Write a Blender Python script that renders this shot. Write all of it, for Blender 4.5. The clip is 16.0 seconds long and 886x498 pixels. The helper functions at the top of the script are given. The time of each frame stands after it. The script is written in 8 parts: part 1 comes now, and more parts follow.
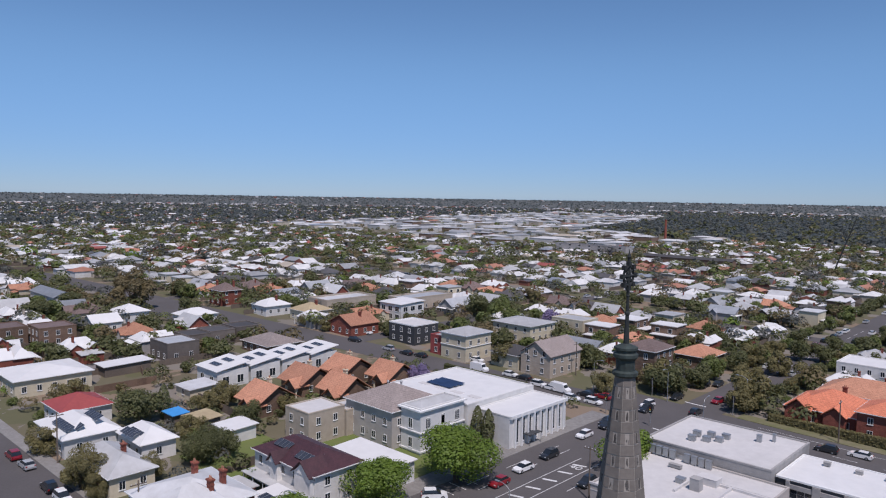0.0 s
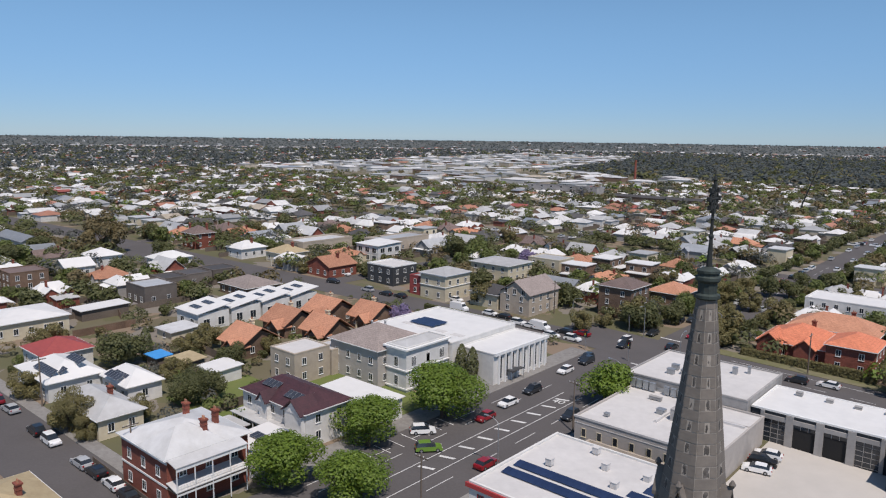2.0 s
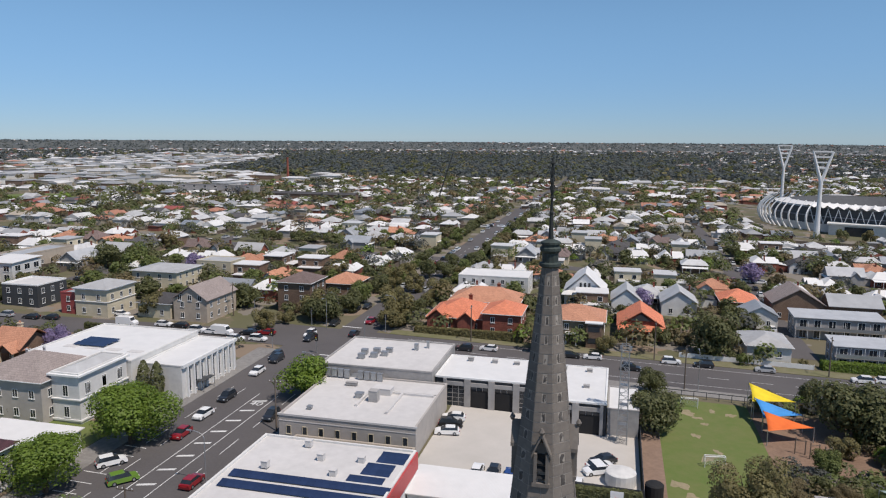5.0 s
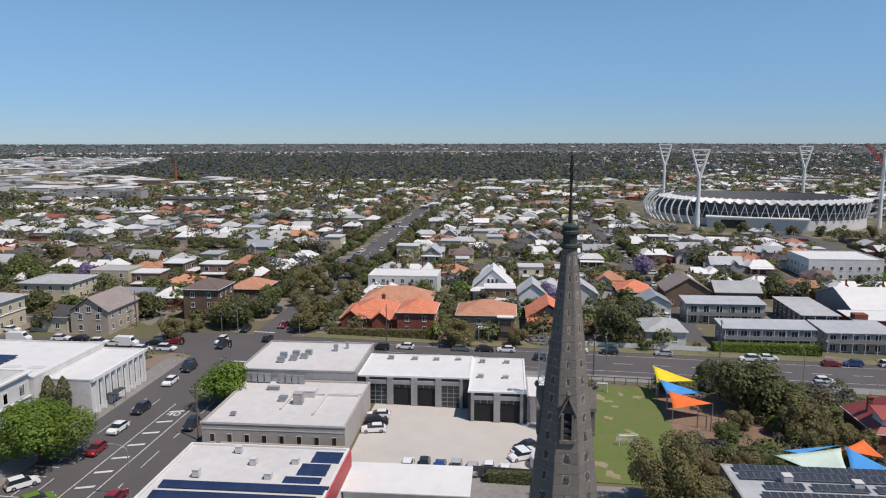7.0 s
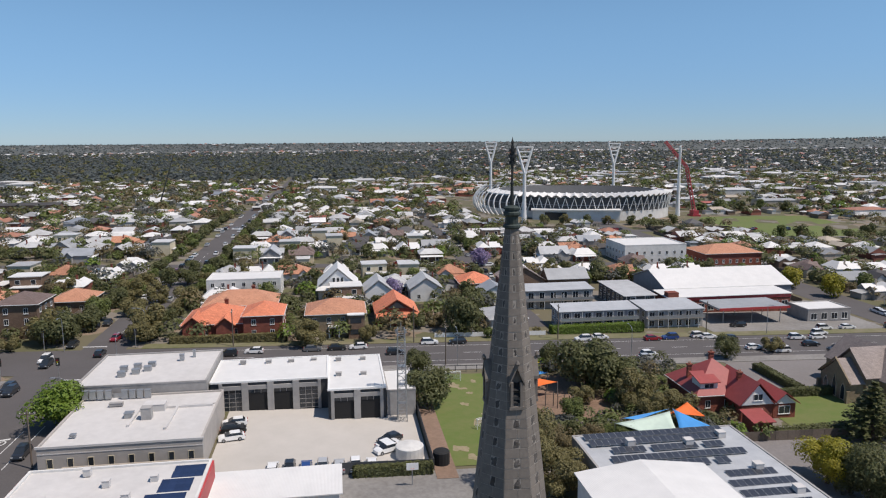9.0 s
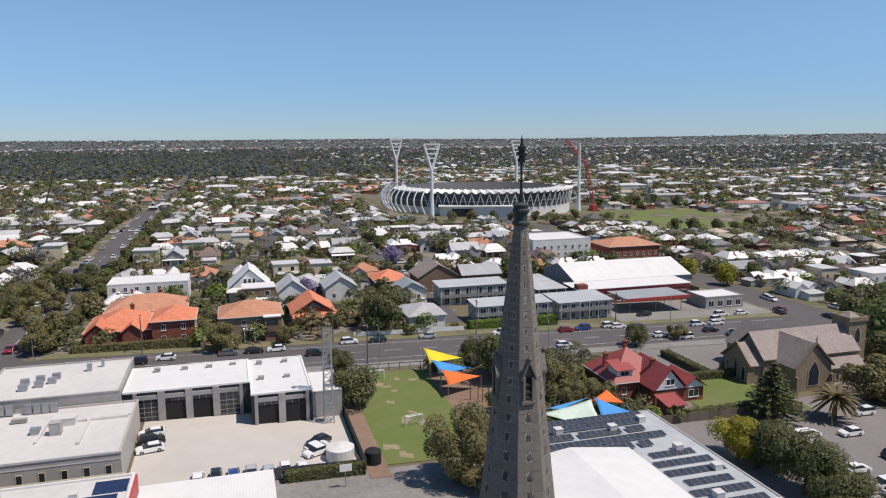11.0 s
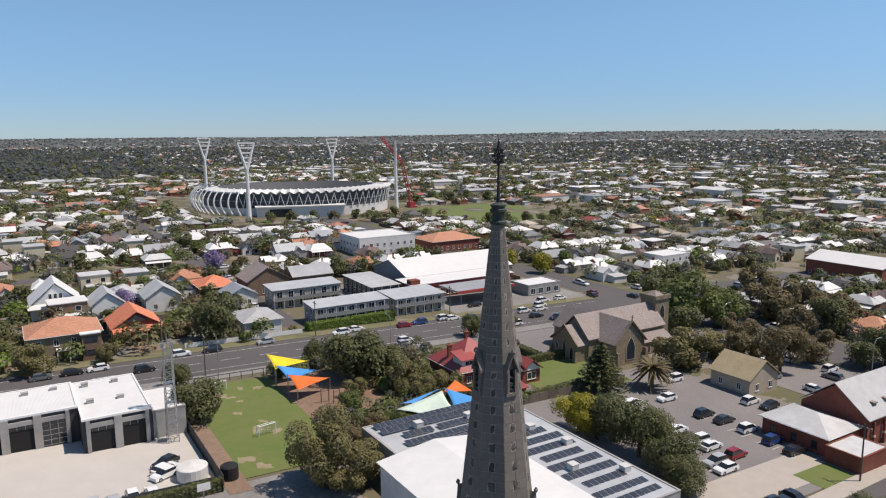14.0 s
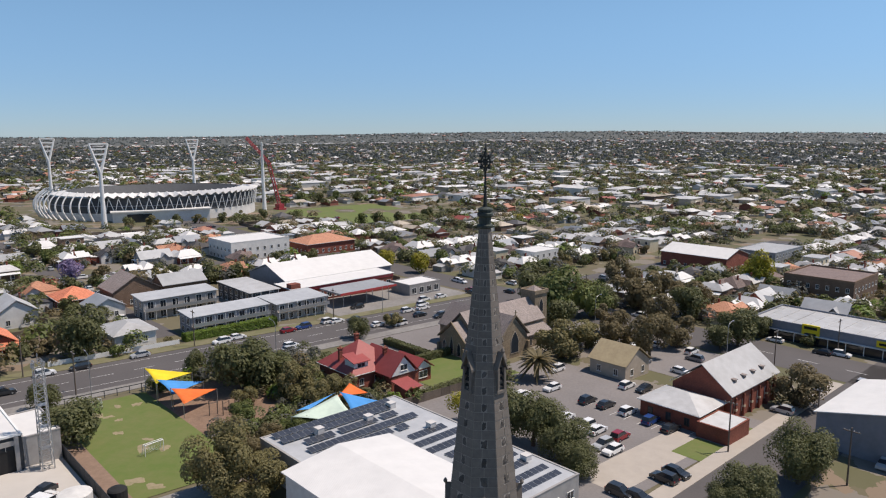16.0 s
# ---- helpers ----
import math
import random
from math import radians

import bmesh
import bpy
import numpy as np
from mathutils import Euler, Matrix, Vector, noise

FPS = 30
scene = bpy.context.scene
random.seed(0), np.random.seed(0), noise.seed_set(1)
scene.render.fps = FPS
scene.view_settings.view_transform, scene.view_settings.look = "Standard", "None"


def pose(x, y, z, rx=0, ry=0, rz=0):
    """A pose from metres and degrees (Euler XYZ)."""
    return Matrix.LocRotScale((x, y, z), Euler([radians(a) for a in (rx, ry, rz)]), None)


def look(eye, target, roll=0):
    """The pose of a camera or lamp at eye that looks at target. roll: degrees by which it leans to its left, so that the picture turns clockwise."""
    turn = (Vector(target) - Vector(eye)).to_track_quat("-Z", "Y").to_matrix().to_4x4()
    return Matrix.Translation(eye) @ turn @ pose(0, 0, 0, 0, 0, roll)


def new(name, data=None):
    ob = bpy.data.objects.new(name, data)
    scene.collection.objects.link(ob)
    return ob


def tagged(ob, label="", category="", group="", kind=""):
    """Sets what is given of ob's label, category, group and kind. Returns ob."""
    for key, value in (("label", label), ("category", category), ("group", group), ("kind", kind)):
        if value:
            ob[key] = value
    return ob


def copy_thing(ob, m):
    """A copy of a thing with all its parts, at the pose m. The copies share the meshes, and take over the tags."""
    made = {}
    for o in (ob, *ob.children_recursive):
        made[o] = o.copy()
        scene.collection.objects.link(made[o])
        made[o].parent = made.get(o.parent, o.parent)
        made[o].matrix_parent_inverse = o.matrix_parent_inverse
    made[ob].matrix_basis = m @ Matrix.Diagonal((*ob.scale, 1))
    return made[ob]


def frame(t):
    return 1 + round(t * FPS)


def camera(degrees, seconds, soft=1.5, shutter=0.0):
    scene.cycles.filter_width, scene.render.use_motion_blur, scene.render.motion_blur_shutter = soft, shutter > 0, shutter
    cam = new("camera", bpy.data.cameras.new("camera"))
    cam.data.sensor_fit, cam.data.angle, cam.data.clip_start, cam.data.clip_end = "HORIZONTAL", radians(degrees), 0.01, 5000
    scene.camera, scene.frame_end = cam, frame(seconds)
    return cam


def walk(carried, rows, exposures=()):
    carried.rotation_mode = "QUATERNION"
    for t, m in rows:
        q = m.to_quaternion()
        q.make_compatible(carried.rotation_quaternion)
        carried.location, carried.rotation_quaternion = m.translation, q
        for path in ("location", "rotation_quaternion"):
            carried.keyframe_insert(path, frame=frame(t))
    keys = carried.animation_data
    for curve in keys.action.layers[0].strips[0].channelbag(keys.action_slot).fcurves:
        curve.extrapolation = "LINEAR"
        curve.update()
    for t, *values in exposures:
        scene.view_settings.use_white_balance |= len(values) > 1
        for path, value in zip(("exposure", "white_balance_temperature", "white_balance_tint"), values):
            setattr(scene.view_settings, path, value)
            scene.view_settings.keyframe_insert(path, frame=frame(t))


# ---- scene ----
cam = camera(63.5, 16.0, soft=1.15)


def aim(x, y, z, yaw, pitch, roll):
    a, p = radians(yaw), radians(pitch)
    eye = Vector((x, y, z))
    return look(eye, eye + Vector((-math.sin(a) * math.cos(p), math.cos(a) * math.cos(p), math.sin(p))), roll)


PATH = [
    (0, -3.661, -19.041, 52.987, 3.758, -4.285, 0.928),
    (0.5, -4.530, -19.022, 52.905, 3.771, -7.036, 0.739),
    (1, -5.175, -18.952, 52.786, 3.690, -8.845, 0.768),
    (1.5, -5.830, -18.933, 52.621, 1.855, -8.867, 0.786),
    (2, -6.682, -18.865, 52.443, 1.185, -8.875, 0.803),
    (2.5, -7.515, -18.658, 52.200, -0.382, -8.860, 0.840),
    (3, -8.478, -18.616, 52.087, -5.392, -8.791, 0.887),
    (3.5, -9.388, -18.346, 52.059, -11.229, -8.733, 0.844),
    (4, -10.416, -18.259, 52.037, -16.854, -8.720, 0.721),
    (4.5, -11.492, -18.227, 52.082, -22.078, -8.724, 0.590),
    (5, -12.599, -18.029, 52.158, -26.305, -8.757, 0.407),
    (7.5, -18.928, -17.491, 51.895, -37.515, -8.600, -0.161),
    (8, -19.991, -17.018, 51.804, -41.227, -8.647, -0.279),
    (8.5, -20.741, -16.298, 51.665, -44.962, -8.665, -0.289),
    (9, -21.637, -15.735, 51.581, -48.442, -8.711, -0.327),
    (11.5, -24.660, -11.543, 51.622, -58.898, -9.003, -0.184),
    (12, -25.265, -10.617, 51.618, -62.257, -9.036, -0.170),
    (12.5, -25.614, -9.635, 51.596, -65.256, -9.092, -0.265),
    (13, -26.362, -8.792, 51.697, -67.325, -9.121, -0.323),
    (13.5, -26.792, -7.814, 51.785, -69.015, -9.175, -0.370),
    (14, -27.192, -6.799, 51.834, -71.511, -9.198, -0.354),
    (14.5, -27.705, -5.794, 51.903, -75.465, -9.250, -0.258),
    (15, -28.179, -4.680, 52.020, -78.834, -9.241, -0.213),
    (15.5, -28.577, -3.466, 52.075, -80.580, -9.222, -0.233),
    (16, -28.845, -2.135, 52.102, -82.373, -9.221, -0.198),
]
walk(cam, [(t, aim(*p)) for t, *p in PATH], [(0, -0.02, 5950, 22), (1.2, 0.08, 6250, 17), (5, 0.12, 6350, 15), (9, 0.19, 6430, 15), (13, 0.33, 6600, 15), (16, 0.30, 6650, 16)])

# ---------------------------------------------------------------- light
SUN_AZ, SUN_EL = 161.0, 61.0          # clockwise from +y, and above the horizon
world = bpy.data.worlds.new("world")
scene.world = world
world.use_nodes = True
wn = world.node_tree
sky = wn.nodes.new("ShaderNodeTexSky")
sky.sky_type, sky.sun_disc = "NISHITA", False
sky.sun_elevation, sky.sun_rotation = radians(SUN_EL), radians(SUN_AZ)
sky.altitude, sky.air_density, sky.dust_density, sky.ozone_density = 2600, 1.0, 0.2, 3.0
tint = wn.nodes.new("ShaderNodeMix")
tint.data_type, tint.blend_type = "RGBA", "MULTIPLY"
tint.inputs["Factor"].default_value, tint.inputs["B"].default_value = 1.0, (0.86, 0.965, 1.06, 1)
wn.links.new(sky.outputs[0], tint.inputs["A"])
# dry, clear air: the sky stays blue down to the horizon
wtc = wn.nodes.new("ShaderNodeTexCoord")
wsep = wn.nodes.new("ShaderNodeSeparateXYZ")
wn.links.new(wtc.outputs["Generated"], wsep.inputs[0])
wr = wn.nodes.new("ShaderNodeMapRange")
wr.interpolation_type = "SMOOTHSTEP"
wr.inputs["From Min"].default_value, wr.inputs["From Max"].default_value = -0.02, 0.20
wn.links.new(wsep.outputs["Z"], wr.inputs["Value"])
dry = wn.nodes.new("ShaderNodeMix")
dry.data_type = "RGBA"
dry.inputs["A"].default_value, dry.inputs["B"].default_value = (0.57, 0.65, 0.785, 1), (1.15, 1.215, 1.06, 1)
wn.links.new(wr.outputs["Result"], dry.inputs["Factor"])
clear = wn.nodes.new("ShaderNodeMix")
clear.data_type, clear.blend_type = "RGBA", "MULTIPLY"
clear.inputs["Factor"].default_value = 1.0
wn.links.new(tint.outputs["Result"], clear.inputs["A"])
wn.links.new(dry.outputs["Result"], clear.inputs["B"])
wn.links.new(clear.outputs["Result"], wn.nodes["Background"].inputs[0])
wn.nodes["Background"].inputs[1].default_value = 0.09
sun = new("sun", bpy.data.lights.new("sun", "SUN"))
sun.data.energy, sun.data.angle, sun.data.color = 3.9, radians(0.55), (1.0, 0.92, 0.80)
sa, se = radians(SUN_AZ), radians(SUN_EL)
sun.matrix_world = look((0, 0, 300), Vector((0, 0, 300)) - Vector((math.sin(sa) * math.cos(se), math.cos(sa) * math.cos(se), math.sin(se))))
scene.view_settings.exposure = 0.0

# ---------------------------------------------------------------- the street grid: u runs along the high street, v along the cross road
GS, GC = math.sin(radians(40)), math.cos(radians(40))


def smooth(e0, e1, x):
    k = min(1.0, max(0.0, (x - e0) / (e1 - e0)))
    return k * k * (3 - 2 * k)


def land(x, y):
    """Height of the ground: a gentle slope near by, flat suburbs, then low rises and hills on the skyline."""
    r = math.hypot(x, y)
    z = (-0.0165 * x + 0.02 * y - 0.02) * (1 - smooth(330, 830, r))
    if r > 1200:
        az = math.degrees(math.atan2(x, y))
        hill = smooth(60, 87, az) * (1 - 0.85 * smooth(100, 121, az)) + 0.16 * smooth(38, 48, az) * (1 - smooth(50, 58, az))
        wob = 1 + 0.55 * noise.noise(Vector((x / 700, y / 700, 3))) + 0.22 * noise.noise(Vector((x / 210, y / 210, 5)))
        z += 30 * smooth(1300, 4700, r) + 21 * hill * wob * smooth(1200, 3900, r)
    return z


def xy(u, v):
    return u * GS + v * GC, u * GC - v * GS


def W(u, v, h=0.0):
    x, y = xy(u, v)
    return Vector((x, y, land(x, y) + h))


def M(u, v, turn=0.0, h=0.0, scale=1.0):
    """Pose on the ground at (u, v): local x along v, local y along u, then turned."""
    p = W(u, v, h)
    return pose(p.x, p.y, p.z, 0, 0, -40 + turn) @ Matrix.Diagonal((scale, scale, scale, 1))


# ---------------------------------------------------------------- materials
def node(nt, kind, **sockets):
    n = nt.nodes.new(kind)
    for k, val in sockets.items():
        n.inputs[k].default_value = val
    return n


def material(name, base, second=None, rough=0.8, metal=0.0, grain=1.5, patch=0.12, bump=0.0, vary=0.0, island=0.0, mixup=0.5, spec=0.5, coat=0.0):
    """Two colours mixed by coarse and fine noise at real size, with value varied per object or per island."""
    m = bpy.data.materials.new(name)
    m.use_nodes = True
    nt = m.node_tree
    b = nt.nodes["Principled BSDF"]
    second = second or tuple(c * 0.72 for c in base)
    tc = nt.nodes.new("ShaderNodeTexCoord")
    n1 = node(nt, "ShaderNodeTexNoise", Scale=patch, Detail=4.0, Roughness=0.6)
    n2 = node(nt, "ShaderNodeTexNoise", Scale=grain, Detail=5.0, Roughness=0.65)
    nt.links.new(tc.outputs["Object"], n1.inputs["Vector"])
    nt.links.new(tc.outputs["Object"], n2.inputs["Vector"])
    add = nt.nodes.new("ShaderNodeMath")
    add.operation = "ADD"
    nt.links.new(n1.outputs["Fac"], add.inputs[0])
    nt.links.new(n2.outputs["Fac"], add.inputs[1])
    ramp = node(nt, "ShaderNodeMapRange")
    ramp.inputs["From Min"].default_value, ramp.inputs["From Max"].default_value = 1.0 - 0.5 * (1.02 - mixup) , 1.0 + 0.5 * (1.02 - mixup)
    nt.links.new(add.outputs[0], ramp.inputs["Value"])
    mix = nt.nodes.new("ShaderNodeMix")
    mix.data_type = "RGBA"
    mix.inputs["A"].default_value, mix.inputs["B"].default_value = (*base, 1), (*second, 1)
    nt.links.new(ramp.outputs[0], mix.inputs["Factor"])
    col = mix.outputs["Result"]
    if vary or island:
        src = nt.nodes.new("ShaderNodeNewGeometry").outputs["Random Per Island"] if island else nt.nodes.new("ShaderNodeObjectInfo").outputs["Random"]
        k = island or vary
        r2 = node(nt, "ShaderNodeMapRange")
        r2.inputs["To Min"].default_value, r2.inputs["To Max"].default_value = 1 - k, 1 + k
        nt.links.new(src, r2.inputs["Value"])
        hsv = nt.nodes.new("ShaderNodeHueSaturation")
        nt.links.new(r2.outputs[0], hsv.inputs["Value"])
        nt.links.new(col, hsv.inputs["Color"])
        col = hsv.outputs["Color"]
    nt.links.new(col, b.inputs["Base Color"])
    b.inputs["Roughness"].default_value, b.inputs["Metallic"].default_value = rough, metal
    b.inputs["Specular IOR Level"].default_value = spec
    b.inputs["Coat Weight"].default_value = coat
    if bump:
        bp = node(nt, "ShaderNodeBump", Strength=0.6, Distance=bump)
        nt.links.new(n2.outputs["Fac"], bp.inputs["Height"])
        nt.links.new(bp.outputs[0], b.inputs["Normal"])
    return m


def ribbed(name, base, second, pitch=0.19, **kw):
    """Corrugated sheet metal: ribs down the slope as fine relief, with stained sheets."""
    m = material(name, base, second, **kw)
    nt = m.node_tree
    tc = nt.nodes.new("ShaderNodeTexCoord")
    wv = node(nt, "ShaderNodeTexWave", Scale=1.0 / pitch / 3.2, Distortion=0.0)
    nt.links.new(tc.outputs["Object"], wv.inputs["Vector"])
    bp = node(nt, "ShaderNodeBump", Strength=0.35, Distance=0.02)
    nt.links.new(wv.outputs["Fac"], bp.inputs["Height"])
    nt.links.new(bp.outputs[0], nt.nodes["Principled BSDF"].inputs["Normal"])
    return m


def coursed(name, base, second, mortar, w, h, bump=0.02, gap=0.012, **kw):
    """Masonry courses of w by h metres seen too far off for single pieces."""
    m = material(name, base, second, **kw)
    nt = m.node_tree
    b = nt.nodes["Principled BSDF"]
    old = b.inputs["Base Color"].links[0].from_socket
    tc = nt.nodes.new("ShaderNodeTexCoord")
    sep = nt.nodes.new("ShaderNodeSeparateXYZ")
    nt.links.new(tc.outputs["Object"], sep.inputs[0])
    a = nt.nodes.new("ShaderNodeMath")
    nt.links.new(sep.outputs[0], a.inputs[0])
    nt.links.new(sep.outputs[1], a.inputs[1])
    comb = nt.nodes.new("ShaderNodeCombineXYZ")
    nt.links.new(a.outputs[0], comb.inputs[0])
    nt.links.new(sep.outputs[2], comb.inputs[1])
    br = node(nt, "ShaderNodeTexBrick", Scale=1.0)
    br.inputs["Brick Width"].default_value, br.inputs["Row Height"].default_value, br.inputs["Mortar Size"].default_value = w, h, gap
    br.inputs["Mortar"].default_value = (*mortar, 1)
    br.inputs["Color1"].default_value = br.inputs["Color2"].default_value = (1, 1, 1, 1)
    br.inputs["Color2"].default_value = (0.82, 0.82, 0.82, 1)
    nt.links.new(comb.outputs[0], br.inputs["Vector"])
    mx = nt.nodes.new("ShaderNodeMix")
    mx.data_type, mx.blend_type = "RGBA", "MULTIPLY"
    mx.inputs["Factor"].default_value = 1.0
    nt.links.new(old, mx.inputs["A"])
    nt.links.new(br.outputs["Color"], mx.inputs["B"])
    nt.links.new(mx.outputs["Result"], b.inputs["Base Color"])
    bp = node(nt, "ShaderNodeBump", Strength=0.5, Distance=bump)
    nt.links.new(br.outputs["Fac"], bp.inputs["Height"])
    bp.invert = True
    nt.links.new(bp.outputs[0], b.inputs["Normal"])
    return m


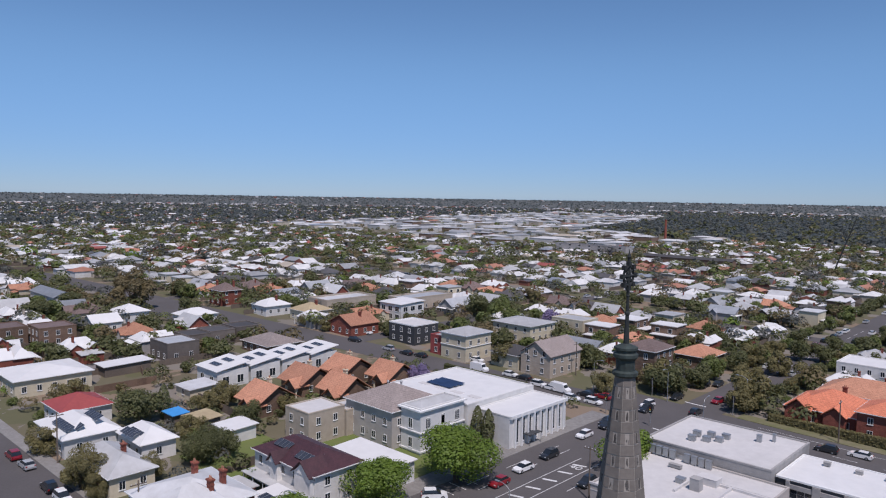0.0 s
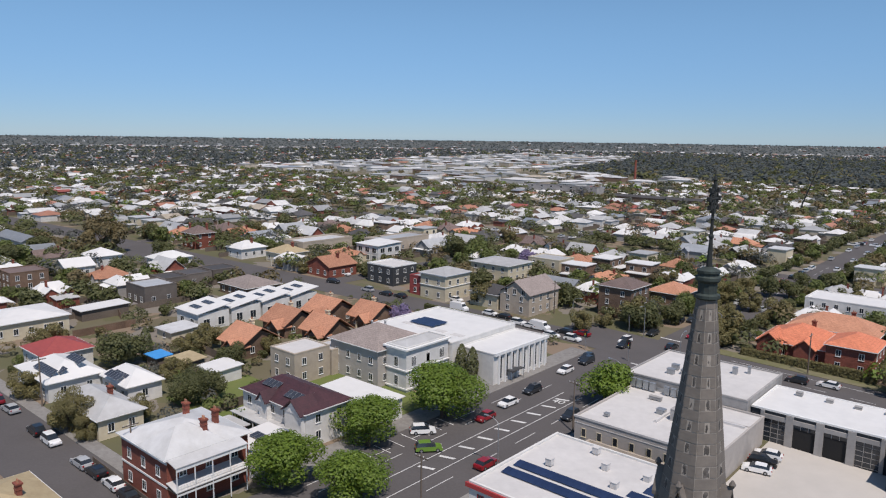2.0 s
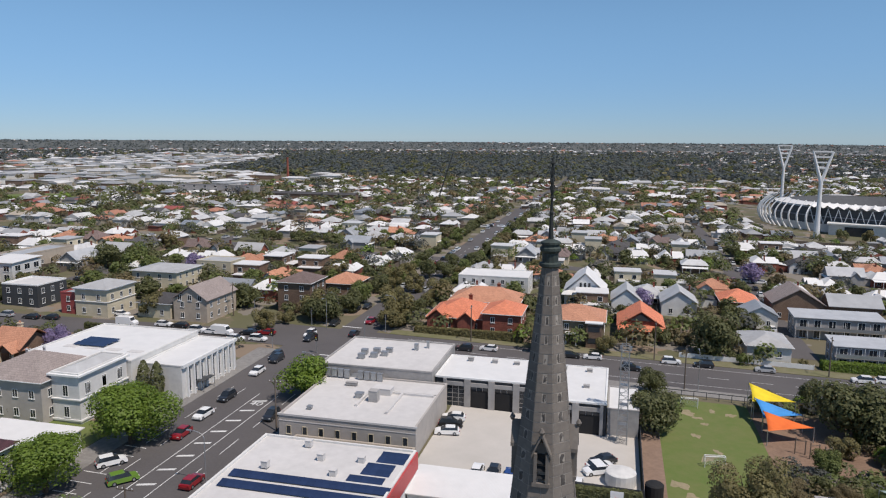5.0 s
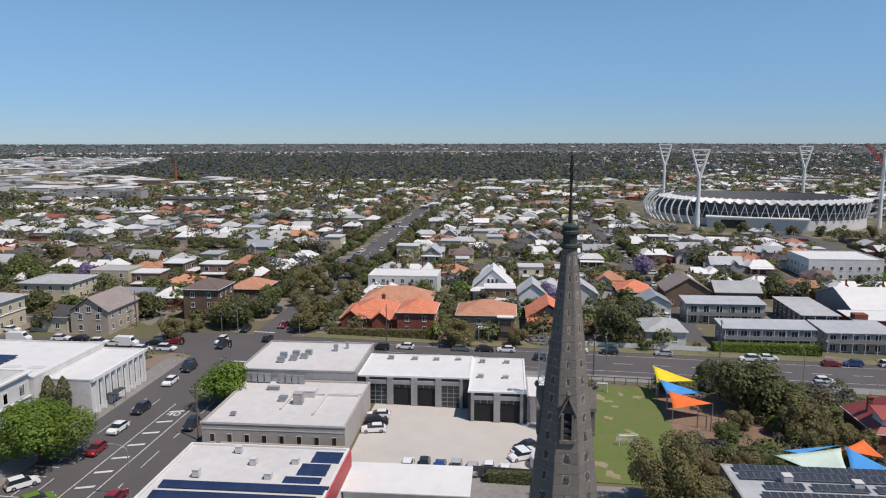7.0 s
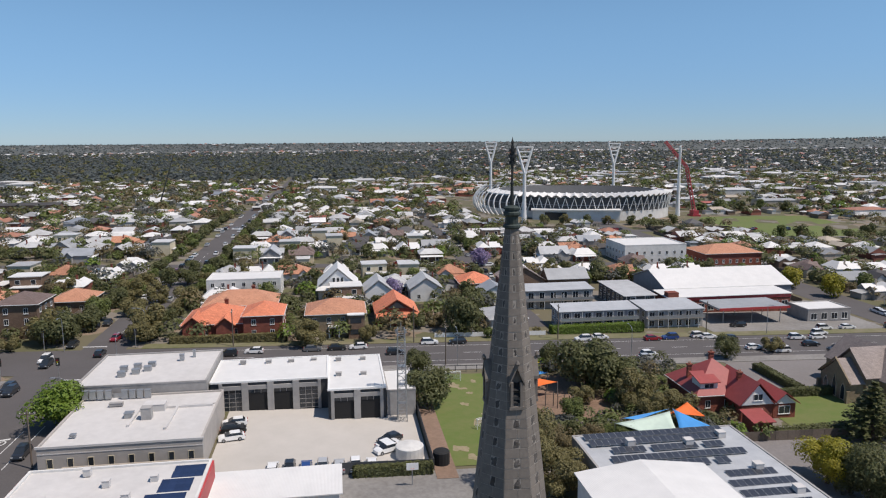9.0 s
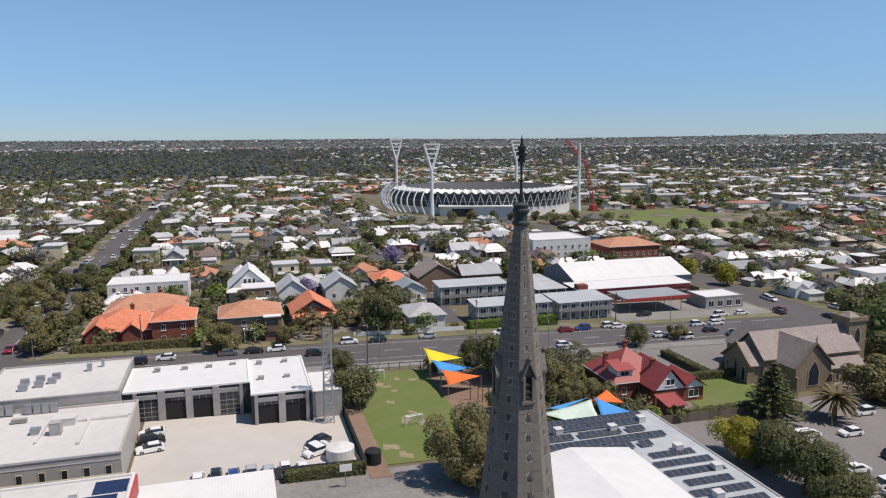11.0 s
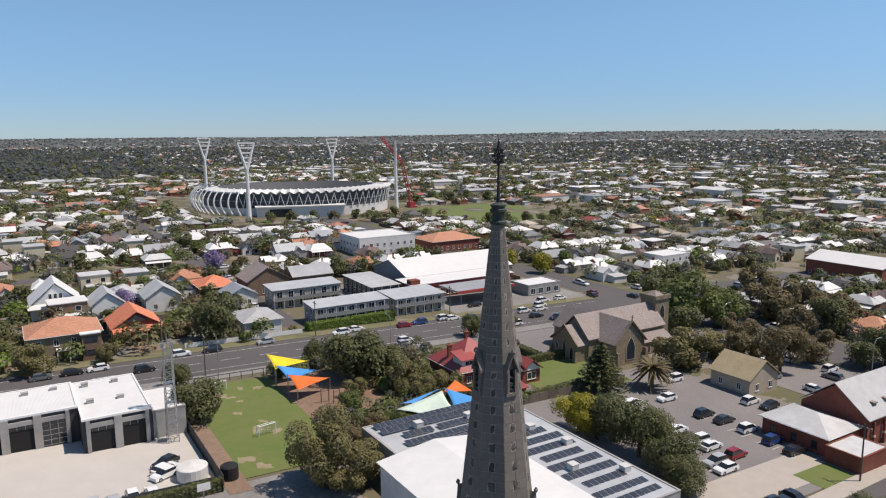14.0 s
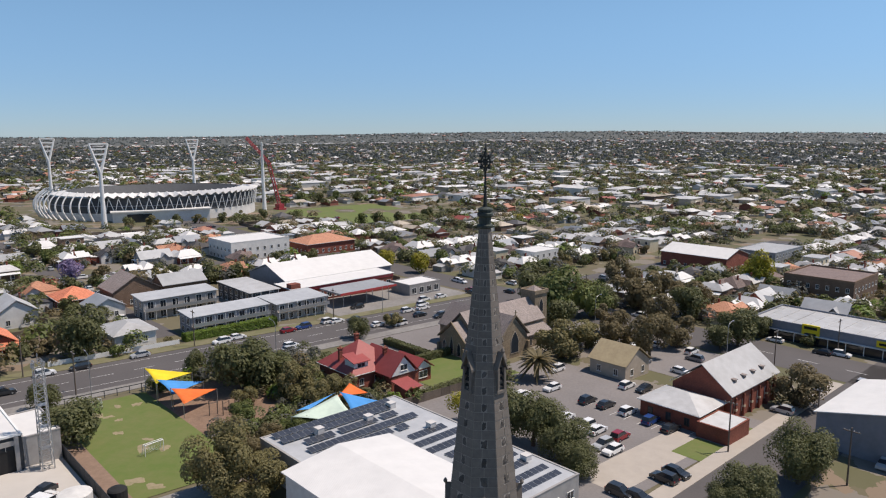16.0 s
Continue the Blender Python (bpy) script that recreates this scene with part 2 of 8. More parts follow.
MAT = dict(
    asphalt=material("asphalt", (0.106, 0.097, 0.096), (0.074, 0.068, 0.067), rough=0.92, grain=3, patch=0.07, mixup=0.3),
    lot=material("car_park_asphalt", (0.222, 0.203, 0.196), (0.158, 0.147, 0.143), rough=0.95, grain=2, patch=0.06, mixup=0.4),
    concrete=material("concrete", (0.42, 0.375, 0.325), (0.34, 0.305, 0.265), rough=0.9, grain=0.5, patch=0.05, mixup=0.3),
    yard=material("pale_yard_concrete", (0.50, 0.47, 0.43), (0.42, 0.395, 0.36), rough=0.88, grain=0.25, patch=0.04, mixup=0.3),
    paving=material("paving", (0.26, 0.25, 0.235), (0.17, 0.16, 0.15), rough=0.92, grain=1.4, patch=0.1),
    kerb=material("kerb_concrete", (0.36, 0.35, 0.33), rough=0.9),
    paint=material("road_paint", (0.72, 0.72, 0.70), (0.45, 0.45, 0.44), rough=0.8, grain=3, patch=0.5),
    lawn=material("mown_lawn", (0.098, 0.142, 0.028), (0.138, 0.152, 0.048), rough=0.95, grain=0.5, patch=0.12, bump=0.05),
    verge=material("verge_grass", (0.12, 0.125, 0.048), (0.19, 0.165, 0.105), rough=0.95, grain=0.5, patch=0.08),
    bark=material("bark_chips", (0.26, 0.17, 0.115), (0.15, 0.095, 0.065), rough=0.95, grain=2.5),
    dry_soil=material("dry_lawn_soil", (0.30, 0.245, 0.155), (0.22, 0.19, 0.105), rough=0.95, grain=1.5, patch=0.4),
    soil=material("bare_soil", (0.26, 0.175, 0.125), (0.18, 0.12, 0.085), rough=0.95, grain=1.5),
    bluestone=material("dark_spire_stone", (0.196, 0.173, 0.150), (0.134, 0.119, 0.105), rough=0.88, grain=5, patch=0.5, bump=0.015, vary=0.07),
    rough_stone=material("rock_faced_stone", (0.110, 0.100, 0.092), (0.055, 0.050, 0.046), rough=0.95, grain=9, patch=1.5, bump=0.06, vary=0.25),
    mortar=material("weathered_mortar", (0.33, 0.30, 0.265), (0.24, 0.22, 0.195), rough=0.95, grain=6),
    copper=material("verdigris_copper", (0.055, 0.075, 0.068), (0.03, 0.036, 0.034), rough=0.7, metal=0.3, grain=5, patch=2),
    iron=material("black_iron", (0.016, 0.018, 0.018), (0.024, 0.030, 0.030), rough=0.8, metal=0.0, grain=7),
    white_roof=ribbed("white_sheet_roof", (0.70, 0.69, 0.67), (0.58, 0.575, 0.56), rough=0.6, grain=0.4, patch=0.05, mixup=0.2),
    grey_roof=ribbed("grey_sheet_roof", (0.40, 0.41, 0.42), (0.30, 0.31, 0.32), rough=0.5, grain=0.4, patch=0.08, vary=0.22),
    pale_roof=ribbed("pale_galvanised_roof", (0.53, 0.53, 0.525), (0.40, 0.395, 0.385), rough=0.5, grain=0.5, patch=0.1, vary=0.2),
    blue_roof=ribbed("blue_grey_sheet_roof", (0.30, 0.315, 0.335), (0.22, 0.235, 0.25), rough=0.5, grain=0.4, vary=0.25),
    dark_roof=material("dark_tile_roof", (0.085, 0.08, 0.08), (0.05, 0.047, 0.048), rough=0.75, grain=2.5, vary=0.3),
    orange_tile=coursed("orange_tile_roof", (0.72, 0.245, 0.13), (0.60, 0.195, 0.105), (0.6, 0.55, 0.5), 0.33, 0.28, rough=0.75, grain=1.2, patch=0.25, vary=0.1),
    terra_tile=coursed("terracotta_tile_roof", (0.52, 0.255, 0.155), (0.42, 0.20, 0.122), (0.6, 0.55, 0.5), 0.33, 0.28, rough=0.8, grain=1.2, patch=0.25, vary=0.18),
    brown_tile=coursed("brown_tile_roof", (0.205, 0.15, 0.135), (0.15, 0.11, 0.10), (0.6, 0.55, 0.5), 0.33, 0.28, rough=0.8, grain=1.2, patch=0.25, vary=0.15),
    red_roof=material("red_painted_roof", (0.32, 0.066, 0.060), (0.25, 0.052, 0.048), rough=0.6, grain=1.5, patch=0.2, vary=0.08),
    maroon_roof=coursed("maroon_tile_roof", (0.085, 0.034, 0.04), (0.055, 0.024, 0.03), (0.6, 0.55, 0.5), 0.33, 0.28, rough=0.6, grain=1.2, patch=0.3),
    slate=coursed("brown_slate_roof", (0.34, 0.285, 0.26), (0.26, 0.215, 0.195), (0.6, 0.6, 0.6), 0.3, 0.22, rough=0.75, grain=1.5, patch=0.3, vary=0.08),
    tan_roof=material("tan_shingle_roof", (0.42, 0.34, 0.205), (0.33, 0.26, 0.155), rough=0.85, grain=1.5, patch=0.3),
    membrane=material("pale_roof_membrane", (0.60, 0.58, 0.56), (0.47, 0.455, 0.44), rough=0.8, grain=0.7, patch=0.12, mixup=0.2),
    white_wall=material("white_render", (0.68, 0.67, 0.64), (0.55, 0.54, 0.52), rough=0.85, grain=0.9, patch=0.25, vary=0.06),
    cream_wall=material("cream_render", (0.62, 0.55, 0.40), (0.50, 0.44, 0.32), rough=0.85, grain=0.9, patch=0.25, vary=0.08),
    tan_wall=material("tan_render", (0.46, 0.39, 0.31), (0.36, 0.305, 0.245), rough=0.88, grain=0.9, patch=0.25, vary=0.08),
    grey_wall=material("grey_panel_wall", (0.36, 0.345, 0.33), (0.28, 0.27, 0.26), rough=0.85, grain=0.8, patch=0.2, vary=0.08),
    putty_wall=material("putty_render", (0.43, 0.395, 0.365), (0.35, 0.325, 0.30), rough=0.88, grain=0.8, patch=0.25),
    steel_wall=material("blue_grey_sheet_wall", (0.225, 0.235, 0.265), (0.18, 0.19, 0.215), rough=0.7, grain=0.8, patch=0.2),
    cocoa_wall=material("dark_taupe_cladding", (0.17, 0.145, 0.125), (0.125, 0.105, 0.092), rough=0.8, grain=1, vary=0.2),
    dark_wall=material("charcoal_wall", (0.062, 0.066, 0.072), (0.045, 0.048, 0.052), rough=0.7, grain=1, vary=0.2),
    brick=coursed("red_brick", (0.31, 0.095, 0.062), (0.21, 0.065, 0.045), (0.75, 0.68, 0.6), 0.24, 0.086, rough=0.88, grain=2, patch=0.4, vary=0.12),
    brown_brick=coursed("brown_brick", (0.225, 0.15, 0.105), (0.16, 0.105, 0.075), (0.75, 0.7, 0.62), 0.24, 0.086, rough=0.88, grain=2, patch=0.4, vary=0.15),
    church_stone=coursed("brown_church_stone", (0.30, 0.235, 0.155), (0.20, 0.158, 0.11), (0.85, 0.8, 0.72), 0.6, 0.3, rough=0.9, grain=2, patch=0.4),
    red_paint=material("red_painted_steel", (0.46, 0.05, 0.05), (0.36, 0.045, 0.045), rough=0.5),
    trim=material("white_trim", (0.78, 0.78, 0.76), (0.66, 0.66, 0.64), rough=0.6, grain=3),
    timber=material("weathered_timber", (0.17, 0.135, 0.105), (0.10, 0.08, 0.065), rough=0.9, grain=3, vary=0.15),
    steel=material("galvanised_steel", (0.42, 0.43, 0.44), (0.32, 0.33, 0.34), rough=0.45, metal=0.6, grain=3),
    black=material("black_rubber", (0.014, 0.014, 0.015), rough=0.85, grain=4),
    glass=material("dark_window_glass", (0.020, 0.026, 0.034), (0.032, 0.038, 0.045), rough=0.08, grain=0.7, spec=0.6, vary=0.3),
    panel=material("solar_glass", (0.040, 0.044, 0.056), (0.052, 0.057, 0.070), rough=0.16, grain=1.5, spec=0.5, vary=0.12),
    panel_blue=material("blue_solar_glass", (0.018, 0.030, 0.075), (0.025, 0.041, 0.095), rough=0.2, grain=1.5, spec=0.5, vary=0.1),
    door=material("dark_timber_door", (0.05, 0.038, 0.032), rough=0.6),
    yellow=material("yellow_fabric", (0.80, 0.62, 0.02), (0.70, 0.53, 0.015), rough=0.75, grain=1, patch=0.4),
    sky_blue=material("blue_fabric", (0.055, 0.29, 0.66), (0.045, 0.24, 0.56), rough=0.75, grain=1, patch=0.4),
    orange=material("orange_fabric", (0.80, 0.165, 0.025), (0.68, 0.13, 0.02), rough=0.75, grain=1, patch=0.4),
    mint=material("pale_mint_fabric", (0.55, 0.66, 0.56), (0.47, 0.57, 0.49), rough=0.75, grain=1, patch=0.4),
    crane_red=material("crane_red_paint", (0.42, 0.045, 0.055), rough=0.5),
    leaf_bright=material("bright_green_leaves", (0.175, 0.255, 0.030), (0.115, 0.175, 0.024), rough=0.6, grain=1.2, island=0.2),
    leaf_green=material("green_leaves", (0.158, 0.190, 0.050), (0.108, 0.134, 0.038), rough=0.65, grain=1.2, island=0.2),
    leaf_dark=material("dark_green_leaves", (0.140, 0.148, 0.054), (0.094, 0.102, 0.040), rough=0.65, grain=1.2, island=0.2),
    leaf_olive=material("olive_gum_leaves", (0.225, 0.198, 0.078), (0.155, 0.138, 0.060), rough=0.7, grain=1.2, island=0.2),
    leaf_yellow=material("yellow_green_leaves", (0.34, 0.30, 0.025), (0.22, 0.225, 0.025), rough=0.65, grain=1.2, island=0.3),
    leaf_purple=material("lilac_blossom", (0.30, 0.24, 0.40), (0.21, 0.17, 0.29), rough=0.7, grain=1.2, island=0.3),
    leaf_rust=material("rusty_brown_leaves", (0.205, 0.165, 0.078), (0.145, 0.117, 0.058), rough=0.7, grain=1.2, island=0.2),
    wood=material("tree_bark", (0.115, 0.085, 0.065), (0.07, 0.052, 0.04), rough=0.95, grain=3),
)


def leafy(m):
    """Let some light through the leaves."""
    nt = m.node_tree
    b = nt.nodes["Principled BSDF"]
    tr = nt.nodes.new("ShaderNodeBsdfTranslucent")
    nt.links.new(b.inputs["Base Color"].links[0].from_socket, tr.inputs["Color"])
    mx = node(nt, "ShaderNodeMixShader", Fac=0.38)
    nt.links.new(b.outputs[0], mx.inputs[1])
    nt.links.new(tr.outputs[0], mx.inputs[2])
    nt.links.new(mx.outputs[0], nt.nodes["Material Output"].inputs["Surface"])


for leaf_name in ("bright", "green", "dark", "olive", "yellow", "purple", "rust"):
    leafy(MAT["leaf_" + leaf_name])


def ground_material():
    """Suburban ground: dry grass, gardens, soil and paved yards in patches, turning to hazy farmland far off."""
    m = material("suburban_ground", (0.108, 0.094, 0.052), (0.185, 0.150, 0.108), rough=0.97, grain=0.12, patch=0.02, mixup=0.3)
    nt = m.node_tree
    b = nt.nodes["Principled BSDF"]
    old = b.inputs["Base Color"].links[0].from_socket
    tc = nt.nodes.new("ShaderNodeTexCoord")
    vo = node(nt, "ShaderNodeTexVoronoi", Scale=0.12)
    # ragged edges between the patches
    wob = node(nt, "ShaderNodeTexNoise", Scale=0.22, Detail=4.0)
    nt.links.new(tc.outputs["Object"], wob.inputs["Vector"])
    push = nt.nodes.new("ShaderNodeVectorMath")
    push.operation = "MULTIPLY_ADD"
    push.inputs[1].default_value = (9, 9, 9)
    nt.links.new(wob.outputs["Color"], push.inputs[0])
    nt.links.new(tc.outputs["Object"], push.inputs[2])
    nt.links.new(push.outputs[0], vo.inputs["Vector"])
    sep = nt.nodes.new("ShaderNodeSeparateColor")
    nt.links.new(vo.outputs["Color"], sep.inputs[0])
    cr = nt.nodes.new("ShaderNodeValToRGB")
    cr.color_ramp.interpolation = "CONSTANT"
    e = cr.color_ramp.elements
    e[0].position, e[0].color = 0.0, (0.085, 0.092, 0.036, 1)
    e[1].position, e[1].color = 0.35, (0.115, 0.105, 0.058, 1)
    for p, c in ((0.55, (0.21, 0.19, 0.17, 1)), (0.72, (0.105, 0.092, 0.050, 1)), (0.86, (0.24, 0.175, 0.125, 1))):
        x = e.new(p)
        x.color = c
    nt.links.new(sep.outputs[0], cr.inputs["Fac"])
    mx = nt.nodes.new("ShaderNodeMix")
    mx.data_type = "RGBA"
    mx.inputs["Factor"].default_value = 0.65
    nt.links.new(old, mx.inputs["A"])
    nt.links.new(cr.outputs["Color"], mx.inputs["B"])
    nt.links.new(mx.outputs["Result"], b.inputs["Base Color"])
    return m


MAT["ground"] = ground_material()
# far leaves: distance haze is mixed into these greyed, cooled greens
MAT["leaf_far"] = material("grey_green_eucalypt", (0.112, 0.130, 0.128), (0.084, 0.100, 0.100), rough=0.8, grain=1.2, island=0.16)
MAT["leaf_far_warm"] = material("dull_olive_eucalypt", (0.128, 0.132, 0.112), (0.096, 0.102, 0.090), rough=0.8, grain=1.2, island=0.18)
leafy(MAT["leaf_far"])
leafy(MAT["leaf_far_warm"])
# ground past 1400 m: base colour cooled and greyed to carry the haze
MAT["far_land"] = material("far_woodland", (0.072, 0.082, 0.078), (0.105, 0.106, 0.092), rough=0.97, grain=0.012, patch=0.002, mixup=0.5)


# ---------------------------------------------------------------- mesh helpers
class G:
    """Collects vertices and faces of one mesh."""

    def __init__(self):
        self.v, self.f, self.m = [], [], []

    def add(self, verts, faces, m=0):
        n = len(self.v)
        self.v += [tuple(p) for p in verts]
        self.f += [tuple(n + i for i in f) for f in faces]
        self.m += [m] * len(faces)
        return self

    def box(self, x0, x1, y0, y1, z0, z1, m=0, t=0.0):
        """A box; t draws the top in."""
        return self.add([(x0, y0, z0), (x1, y0, z0), (x1, y1, z0), (x0, y1, z0), (x0 + t, y0 + t, z1), (x1 - t, y0 + t, z1), (x1 - t, y1 - t, z1), (x0 + t, y1 - t, z1)],
                        [(3, 2, 1, 0), (4, 5, 6, 7), (0, 1, 5, 4), (1, 2, 6, 5), (2, 3, 7, 6), (3, 0, 4, 7)], m)

    def gable(self, x0, x1, y0, y1, z, h, axis="x", m=0, th=0.16):
        """A gabled roof shell; the ridge runs along axis."""
        if axis == "x":
            k = (y0 + y1) / 2
            low = [(x0, y0, z), (x1, y0, z), (x1, y1, z), (x0, y1, z), (x0, k, z + h), (x1, k, z + h)]
        else:
            k = (x0 + x1) / 2
            low = [(x1, y0, z), (x1, y1, z), (x0, y1, z), (x0, y0, z), (k, y0, z + h), (k, y1, z + h)]
        up = [(a, b, c + th) for a, b, c in low]
        return self.add(low + up, [(6, 7, 11, 10), (8, 9, 10, 11), (0, 4, 5, 1), (2, 5, 4, 3), (0, 1, 7, 6), (2, 3, 9, 8), (0, 6, 10, 4), (3, 4, 10, 9), (1, 5, 11, 7), (2, 8, 11, 5)], m)

    def wedge(self, x0, x1, y0, y1, z, h, axis="x", m=0):
        """The solid under a gable, for the gable walls."""
        if axis == "x":
            k = (y0 + y1) / 2
            p = [(x0, y0, z), (x1, y0, z), (x1, y1, z), (x0, y1, z), (x0, k, z + h), (x1, k, z + h)]
        else:
            k = (x0 + x1) / 2
            p = [(x1, y0, z), (x1, y1, z), (x0, y1, z), (x0, y0, z), (k, y0, z + h), (k, y1, z + h)]
        return self.add(p, [(0, 1, 5, 4), (2, 3, 4, 5), (0, 4, 3), (1, 2, 5), (3, 2, 1, 0)], m)

    def hip(self, x0, x1, y0, y1, z, h, m=0, th=0.16):
        """A hipped roof with a fascia."""
        w, d = x1 - x0, y1 - y0
        i = min(w, d) / 2 * 0.98
        if w >= d:
            r = [(x0 + i, (y0 + y1) / 2, z + h + th), (x1 - i, (y0 + y1) / 2, z + h + th)]
            top = [(4, 5, 9, 8), (6, 7, 8, 9), (5, 6, 9), (7, 4, 8)]
        else:
            r = [((x0 + x1) / 2, y0 + i, z + h + th), ((x0 + x1) / 2, y1 - i, z + h + th)]
            top = [(4, 5, 8), (5, 6, 9, 8), (6, 7, 9), (7, 4, 8, 9)]
        b = [(x0, y0, z), (x1, y0, z), (x1, y1, z), (x0, y1, z)]
        return self.add(b + [(p[0], p[1], z + th) for p in b] + r, top + [(3, 2, 1, 0), (0, 1, 5, 4), (1, 2, 6, 5), (2, 3, 7, 6), (3, 0, 4, 7)], m)

    def tube(self, a, b, r0, r1=None, n=6, m=0):
        """A tapered bar from a to b."""
        a, b = Vector(a), Vector(b)
        r1 = r0 if r1 is None else r1
        w = (b - a).normalized()
        s = w.orthogonal().normalized()
        q = w.cross(s)
        ring = [(math.cos(2 * math.pi * i / n), math.sin(2 * math.pi * i / n)) for i in range(n)]
        return self.add([a + (s * c + q * d) * r0 for c, d in ring] + [b + (s * c + q * d) * r1 for c, d in ring],
                        [(i, (i + 1) % n, n + (i + 1) % n, n + i) for i in range(n)] + [tuple(range(n))[::-1], tuple(range(n, 2 * n))], m)

    def sweep(self, pts, radii, n=6, m=0):
        """One bar swept along points."""
        pts = [Vector(p) for p in pts]
        vs = []
        for k, p in enumerate(pts):
            w = (pts[min(k + 1, len(pts) - 1)] - pts[max(k - 1, 0)]).normalized()
            s = w.cross(Vector((.13, .97, .21))).normalized()
            q = w.cross(s)
            vs += [p + (s * math.cos(2 * math.pi * i / n) + q * math.sin(2 * math.pi * i / n)) * radii[k] for i in range(n)]
        fs = [(k * n + i, k * n + (i + 1) % n, (k + 1) * n + (i + 1) % n, (k + 1) * n + i) for k in range(len(pts) - 1) for i in range(n)]
        return self.add(vs, fs + [tuple(range(n))[::-1], tuple(range((len(pts) - 1) * n, len(pts) * n))], m)

    def lathe(self, rows, n=12, m=0, x=0.0, y=0.0, turn=0.0):
        """A turned body from (radius, height) rows."""
        vs = [(x + r * math.cos(2 * math.pi * i / n + turn), y + r * math.sin(2 * math.pi * i / n + turn), z) for r, z in rows for i in range(n)]
        fs = [(k * n + i, k * n + (i + 1) % n, (k + 1) * n + (i + 1) % n, (k + 1) * n + i) for k in range(len(rows) - 1) for i in range(n)]
        fs += [tuple(range(n))[::-1], tuple(range((len(rows) - 1) * n, len(rows) * n))]
        return self.add(vs, fs, m)

    def mesh(self, name, mats, smoothed=False):
        me = bpy.data.meshes.new(name)
        me.from_pydata(self.v, [], self.f)
        for k in mats if isinstance(mats, (list, tuple)) else [mats]:
            me.materials.append(MAT[k] if isinstance(k, str) else k)
        if any(self.m):
            me.polygons.foreach_set("material_index", self.m)
        if smoothed:
            me.polygons.foreach_set("use_smooth", [True] * len(self.f))
        me.update()
        return me


def part(name, g, mats, parent, label="", at=None, smoothed=False):
    """One mesh under a thing or a part."""
    ob = new(name, g if isinstance(g, bpy.types.Mesh) else g.mesh(name, mats, smoothed))
    ob.parent = parent
    if at is not None:
        ob.matrix_basis = at
    return tagged(ob, label)


def thing(name, label, category, m, group="", kind=""):
    ob = new(name)
    ob.empty_display_size = 0.5
    ob.matrix_basis = m
    return tagged(ob, label, category, group, kind)


def solid(name, g, mats, label, category, m, group="", kind="", smoothed=False):
    """A thing of one mesh."""
    ob = new(name, g.mesh(name, mats, smoothed))
    ob.matrix_basis = m
    return tagged(ob, label, category, group, kind)


# ---------------------------------------------------------------- ground, roads, pavements
def sheet(name, u0, u1, v0, v1, mat, label, category, h=0.03, step=8.0, skew=0.0, parent_kind="structure", thick=0.0):
    """A flat sheet draped on the land; skew shifts u with v. thick gives it a kerb edge."""
    g = G()
    nu, nv = max(1, int((u1 - u0) / step)), max(1, int((v1 - v0) / step))
    for i in range(nu + 1):
        for j in range(nv + 1):
            v = v0 + (v1 - v0) * j / nv
            g.v.append(tuple(W(u0 + (u1 - u0) * i / nu + skew * v, v, h)))
    k = nv + 1
    g.f = [(i * k + j, i * k + j + 1, (i + 1) * k + j + 1, (i + 1) * k + j) for i in range(nu) for j in range(nv)]
    g.f = [f[::-1] if (Vector(g.v[f[1]]) - Vector(g.v[f[0]])).cross(Vector(g.v[f[2]]) - Vector(g.v[f[0]])).z < 0 else f for f in g.f]
    g.m = [0] * len(g.f)
    if thick:
        rim = [i * k for i in range(nu + 1)] + [nu * k + j for j in range(1, nv + 1)] + [i * k + nv for i in range(nu - 1, -1, -1)] + [j for j in range(nv - 1, 0, -1)]
        n = len(g.v)
        g.v += [(g.v[i][0], g.v[i][1], g.v[i][2] - thick) for i in rim]
        L = len(rim)
        g.f += [(rim[a], rim[(a + 1) % L], n + (a + 1) % L, n + a) for a in range(L)]
        g.m += [0] * L
    ob = new(name, g.mesh(name, mat))
    return tagged(ob, label, category, "", parent_kind)


def make_ground():
    g = G()
    radii = [0, 12, 25, 40, 60, 80, 105, 130, 160, 190, 225, 260, 300, 345, 400, 460, 530, 610, 700, 800, 920, 1060, 1220, 1400, 1600, 1830, 2080, 2360, 2680, 3020, 3400, 3750, 4100, 4400, 4650, 4850]
    n = 144
    g.v.append((0, 0, land(0, 0)))
    for r in radii[1:]:
        for i in range(n):
            a = 2 * math.pi * i / n
            x, y = r * math.sin(a), r * math.cos(a)
            g.v.append((x, y, land(x, y)))
    g.f = [(0, 1 + (i + 1) % n, 1 + i) for i in range(n)]
    g.m = [0] * n
    for k in range(len(radii) - 2):
        b = 1 + k * n
        g.f += [(b + i, b + (i + 1) % n, b + n + (i + 1) % n, b + n + i) for i in range(n)]
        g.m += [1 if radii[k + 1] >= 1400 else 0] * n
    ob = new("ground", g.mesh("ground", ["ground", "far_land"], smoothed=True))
    tagged(ob, "dry suburban ground with gardens, rising to far wooded hills", "ground", "", "structure")


make_ground()
sheet("road_high_street", 33, 132, -75, -53.5, "asphalt", "wide dark asphalt high street with white markings", "road", 0.06)
sheet("road_high_street_far", 149, 1000, -67.5, -57.5, "asphalt", "long straight asphalt street running to the woods", "road", 0.06, step=14)
sheet("road_cross", 131.5, 149.5, -90, 420, "asphalt", "wide asphalt cross road past the depot", "road", 0.07)
sheet("road_cross_west", 139, 152, -420, -88, "asphalt", "asphalt cross road lined with parked cars", "road", 0.055, skew=0.115)
sheet("road_junction", 100, 116, -300, -236, "asphalt", "open asphalt junction before the brick pub", "road", 0.045)
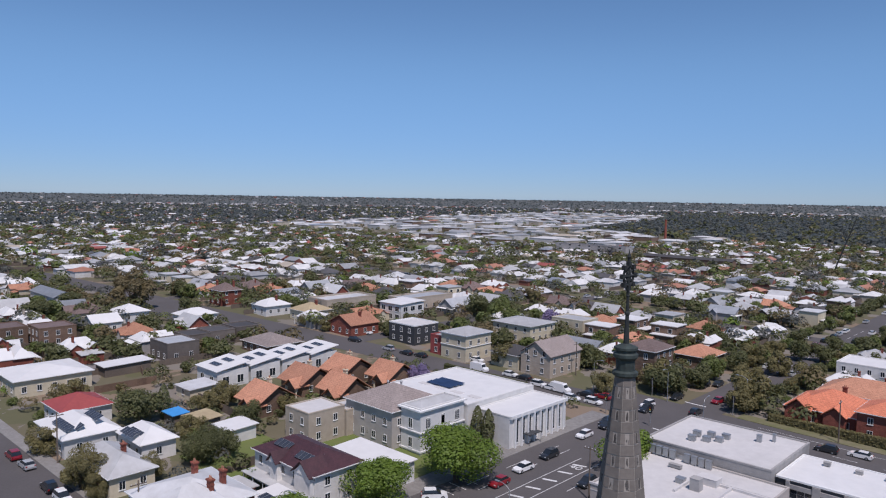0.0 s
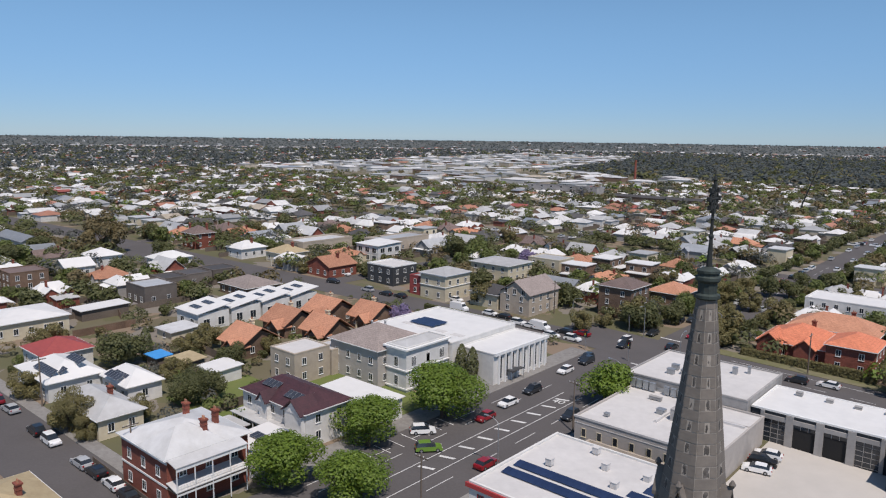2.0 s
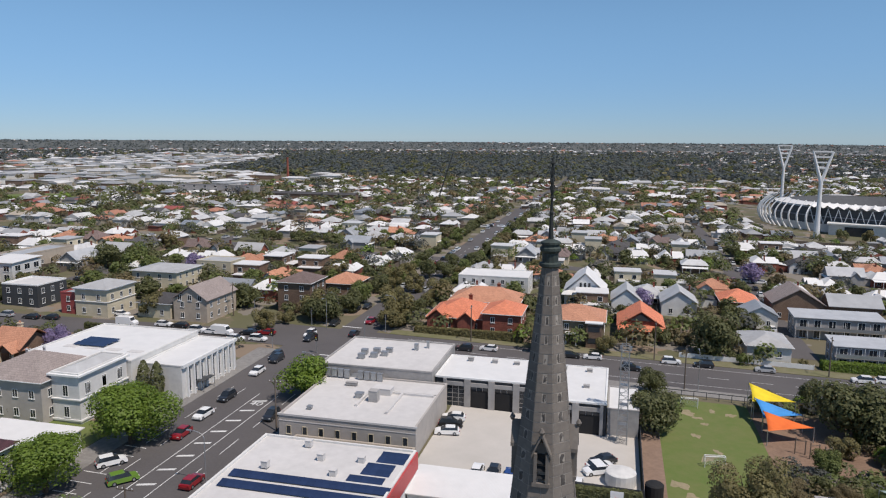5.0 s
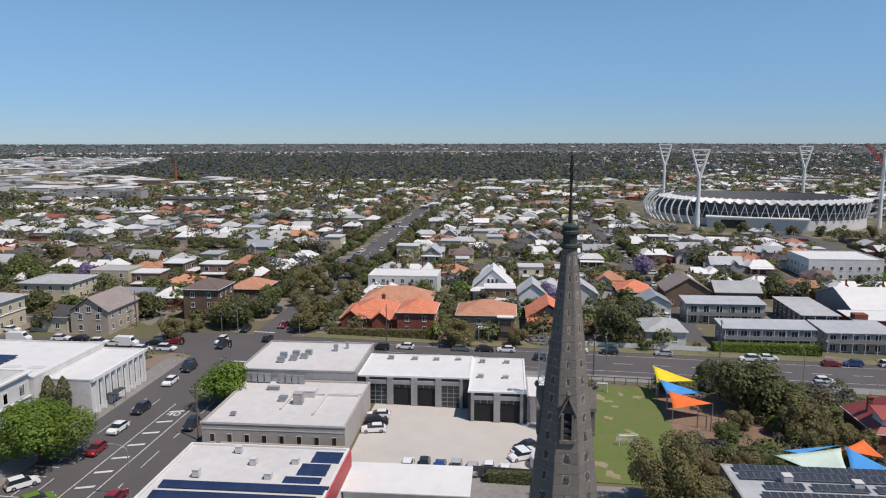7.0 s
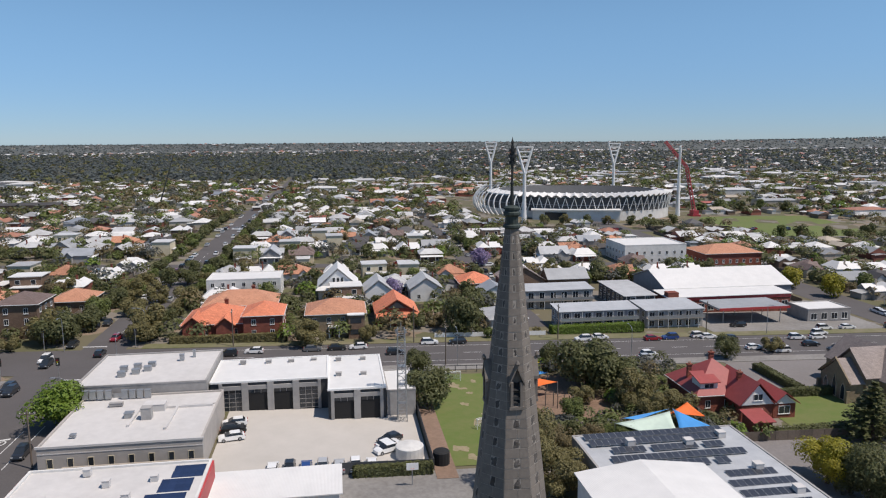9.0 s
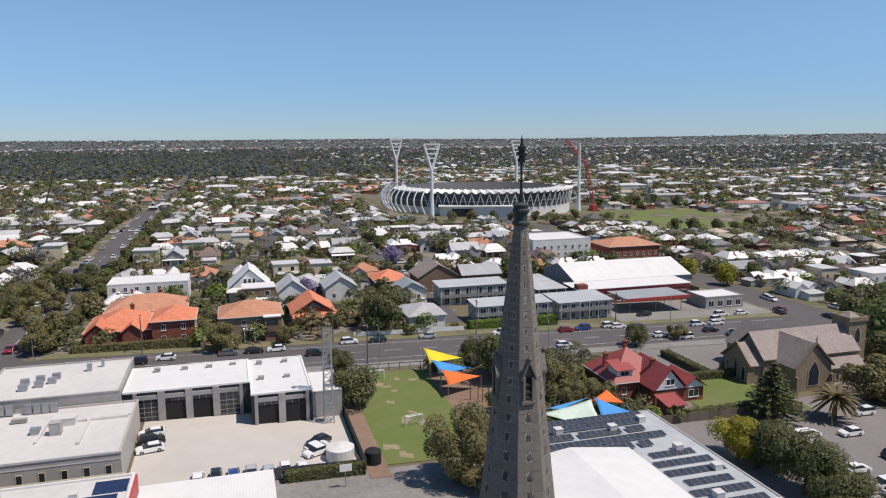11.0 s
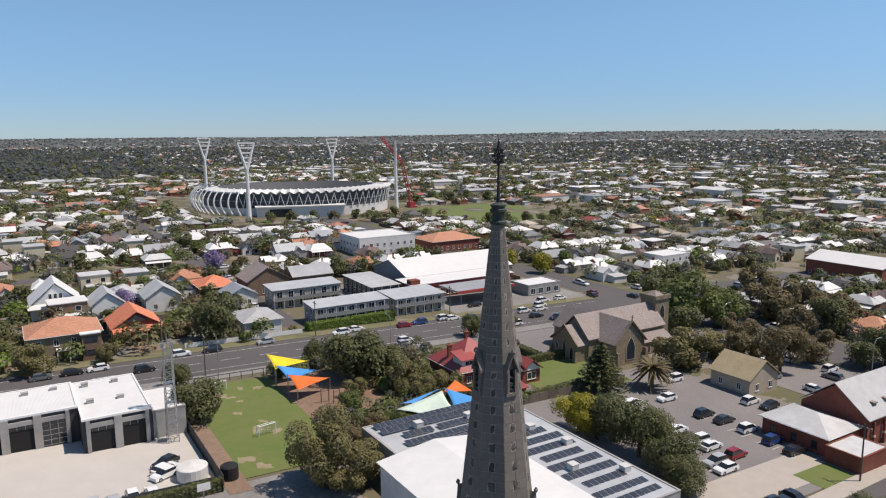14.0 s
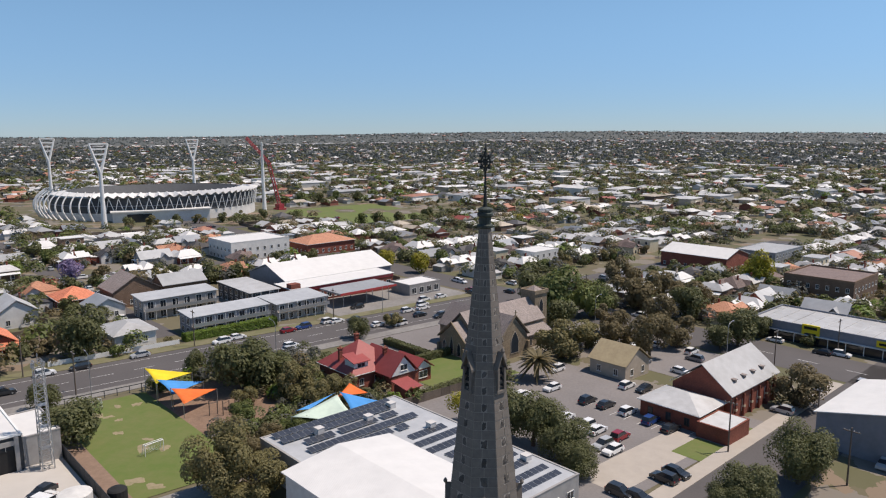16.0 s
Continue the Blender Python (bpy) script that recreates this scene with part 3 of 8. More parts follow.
sheet("road_side", 16, 28, -330, 330, "asphalt", "narrow asphalt side street", "road", 0.05, skew=0.03)
sheet("road_east", -60, 131.5, 150, 170, "asphalt", "asphalt road beside the stone church", "road", 0.05)
sheet("road_east_far", 149.5, 560, 152, 168, "asphalt", "asphalt road past the shops", "road", 0.05, step=14)
sheet("pavement_depot", 40, 128, -53.5, -49, "paving", "grey asphalt pavement beside the high street", "pavement", 0.18, thick=0.3)
sheet("pavement_hall", 38, 128, -79.6, -75, "paving", "grey pavement with street trees beside the high street", "pavement", 0.18, thick=0.3)
sheet("pavement_cross_south", 127.5, 131.5, -50, 148, "paving", "pavement along the cross road", "pavement", 0.18, thick=0.3)
sheet("pavement_cross_north", 149.5, 153.5, -54, 150, "verge", "pavement and dry grass verge along the cross road", "pavement", 0.18, thick=0.3)
sheet("pavement_side_north", 28, 30.5, -250, -80, "paving", "pavement along the side street", "pavement", 0.16, skew=0.03, thick=0.3)
sheet("pavement_side_east", 28, 31, 60, 148, "concrete", "pale concrete pavement along the side street", "pavement", 0.16, skew=0.03, thick=0.3)
sheet("yard", 79.5, 107, -27.5, 7.2, "yard", "pale concrete yard of the depot", "yard", 0.10)
sheet("court", 40, 79, -8, 24, "paving", "worn asphalt school court", "court", 0.06)
sheet("lawn", 80, 124.5, 9.5, 28.5, "lawn", "worn green school playing lawn", "lawn", 0.10)
sheet("soil_strip", 76, 124, 7.6, 11, "soil", "bare brown soil along the lawn fence", "soil", 0.12)
sheet("play_ground", 96, 122, 28.5, 47, "bark", "bark-chip ground of the playground", "playground", 0.09)
sheet("car_park", 34, 90, 57, 112, "lot", "grey asphalt church car park", "car park", 0.06)
sheet("car_park_apron", 36, 44, 66, 95, "concrete", "pale concrete apron at the car park entrance", "apron", 0.085)
sheet("church_lawn", 84, 106, 76, 98, "lawn", "green lawn beside the red-roofed house", "lawn", 0.08)
sheet("church_forecourt", 100, 130, 84, 148, "lot", "grey asphalt church forecourt", "forecourt", 0.05)
sheet("rear_car_park", 56, 97, 123, 148.5, "lot", "grey asphalt car park under the gum trees", "car park", 0.05)
sheet("shop_forecourt", 152, 178, 96, 150, "paving", "pale forecourt of the shops", "forecourt", 0.05)
sheet("rear_garden", 44, 62, -117, -101, "lawn", "green back lawn among the cottages", "lawn", 0.05)
sheet("mansion_lawn", 60, 80, -105, -80, "lawn", "small green lawn beside the mansion", "lawn", 0.06)
sheet("park_oval", 345, 440, 235, 322, "lawn", "broad green sports oval", "oval", 0.06, step=20)
sheet("west_oval", 420, 500, -500, -400, "lawn", "distant green sports field", "oval", 0.06, step=20)


# ---------------------------------------------------------------- the spire
def make_spire():
    root = thing("church_spire", "tall dark bluestone octagonal church spire with copper cap", "spire", pose(0, 0, 0, 0, 0, -40))

    def radius(z):
        return (0.50 + 0.213 * (48.3 - z)) / 2 * 1.05

    oct_turn = math.pi / 8
    part("core", G().lathe([(radius(29.5) - 0.006, 29.5), (radius(48.35) - 0.006, 48.35)], 8, turn=oct_turn), "mortar", root)
    # tower below
    t = G().box(-3.1, 3.1, -3.1, 3.1, -2, 28.6).box(-3.35, 3.35, -3.35, 3.35, 28.6, 29.1)
    for sx in (-1, 1):
        for sy in (-1, 1):
            t.box(sx * 3.1 - 0.55, sx * 3.1 + 0.55, sy * 3.1 - 0.55, sy * 3.1 + 0.55, -2, 24, t=0.0)
    part("tower", t, "bluestone", root)
    part("broach", G().lathe([(4.2, 29.1), (radius(30.6), 30.8)], 4, turn=math.pi / 4), "bluestone", root)

    # stone courses: blocks on each of the eight faces
    rnd = random.Random(4)
    z, course, rest = 30.8, 0, G()
    count = 0
    while z < 48.2:
        ch = 0.50 - 0.012 * course * 0.5
        ch = max(0.30, ch)
        z1 = min(48.3, z + ch)
        for k in range(8):
            a = math.pi / 4 * k
            fn = Vector((math.sin(a), -math.cos(a), 0))
            ft = Vector((math.cos(a), math.sin(a), 0))
            ap0, ap1 = radius(z) * math.cos(math.pi / 8), radius(z1) * math.cos(math.pi / 8)
            h0, h1 = radius(z) * math.sin(math.pi / 8), radius(z1) * math.sin(math.pi / 8)
            wide = h0 * 2
            if course % 2 and wide > 0.22:
                k0 = 0.27 + rnd.uniform(-0.05, 0.06)
                cuts = [-1, -k0, k0, 1]
            else:
                cuts = [-1, rnd.uniform(-0.25, 0.25), 1] if wide > 0.75 else [-1, 1]
            for i in range(len(cuts) - 1):
                c0, c1 = cuts[i], cuts[i + 1]
                craggy = len(cuts) == 4 and i == 1
                out = rnd.uniform(0.002, 0.006) + (-0.012 if craggy else 0.0)
                gap = 0.012
                pts = []
                for (ap, hh, zz) in ((ap0, h0, z + gap), (ap1, h1, z1 - gap)):
                    for depth in (-0.1, out):
                        for c in (c0, c1):
                            e = gap * (1 if c == c0 else -1)
                            pts.append(fn * (ap + depth) + ft * (c * hh + e) + Vector((0, 0, zz)))
                if craggy:
                    face = [pts[2].lerp(pts[3], i2 / 3).lerp(pts[6].lerp(pts[7], i2 / 3), j2 / 3) + fn * min(1.0, wide / 1.1) * (rnd.uniform(0.0, 0.045) if i2 in (1, 2) and j2 in (1, 2) else rnd.uniform(-0.008, 0.012)) for j2 in range(4) for i2 in range(4)]
                    g = G().add(face + [pts[0], pts[1], pts[4], pts[5]], [(4 * j2 + i2, 4 * j2 + i2 + 1, 4 * j2 + i2 + 5, 4 * j2 + i2 + 4) for j2 in range(3) for i2 in range(3)]
                                + [(16, 17, 3, 2, 1, 0), (17, 19, 15, 11, 7, 3), (19, 18, 12, 13, 14, 15), (18, 16, 0, 4, 8, 12)])
                else:
                    g = G().add(pts, [(2, 3, 7, 6), (4, 5, 1, 0), (5, 7, 3, 1), (6, 4, 0, 2), (4, 6, 7, 5), (0, 1, 3, 2)])
                seen = z > 35.5 and k in (0, 1, 7, 6)
                if seen and count < 290:
                    count += 1
                    part("rock_stone" if craggy else "stone", g, "rough_stone" if craggy else "bluestone", root)
                else:
                    rest.add(g.v, g.f, 1 if craggy else 0)
        z, course = z1, course + 1
    tagged(part("stonework", rest, ["bluestone", "rough_stone"], root), kind="stuff")
    # lucarnes: gabled openings on four faces, small ones lower on the diagonal faces
    for k in range(8):
        a = math.pi / 4 * k
        big = k % 2 == 0
        zb, zt = (41.65, 43.15) if big else (35.9, 37.1)
        w = 0.235 if big else 0.22
        ap = radius(zb) * math.cos(math.pi / 8)
        luc = part("lucarne", G().box(-w, -w + 0.10, -ap - 0.10, -radius(zt) * 0.9, zb, zt - 0.55).box(w - 0.10, w, -ap - 0.10, -radius(zt) * 0.9, zb, zt - 0.55)
                   .box(-w - 0.04, w + 0.04, -ap - 0.11, -ap + 0.1, zb - 0.12, zb), "bluestone", root, at=pose(0, 0, 0, 0, 0, math.degrees(a)))
        rf = G()
        for s in (-1, 1):
            y0, y1 = -ap - 0.13, -radius(zt) * 0.72
            p = [(0, y0, zt), (s * (w + 0.07), y0, zt - 0.70), (s * (w + 0.07), y1, zt - 0.70), (0, y1, zt)]
            q = [(x, y, zz + 0.12) for x, y, zz in p]
            f = [(0, 1, 5, 4), (1, 2, 6, 5), (2, 3, 7, 6), (4, 5, 6, 7), (3, 2, 1, 0)]
            rf.add(p + q, f if s < 0 else [c[::-1] for c in f])
        part("gable", rf, "bluestone", luc)
        part("finial", G().lathe([(0.05, zt + 0.08), (0.10, zt + 0.18), (0.03, zt + 0.30)], 6, y=-ap - 0.12), "bluestone", luc)
        lv = G()
        for s in range(3):
            zz = zb + 0.14 + 0.24 * s
            lv.add([(-w + 0.1, -ap - 0.06, zz), (w - 0.1, -ap - 0.06, zz), (w - 0.1, -ap + 0.06, zz + 0.15), (-w + 0.1, -ap + 0.06, zz + 0.15)], [(0, 1, 2, 3)])
        lv.box(-w + 0.09, w - 0.09, -ap + 0.06, -ap + 0.3, zb, zt - 0.6)
        part("louvre", lv, "black", luc)
    # copper cap and wheel cross
    part("cap", G().lathe([(0.30, 48.28), (0.34, 48.32), (0.34, 48.40), (0.25, 48.44), (0.25, 48.72), (0.29, 48.75), (0.33, 48.80), (0.33, 48.88), (0.27, 48.92), (0.27, 48.98), (0.31, 49.0), (0.31, 49.06),
                            (0.22, 49.10), (0.08, 49.15), (0.055, 49.36)], 12), "copper", root, "dark verdigris copper cap with collars", smoothed=False)
    part("staff", G().lathe([(0.085, 49.1), (0.075, 49.35), (0.05, 49.9), (0.07, 49.93), (0.07, 49.98), (0.045, 50.02), (0.04, 50.5)], 8), "iron", root)
    c = 50.95
    cross = G().tube((0, 0, 50.4), (0, 0, 51.5), 0.042).tube((0, -0.34, c), (0, 0.34, c), 0.042)
    ring = 20
    for r, thick in ((0.25, 0.036), (0.115, 0.028)):
        for i in range(ring):
            a, b = 2 * math.pi * i / ring, 2 * math.pi * (i + 1) / ring
            cross.tube((0, r * math.cos(a), c + r * math.sin(a)), (0, r * math.cos(b), c + r * math.sin(b)), thick, n=5)
    for i in range(8):
        a = math.pi / 4 * i
        cross.tube((0, 0.05 * math.cos(a), c + 0.05 * math.sin(a)), (0, 0.30 * math.cos(a), c + 0.30 * math.sin(a)), 0.03, n=5)
        cross.box(-0.05, 0.05, 0.32 * math.cos(a) - 0.06, 0.32 * math.cos(a) + 0.06, c + 0.32 * math.sin(a) - 0.06, c + 0.32 * math.sin(a) + 0.06)
    cross.lathe([(0.01, 51.38), (0.07, 51.45), (0.02, 51.56), (0.005, 51.66)], 6)
    cross.lathe([(0.02, 50.35), (0.06, 50.42), (0.02, 50.5)], 6)
    part("wheel_cross", cross, "iron", root, "black wrought-iron wheel cross")


make_spire()

# ---------------------------------------------------------------- buildings
WINDOW_CACHE = {}
TAKEN = []          # ground already built on, as u0, u1, v0, v1


def window(parent, side, along, out, z, w, h, frame_mat="trim", name="window"):
    """A framed window on a wall: side is where it faces ('s' -u, 'n' +u, 'e' +v, 'w' -v)."""
    key = (round(w, 2), round(h, 2), frame_mat)
    if key not in WINDOW_CACHE:
        o = [(-w / 2, 0), (w / 2, 0), (w / 2, h), (-w / 2, h)]
        n = [(-w / 2 + .08, .09), (w / 2 - .08, .09), (w / 2 - .08, h - .08), (-w / 2 + .08, h - .08)]
        f = G().add([(x, y, z) for y in (-.07, .03) for x, z in o + n], [q for i in range(4) for j in [(i + 1) % 4] for q in ((i, j, 4 + j, 4 + i), (8 + j, 8 + i, 12 + i, 12 + j), (j, i, 8 + i, 8 + j), (4 + i, 4 + j, 12 + j, 12 + i))])
        if w > 1.0:
            f.box(-0.03, 0.03, -0.06, 0.03, 0.09, h - 0.08)
        f.box(-w / 2 - 0.08, w / 2 + 0.08, -0.12, 0.03, -0.08, 0)
        p = G().box(-w / 2 + 0.07, w / 2 - 0.07, -0.035, 0.02, 0.08, h - 0.07)
        WINDOW_CACHE[key] = f.mesh("window", frame_mat), p.mesh("pane", "glass")
    f, p = WINDOW_CACHE[key]
    turn = {"s": 0, "e": 90, "n": 180, "w": -90}[side]
    m = {"s": pose(along, -out, z), "n": pose(along, out, z, 0, 0, 180), "e": pose(out, along, z, 0, 0, 90), "w": pose(-out, along, z, 0, 0, -90)}[side]
    ob = part(name, f, None, parent, at=m)
    part("pane", p, None, ob)
    return ob


def windows_on(parent, sides, w, d, levels, ww=1.1, wh=1.5, gap=3.0, frame_mat="trim"):
    for side in sides:
        length, out = (w, d / 2) if side in "sn" else (d, w / 2)
        n = max(1, int((length - 1.4) / gap))
        for z in levels:
            for i in range(n):
                window(parent, side, (i - (n - 1) / 2) * (length - 0.6) / n, out, z, ww, wh, frame_mat)


def chimney(parent, x, y, z, h=1.6, s=0.35, mat="brick"):
    g = G().box(x - s, x + s, y - s * 0.7, y + s * 0.7, z - 1.2, z + h)
    for k, zz, t in ((.06, h - .75, .1), (.07, h - .18, .12), (.13, h - .06, .2)):
        g.box(x - s - k, x + s + k, y - s * 0.7 - k, y + s * 0.7 + k, z + zz, z + zz + t)
    c = part("chimney", g, mat, parent)
    part("chimney_pot", G().lathe([(0.13, z + h + 0.12), (0.10, z + h + 0.6)], 8, x=x - 0.16, y=y).lathe([(0.13, z + h + 0.12), (0.10, z + h + 0.6)], 8, x=x + 0.16, y=y), "terra_tile", c)


def house(name, label, category, u0, u1, v0, v1, h, wall, roof, kind="hip", rh=2.4, over=0.45, axis="x", sides="sew", levels=(0.9,), chimneys=(), win=(1.1, 1.5), gap=3.0, group="", frame_mat="trim", turn=0.0, base=2.5):
    """A building on its plot with walls, roof, windows and chimneys."""
    uc, vc, d, w = (u0 + u1) / 2, (v0 + v1) / 2, u1 - u0, v1 - v0
    TAKEN.append((u0, u1, v0, v1))
    root = thing(name, label, category, M(uc, vc, turn), group)
    x, y = w / 2, d / 2
    walls = G().box(-x, x, -y, y, -base, h)
    if kind == "gable":
        walls.wedge(-x, x, -y, y, h, rh * (1 if over == 0 else min(1.0, (y if axis == "x" else x) / ((y if axis == "x" else x) + over))), axis)
    part("wall", walls, wall, root)
    o = over
    if kind == "flat":
        t = 0.28
        part("roof", G().box(-x + t, x - t, -y + t, y - t, h - 0.2, h + 0.04), roof, root)
        part("parapet", G().box(-x - 0.05, x + 0.05, -y - 0.05, -y + t, h, h + rh).box(-x - 0.05, x + 0.05, y - t, y + 0.05, h, h + rh).box(-x - 0.05, -x + t, -y + t, y - t, h, h + rh).box(x - t, x + 0.05, -y + t, y - t, h, h + rh), "trim" if wall == "dark_wall" else wall, root)
    elif kind == "hip":
        k = rh
        part("roof", G().hip(-x - o, x + o, -y - o, y + o, h, k), roof, root)
        part("gutter", G().box(-x - o - 0.1, x + o + 0.1, -y - o - 0.1, -y - o, h - 0.02, h + 0.12).box(-x - o - 0.1, x + o + 0.1, y + o, y + o + 0.1, h - 0.02, h + 0.12)
             .box(-x - o - 0.1, -x - o, -y - o, y + o, h - 0.02, h + 0.12).box(x + o, x + o + 0.1, -y - o, y + o, h - 0.02, h + 0.12), "trim", root)
    elif kind == "gable":
        part("roof", G().gable(-x - o, x + o, -y - o, y + o, h - (o * rh / (y + o) if axis == "x" else o * rh / (x + o)) * 0.0, rh, axis), roof, root)
    elif kind == "skillion":
        p = [(-x - o, -y - o, h), (x + o, -y - o, h), (x + o, y + o, h + rh), (-x - o, y + o, h + rh)]
        part("roof", G().add(p + [(a, b, c + 0.15) for a, b, c in p], [(3, 2, 1, 0), (4, 5, 6, 7), (0, 1, 5, 4), (1, 2, 6, 5), (2, 3, 7, 6), (3, 0, 4, 7)]), roof, root)
    sides = sides.replace("w", "") if vc < -40 else sides.replace("e", "") if vc > 25 else sides
    if sides:
        windows_on(root, sides, w, d, levels, win[0], win[1], gap, frame_mat)
    for cx, cy in chimneys:
        chimney(root, cx, cy, h + rh * 0.6, 1.8, .46)
    return root


def box_on(name, label, category, u, v, h, w, d, z, mat, group="", turn=0.0):
    """A small boxy plant unit standing at height h."""
    g = G().box(-w / 2, w / 2, -d / 2, d / 2, 0, z).box(-w / 2 - 0.05, w / 2 + 0.05, -d / 2 - 0.05, d / 2 + 0.05, z, z + 0.08)
    return solid(name, g, mat, label, category, M(u, v, turn, h), group)

# ---- west side of the high street
villa = house("brick_villa", "two-storey red brick villa with pale iron roof and brick chimneys", "house", 24.5, 37, -92, -79, 7.4, "brick", "pale_roof", "hip", 2.2, levels=(0.9, 4.4), chimneys=((-3, 2), (2.5, 3.5), (4.5, 0.5)))
purple = house("white_townhouse", "two-storey white rendered house with maroon tiled hip roof", "house", 49, 58.5, -98.5, -81, 5.8, "white_wall", "maroon_roof", "hip", 2.4, levels=(0.9, 3.7))
house("tan_flats", "two-storey tan rendered block of flats with flat grey roof", "flats", 65, 74, -113, -105, 6.3, "tan_wall", "membrane", "flat", 0.25, levels=(0.8, 3.8))
house("tan_flats", "lower tan rendered wing with pale flat roof", "flats", 74.2, 79, -111, -104.6, 5.2, "tan_wall", "pale_roof", "flat", 0.3, levels=(0.8,))
house("stucco_mansion", "pale grey stucco two-storey mansion with bracketed cornice", "house", 78.2, 90.6, -92.5, -86.9, 8.6, "white_wall", "pale_roof", "flat", 0.5, levels=(1.0, 4.8), win=(1.1, 2.0))
house("mansion_wing", "rear wing of the mansion with brown slate roof", "house", 76, 90, -107, -92.7, 7.4, "putty_wall", "slate", "hip", 3.2, levels=(1.0, 4.4))
house("garage", "white flat-roofed garage beside the maroon-roofed house", "garage", 61.5, 69, -94, -79, 3.6, "white_wall", "white_roof", "skillion", 0.3, sides="")
for (a, b, c, d) in ((66.5, 76, -134, -125.5), (82.5, 92, -141, -132), (96, 106, -142, -133), (101.5, 110.5, -130, -122), (85, 93, -128.5, -120)):
    bung = house("bungalow", "brick bungalow with broad terracotta gabled roof and rendered chimney", "house", a, b, c, d, 2.9, "brown_brick", "terra_tile", "gable", 3.4, over=.8, axis="x", group="terracotta bungalows")
    chimney(bung, -1.4, 1.6, 4.6, 2.2, .5, "cream_wall")
    w_ = (d - c) / 2
    part("porch_gable", G().wedge(.2, w_, -(b - a) / 2 - 2.0, -(b - a) / 2 + 1, 2.5, 1.5, "y"), "timber", bung)
    part("porch_roof", G().gable(-.2, w_ + .4, -(b - a) / 2 - 2.5, -(b - a) / 2 + 2, 2.45, 1.9, "y"), "terra_tile", bung)
    for px in (.4, w_ - .2):
        part("porch_post", G().box(px - .2, px + .2, -(b - a) / 2 - 1.9, -(b - a) / 2 - 1.5, -1, 2.5, t=.04), "cream_wall", bung)
for i in range(4):
    house("terrace_house", "white terrace house with pale roof and solar panels", "house", 70.5 + 9.4 * i, 79.2 + 9.4 * i, -161, -150.8, 4.2, "white_wall", "white_roof", "skillion", 1.5, levels=(0.6,), win=(1.8, 2.1), group="terrace houses")
house("cottage", "white cottage with pale iron roof and solar panels", "house", 28, 38, -144, -129, 3.4, "white_wall", "white_roof", "hip", 2.4)
house("cottage", "weatherboard cottage with white roof and solar panels", "house", 37.5, 44, -128.5, -118, 3.3, "white_wall", "white_roof", "hip", 2.2)
house("cottage", "cottage with pale iron roof and verandah", "house", 27.5, 35, -123, -107, 3.3, "cream_wall", "pale_roof", "hip", 2.2, chimneys=((2, 1),))
house("cottage", "cottage with long red iron roof", "house", 33, 43, -156, -145.5, 3.4, "white_wall", "red_roof", "hip", 2.2)
house("exhibition_hall", "white flat-roofed hall with tall slot windows", "hall", 93.5, 113.3, -86, -77.2, 6.4, "white_wall", "white_roof", "flat", 0.25, sides="")
house("exhibition_hall", "large white flat-roofed rear hall", "hall", 91, 113.5, -110, -86.2, 7.0, "white_wall", "white_roof", "flat", 0.3, sides="")
# ---- depot
house("depot_office", "grey rendered single-storey depot office with pale roof", "depot", 83.3, 105, -52, -28, 4.5, "putty_wall", "membrane", "flat", 0.35, sides="s", levels=(1.4,), win=(0.9, 1.5), gap=2.6, frame_mat="cream_wall")
house("depot_hall", "taller pale-roofed depot hall", "depot", 105.2, 125, -54, -31, 6.3, "grey_wall", "membrane", "flat", 0.3, sides="")
bays = house("engine_shed", "grey engine shed with roller doors and white roof", "depot", 107.2, 121, -30.8, -9.06, 5.8, "dark_wall", "white_roof", "flat", 0.2, sides="")
bays2 = house("engine_shed", "forward engine shed with two open roller doors", "depot", 101.3, 121.5, -9, 1.6, 5.8, "dark_wall", "white_roof", "flat", 0.2, sides="")
house("store_block", "small grey store at the end of the shed", "depot", 102, 114, 1.8, 7.2, 4.9, "grey_wall", "white_roof", "flat", 0.2, sides="")
house("solar_office", "red-trimmed office with pale roof and blue solar panels", "office", 50, 71.2, -48, -24.5, 6.6, "white_wall", "membrane", "flat", 0.35, sides="s", levels=(1, 4), frame_mat="red_paint")
house("white_shed", "low white-roofed shed against the yard", "shed", 66, 73.6, -24.3, -7.2, 3.6, "white_wall", "white_roof", "skillion", 0.3, sides="s")
# ---- north side of the cross road
house("cream_hotel", "cream two-storey hotel with parapet and arched windows", "hotel", 138.5, 150, -139.5, -129.5, 7.6, "cream_wall", "pale_roof", "hip", 1.6, levels=(0.9, 4.6))
house("gabled_warehouse", "stone-coloured gabled warehouse with arched windows", "warehouse", 143, 158, -112.5, -102.5, 5.8, "tan_wall", "slate", "gable", 3.6, axis="y", levels=(0.9, 3.8))
house("shop", "low shop with dark hip roof", "shop", 143, 153, -123.5, -113.5, 4.0, "cream_wall", "dark_roof", "hip", 2.0)
house("grey_apartments", "modern charcoal two-storey apartments with white balconies", "flats", 141, 152, -166, -154, 6.0, "dark_wall", "membrane", "flat", 0.4, levels=(0.8, 3.7))
house("cream_flats", "long cream two-storey flats", "flats", 172, 186, -147, -131, 5.8, "cream_wall", "pale_roof", "hip", 1.5, levels=(0.8, 3.6))
house("cream_flats", "cream two-storey flats with pale roof", "flats", 194, 204, -138, -125, 5.8, "cream_wall", "pale_roof", "flat", 0.3, levels=(0.8, 3.6))
house("orange_villa", "large brick villa with bright orange tiled roofs", "house", 158, 174, -46, -31, 3.6, "brick", "orange_tile", "hip", 3.6, chimneys=((2, 3),))
house("orange_villa", "two-storey brick wing with orange tiled roof", "house", 156.5, 168, -30.8, -21, 6.0, "brick", "orange_tile", "hip", 2.4, levels=(0.9, 3.7))
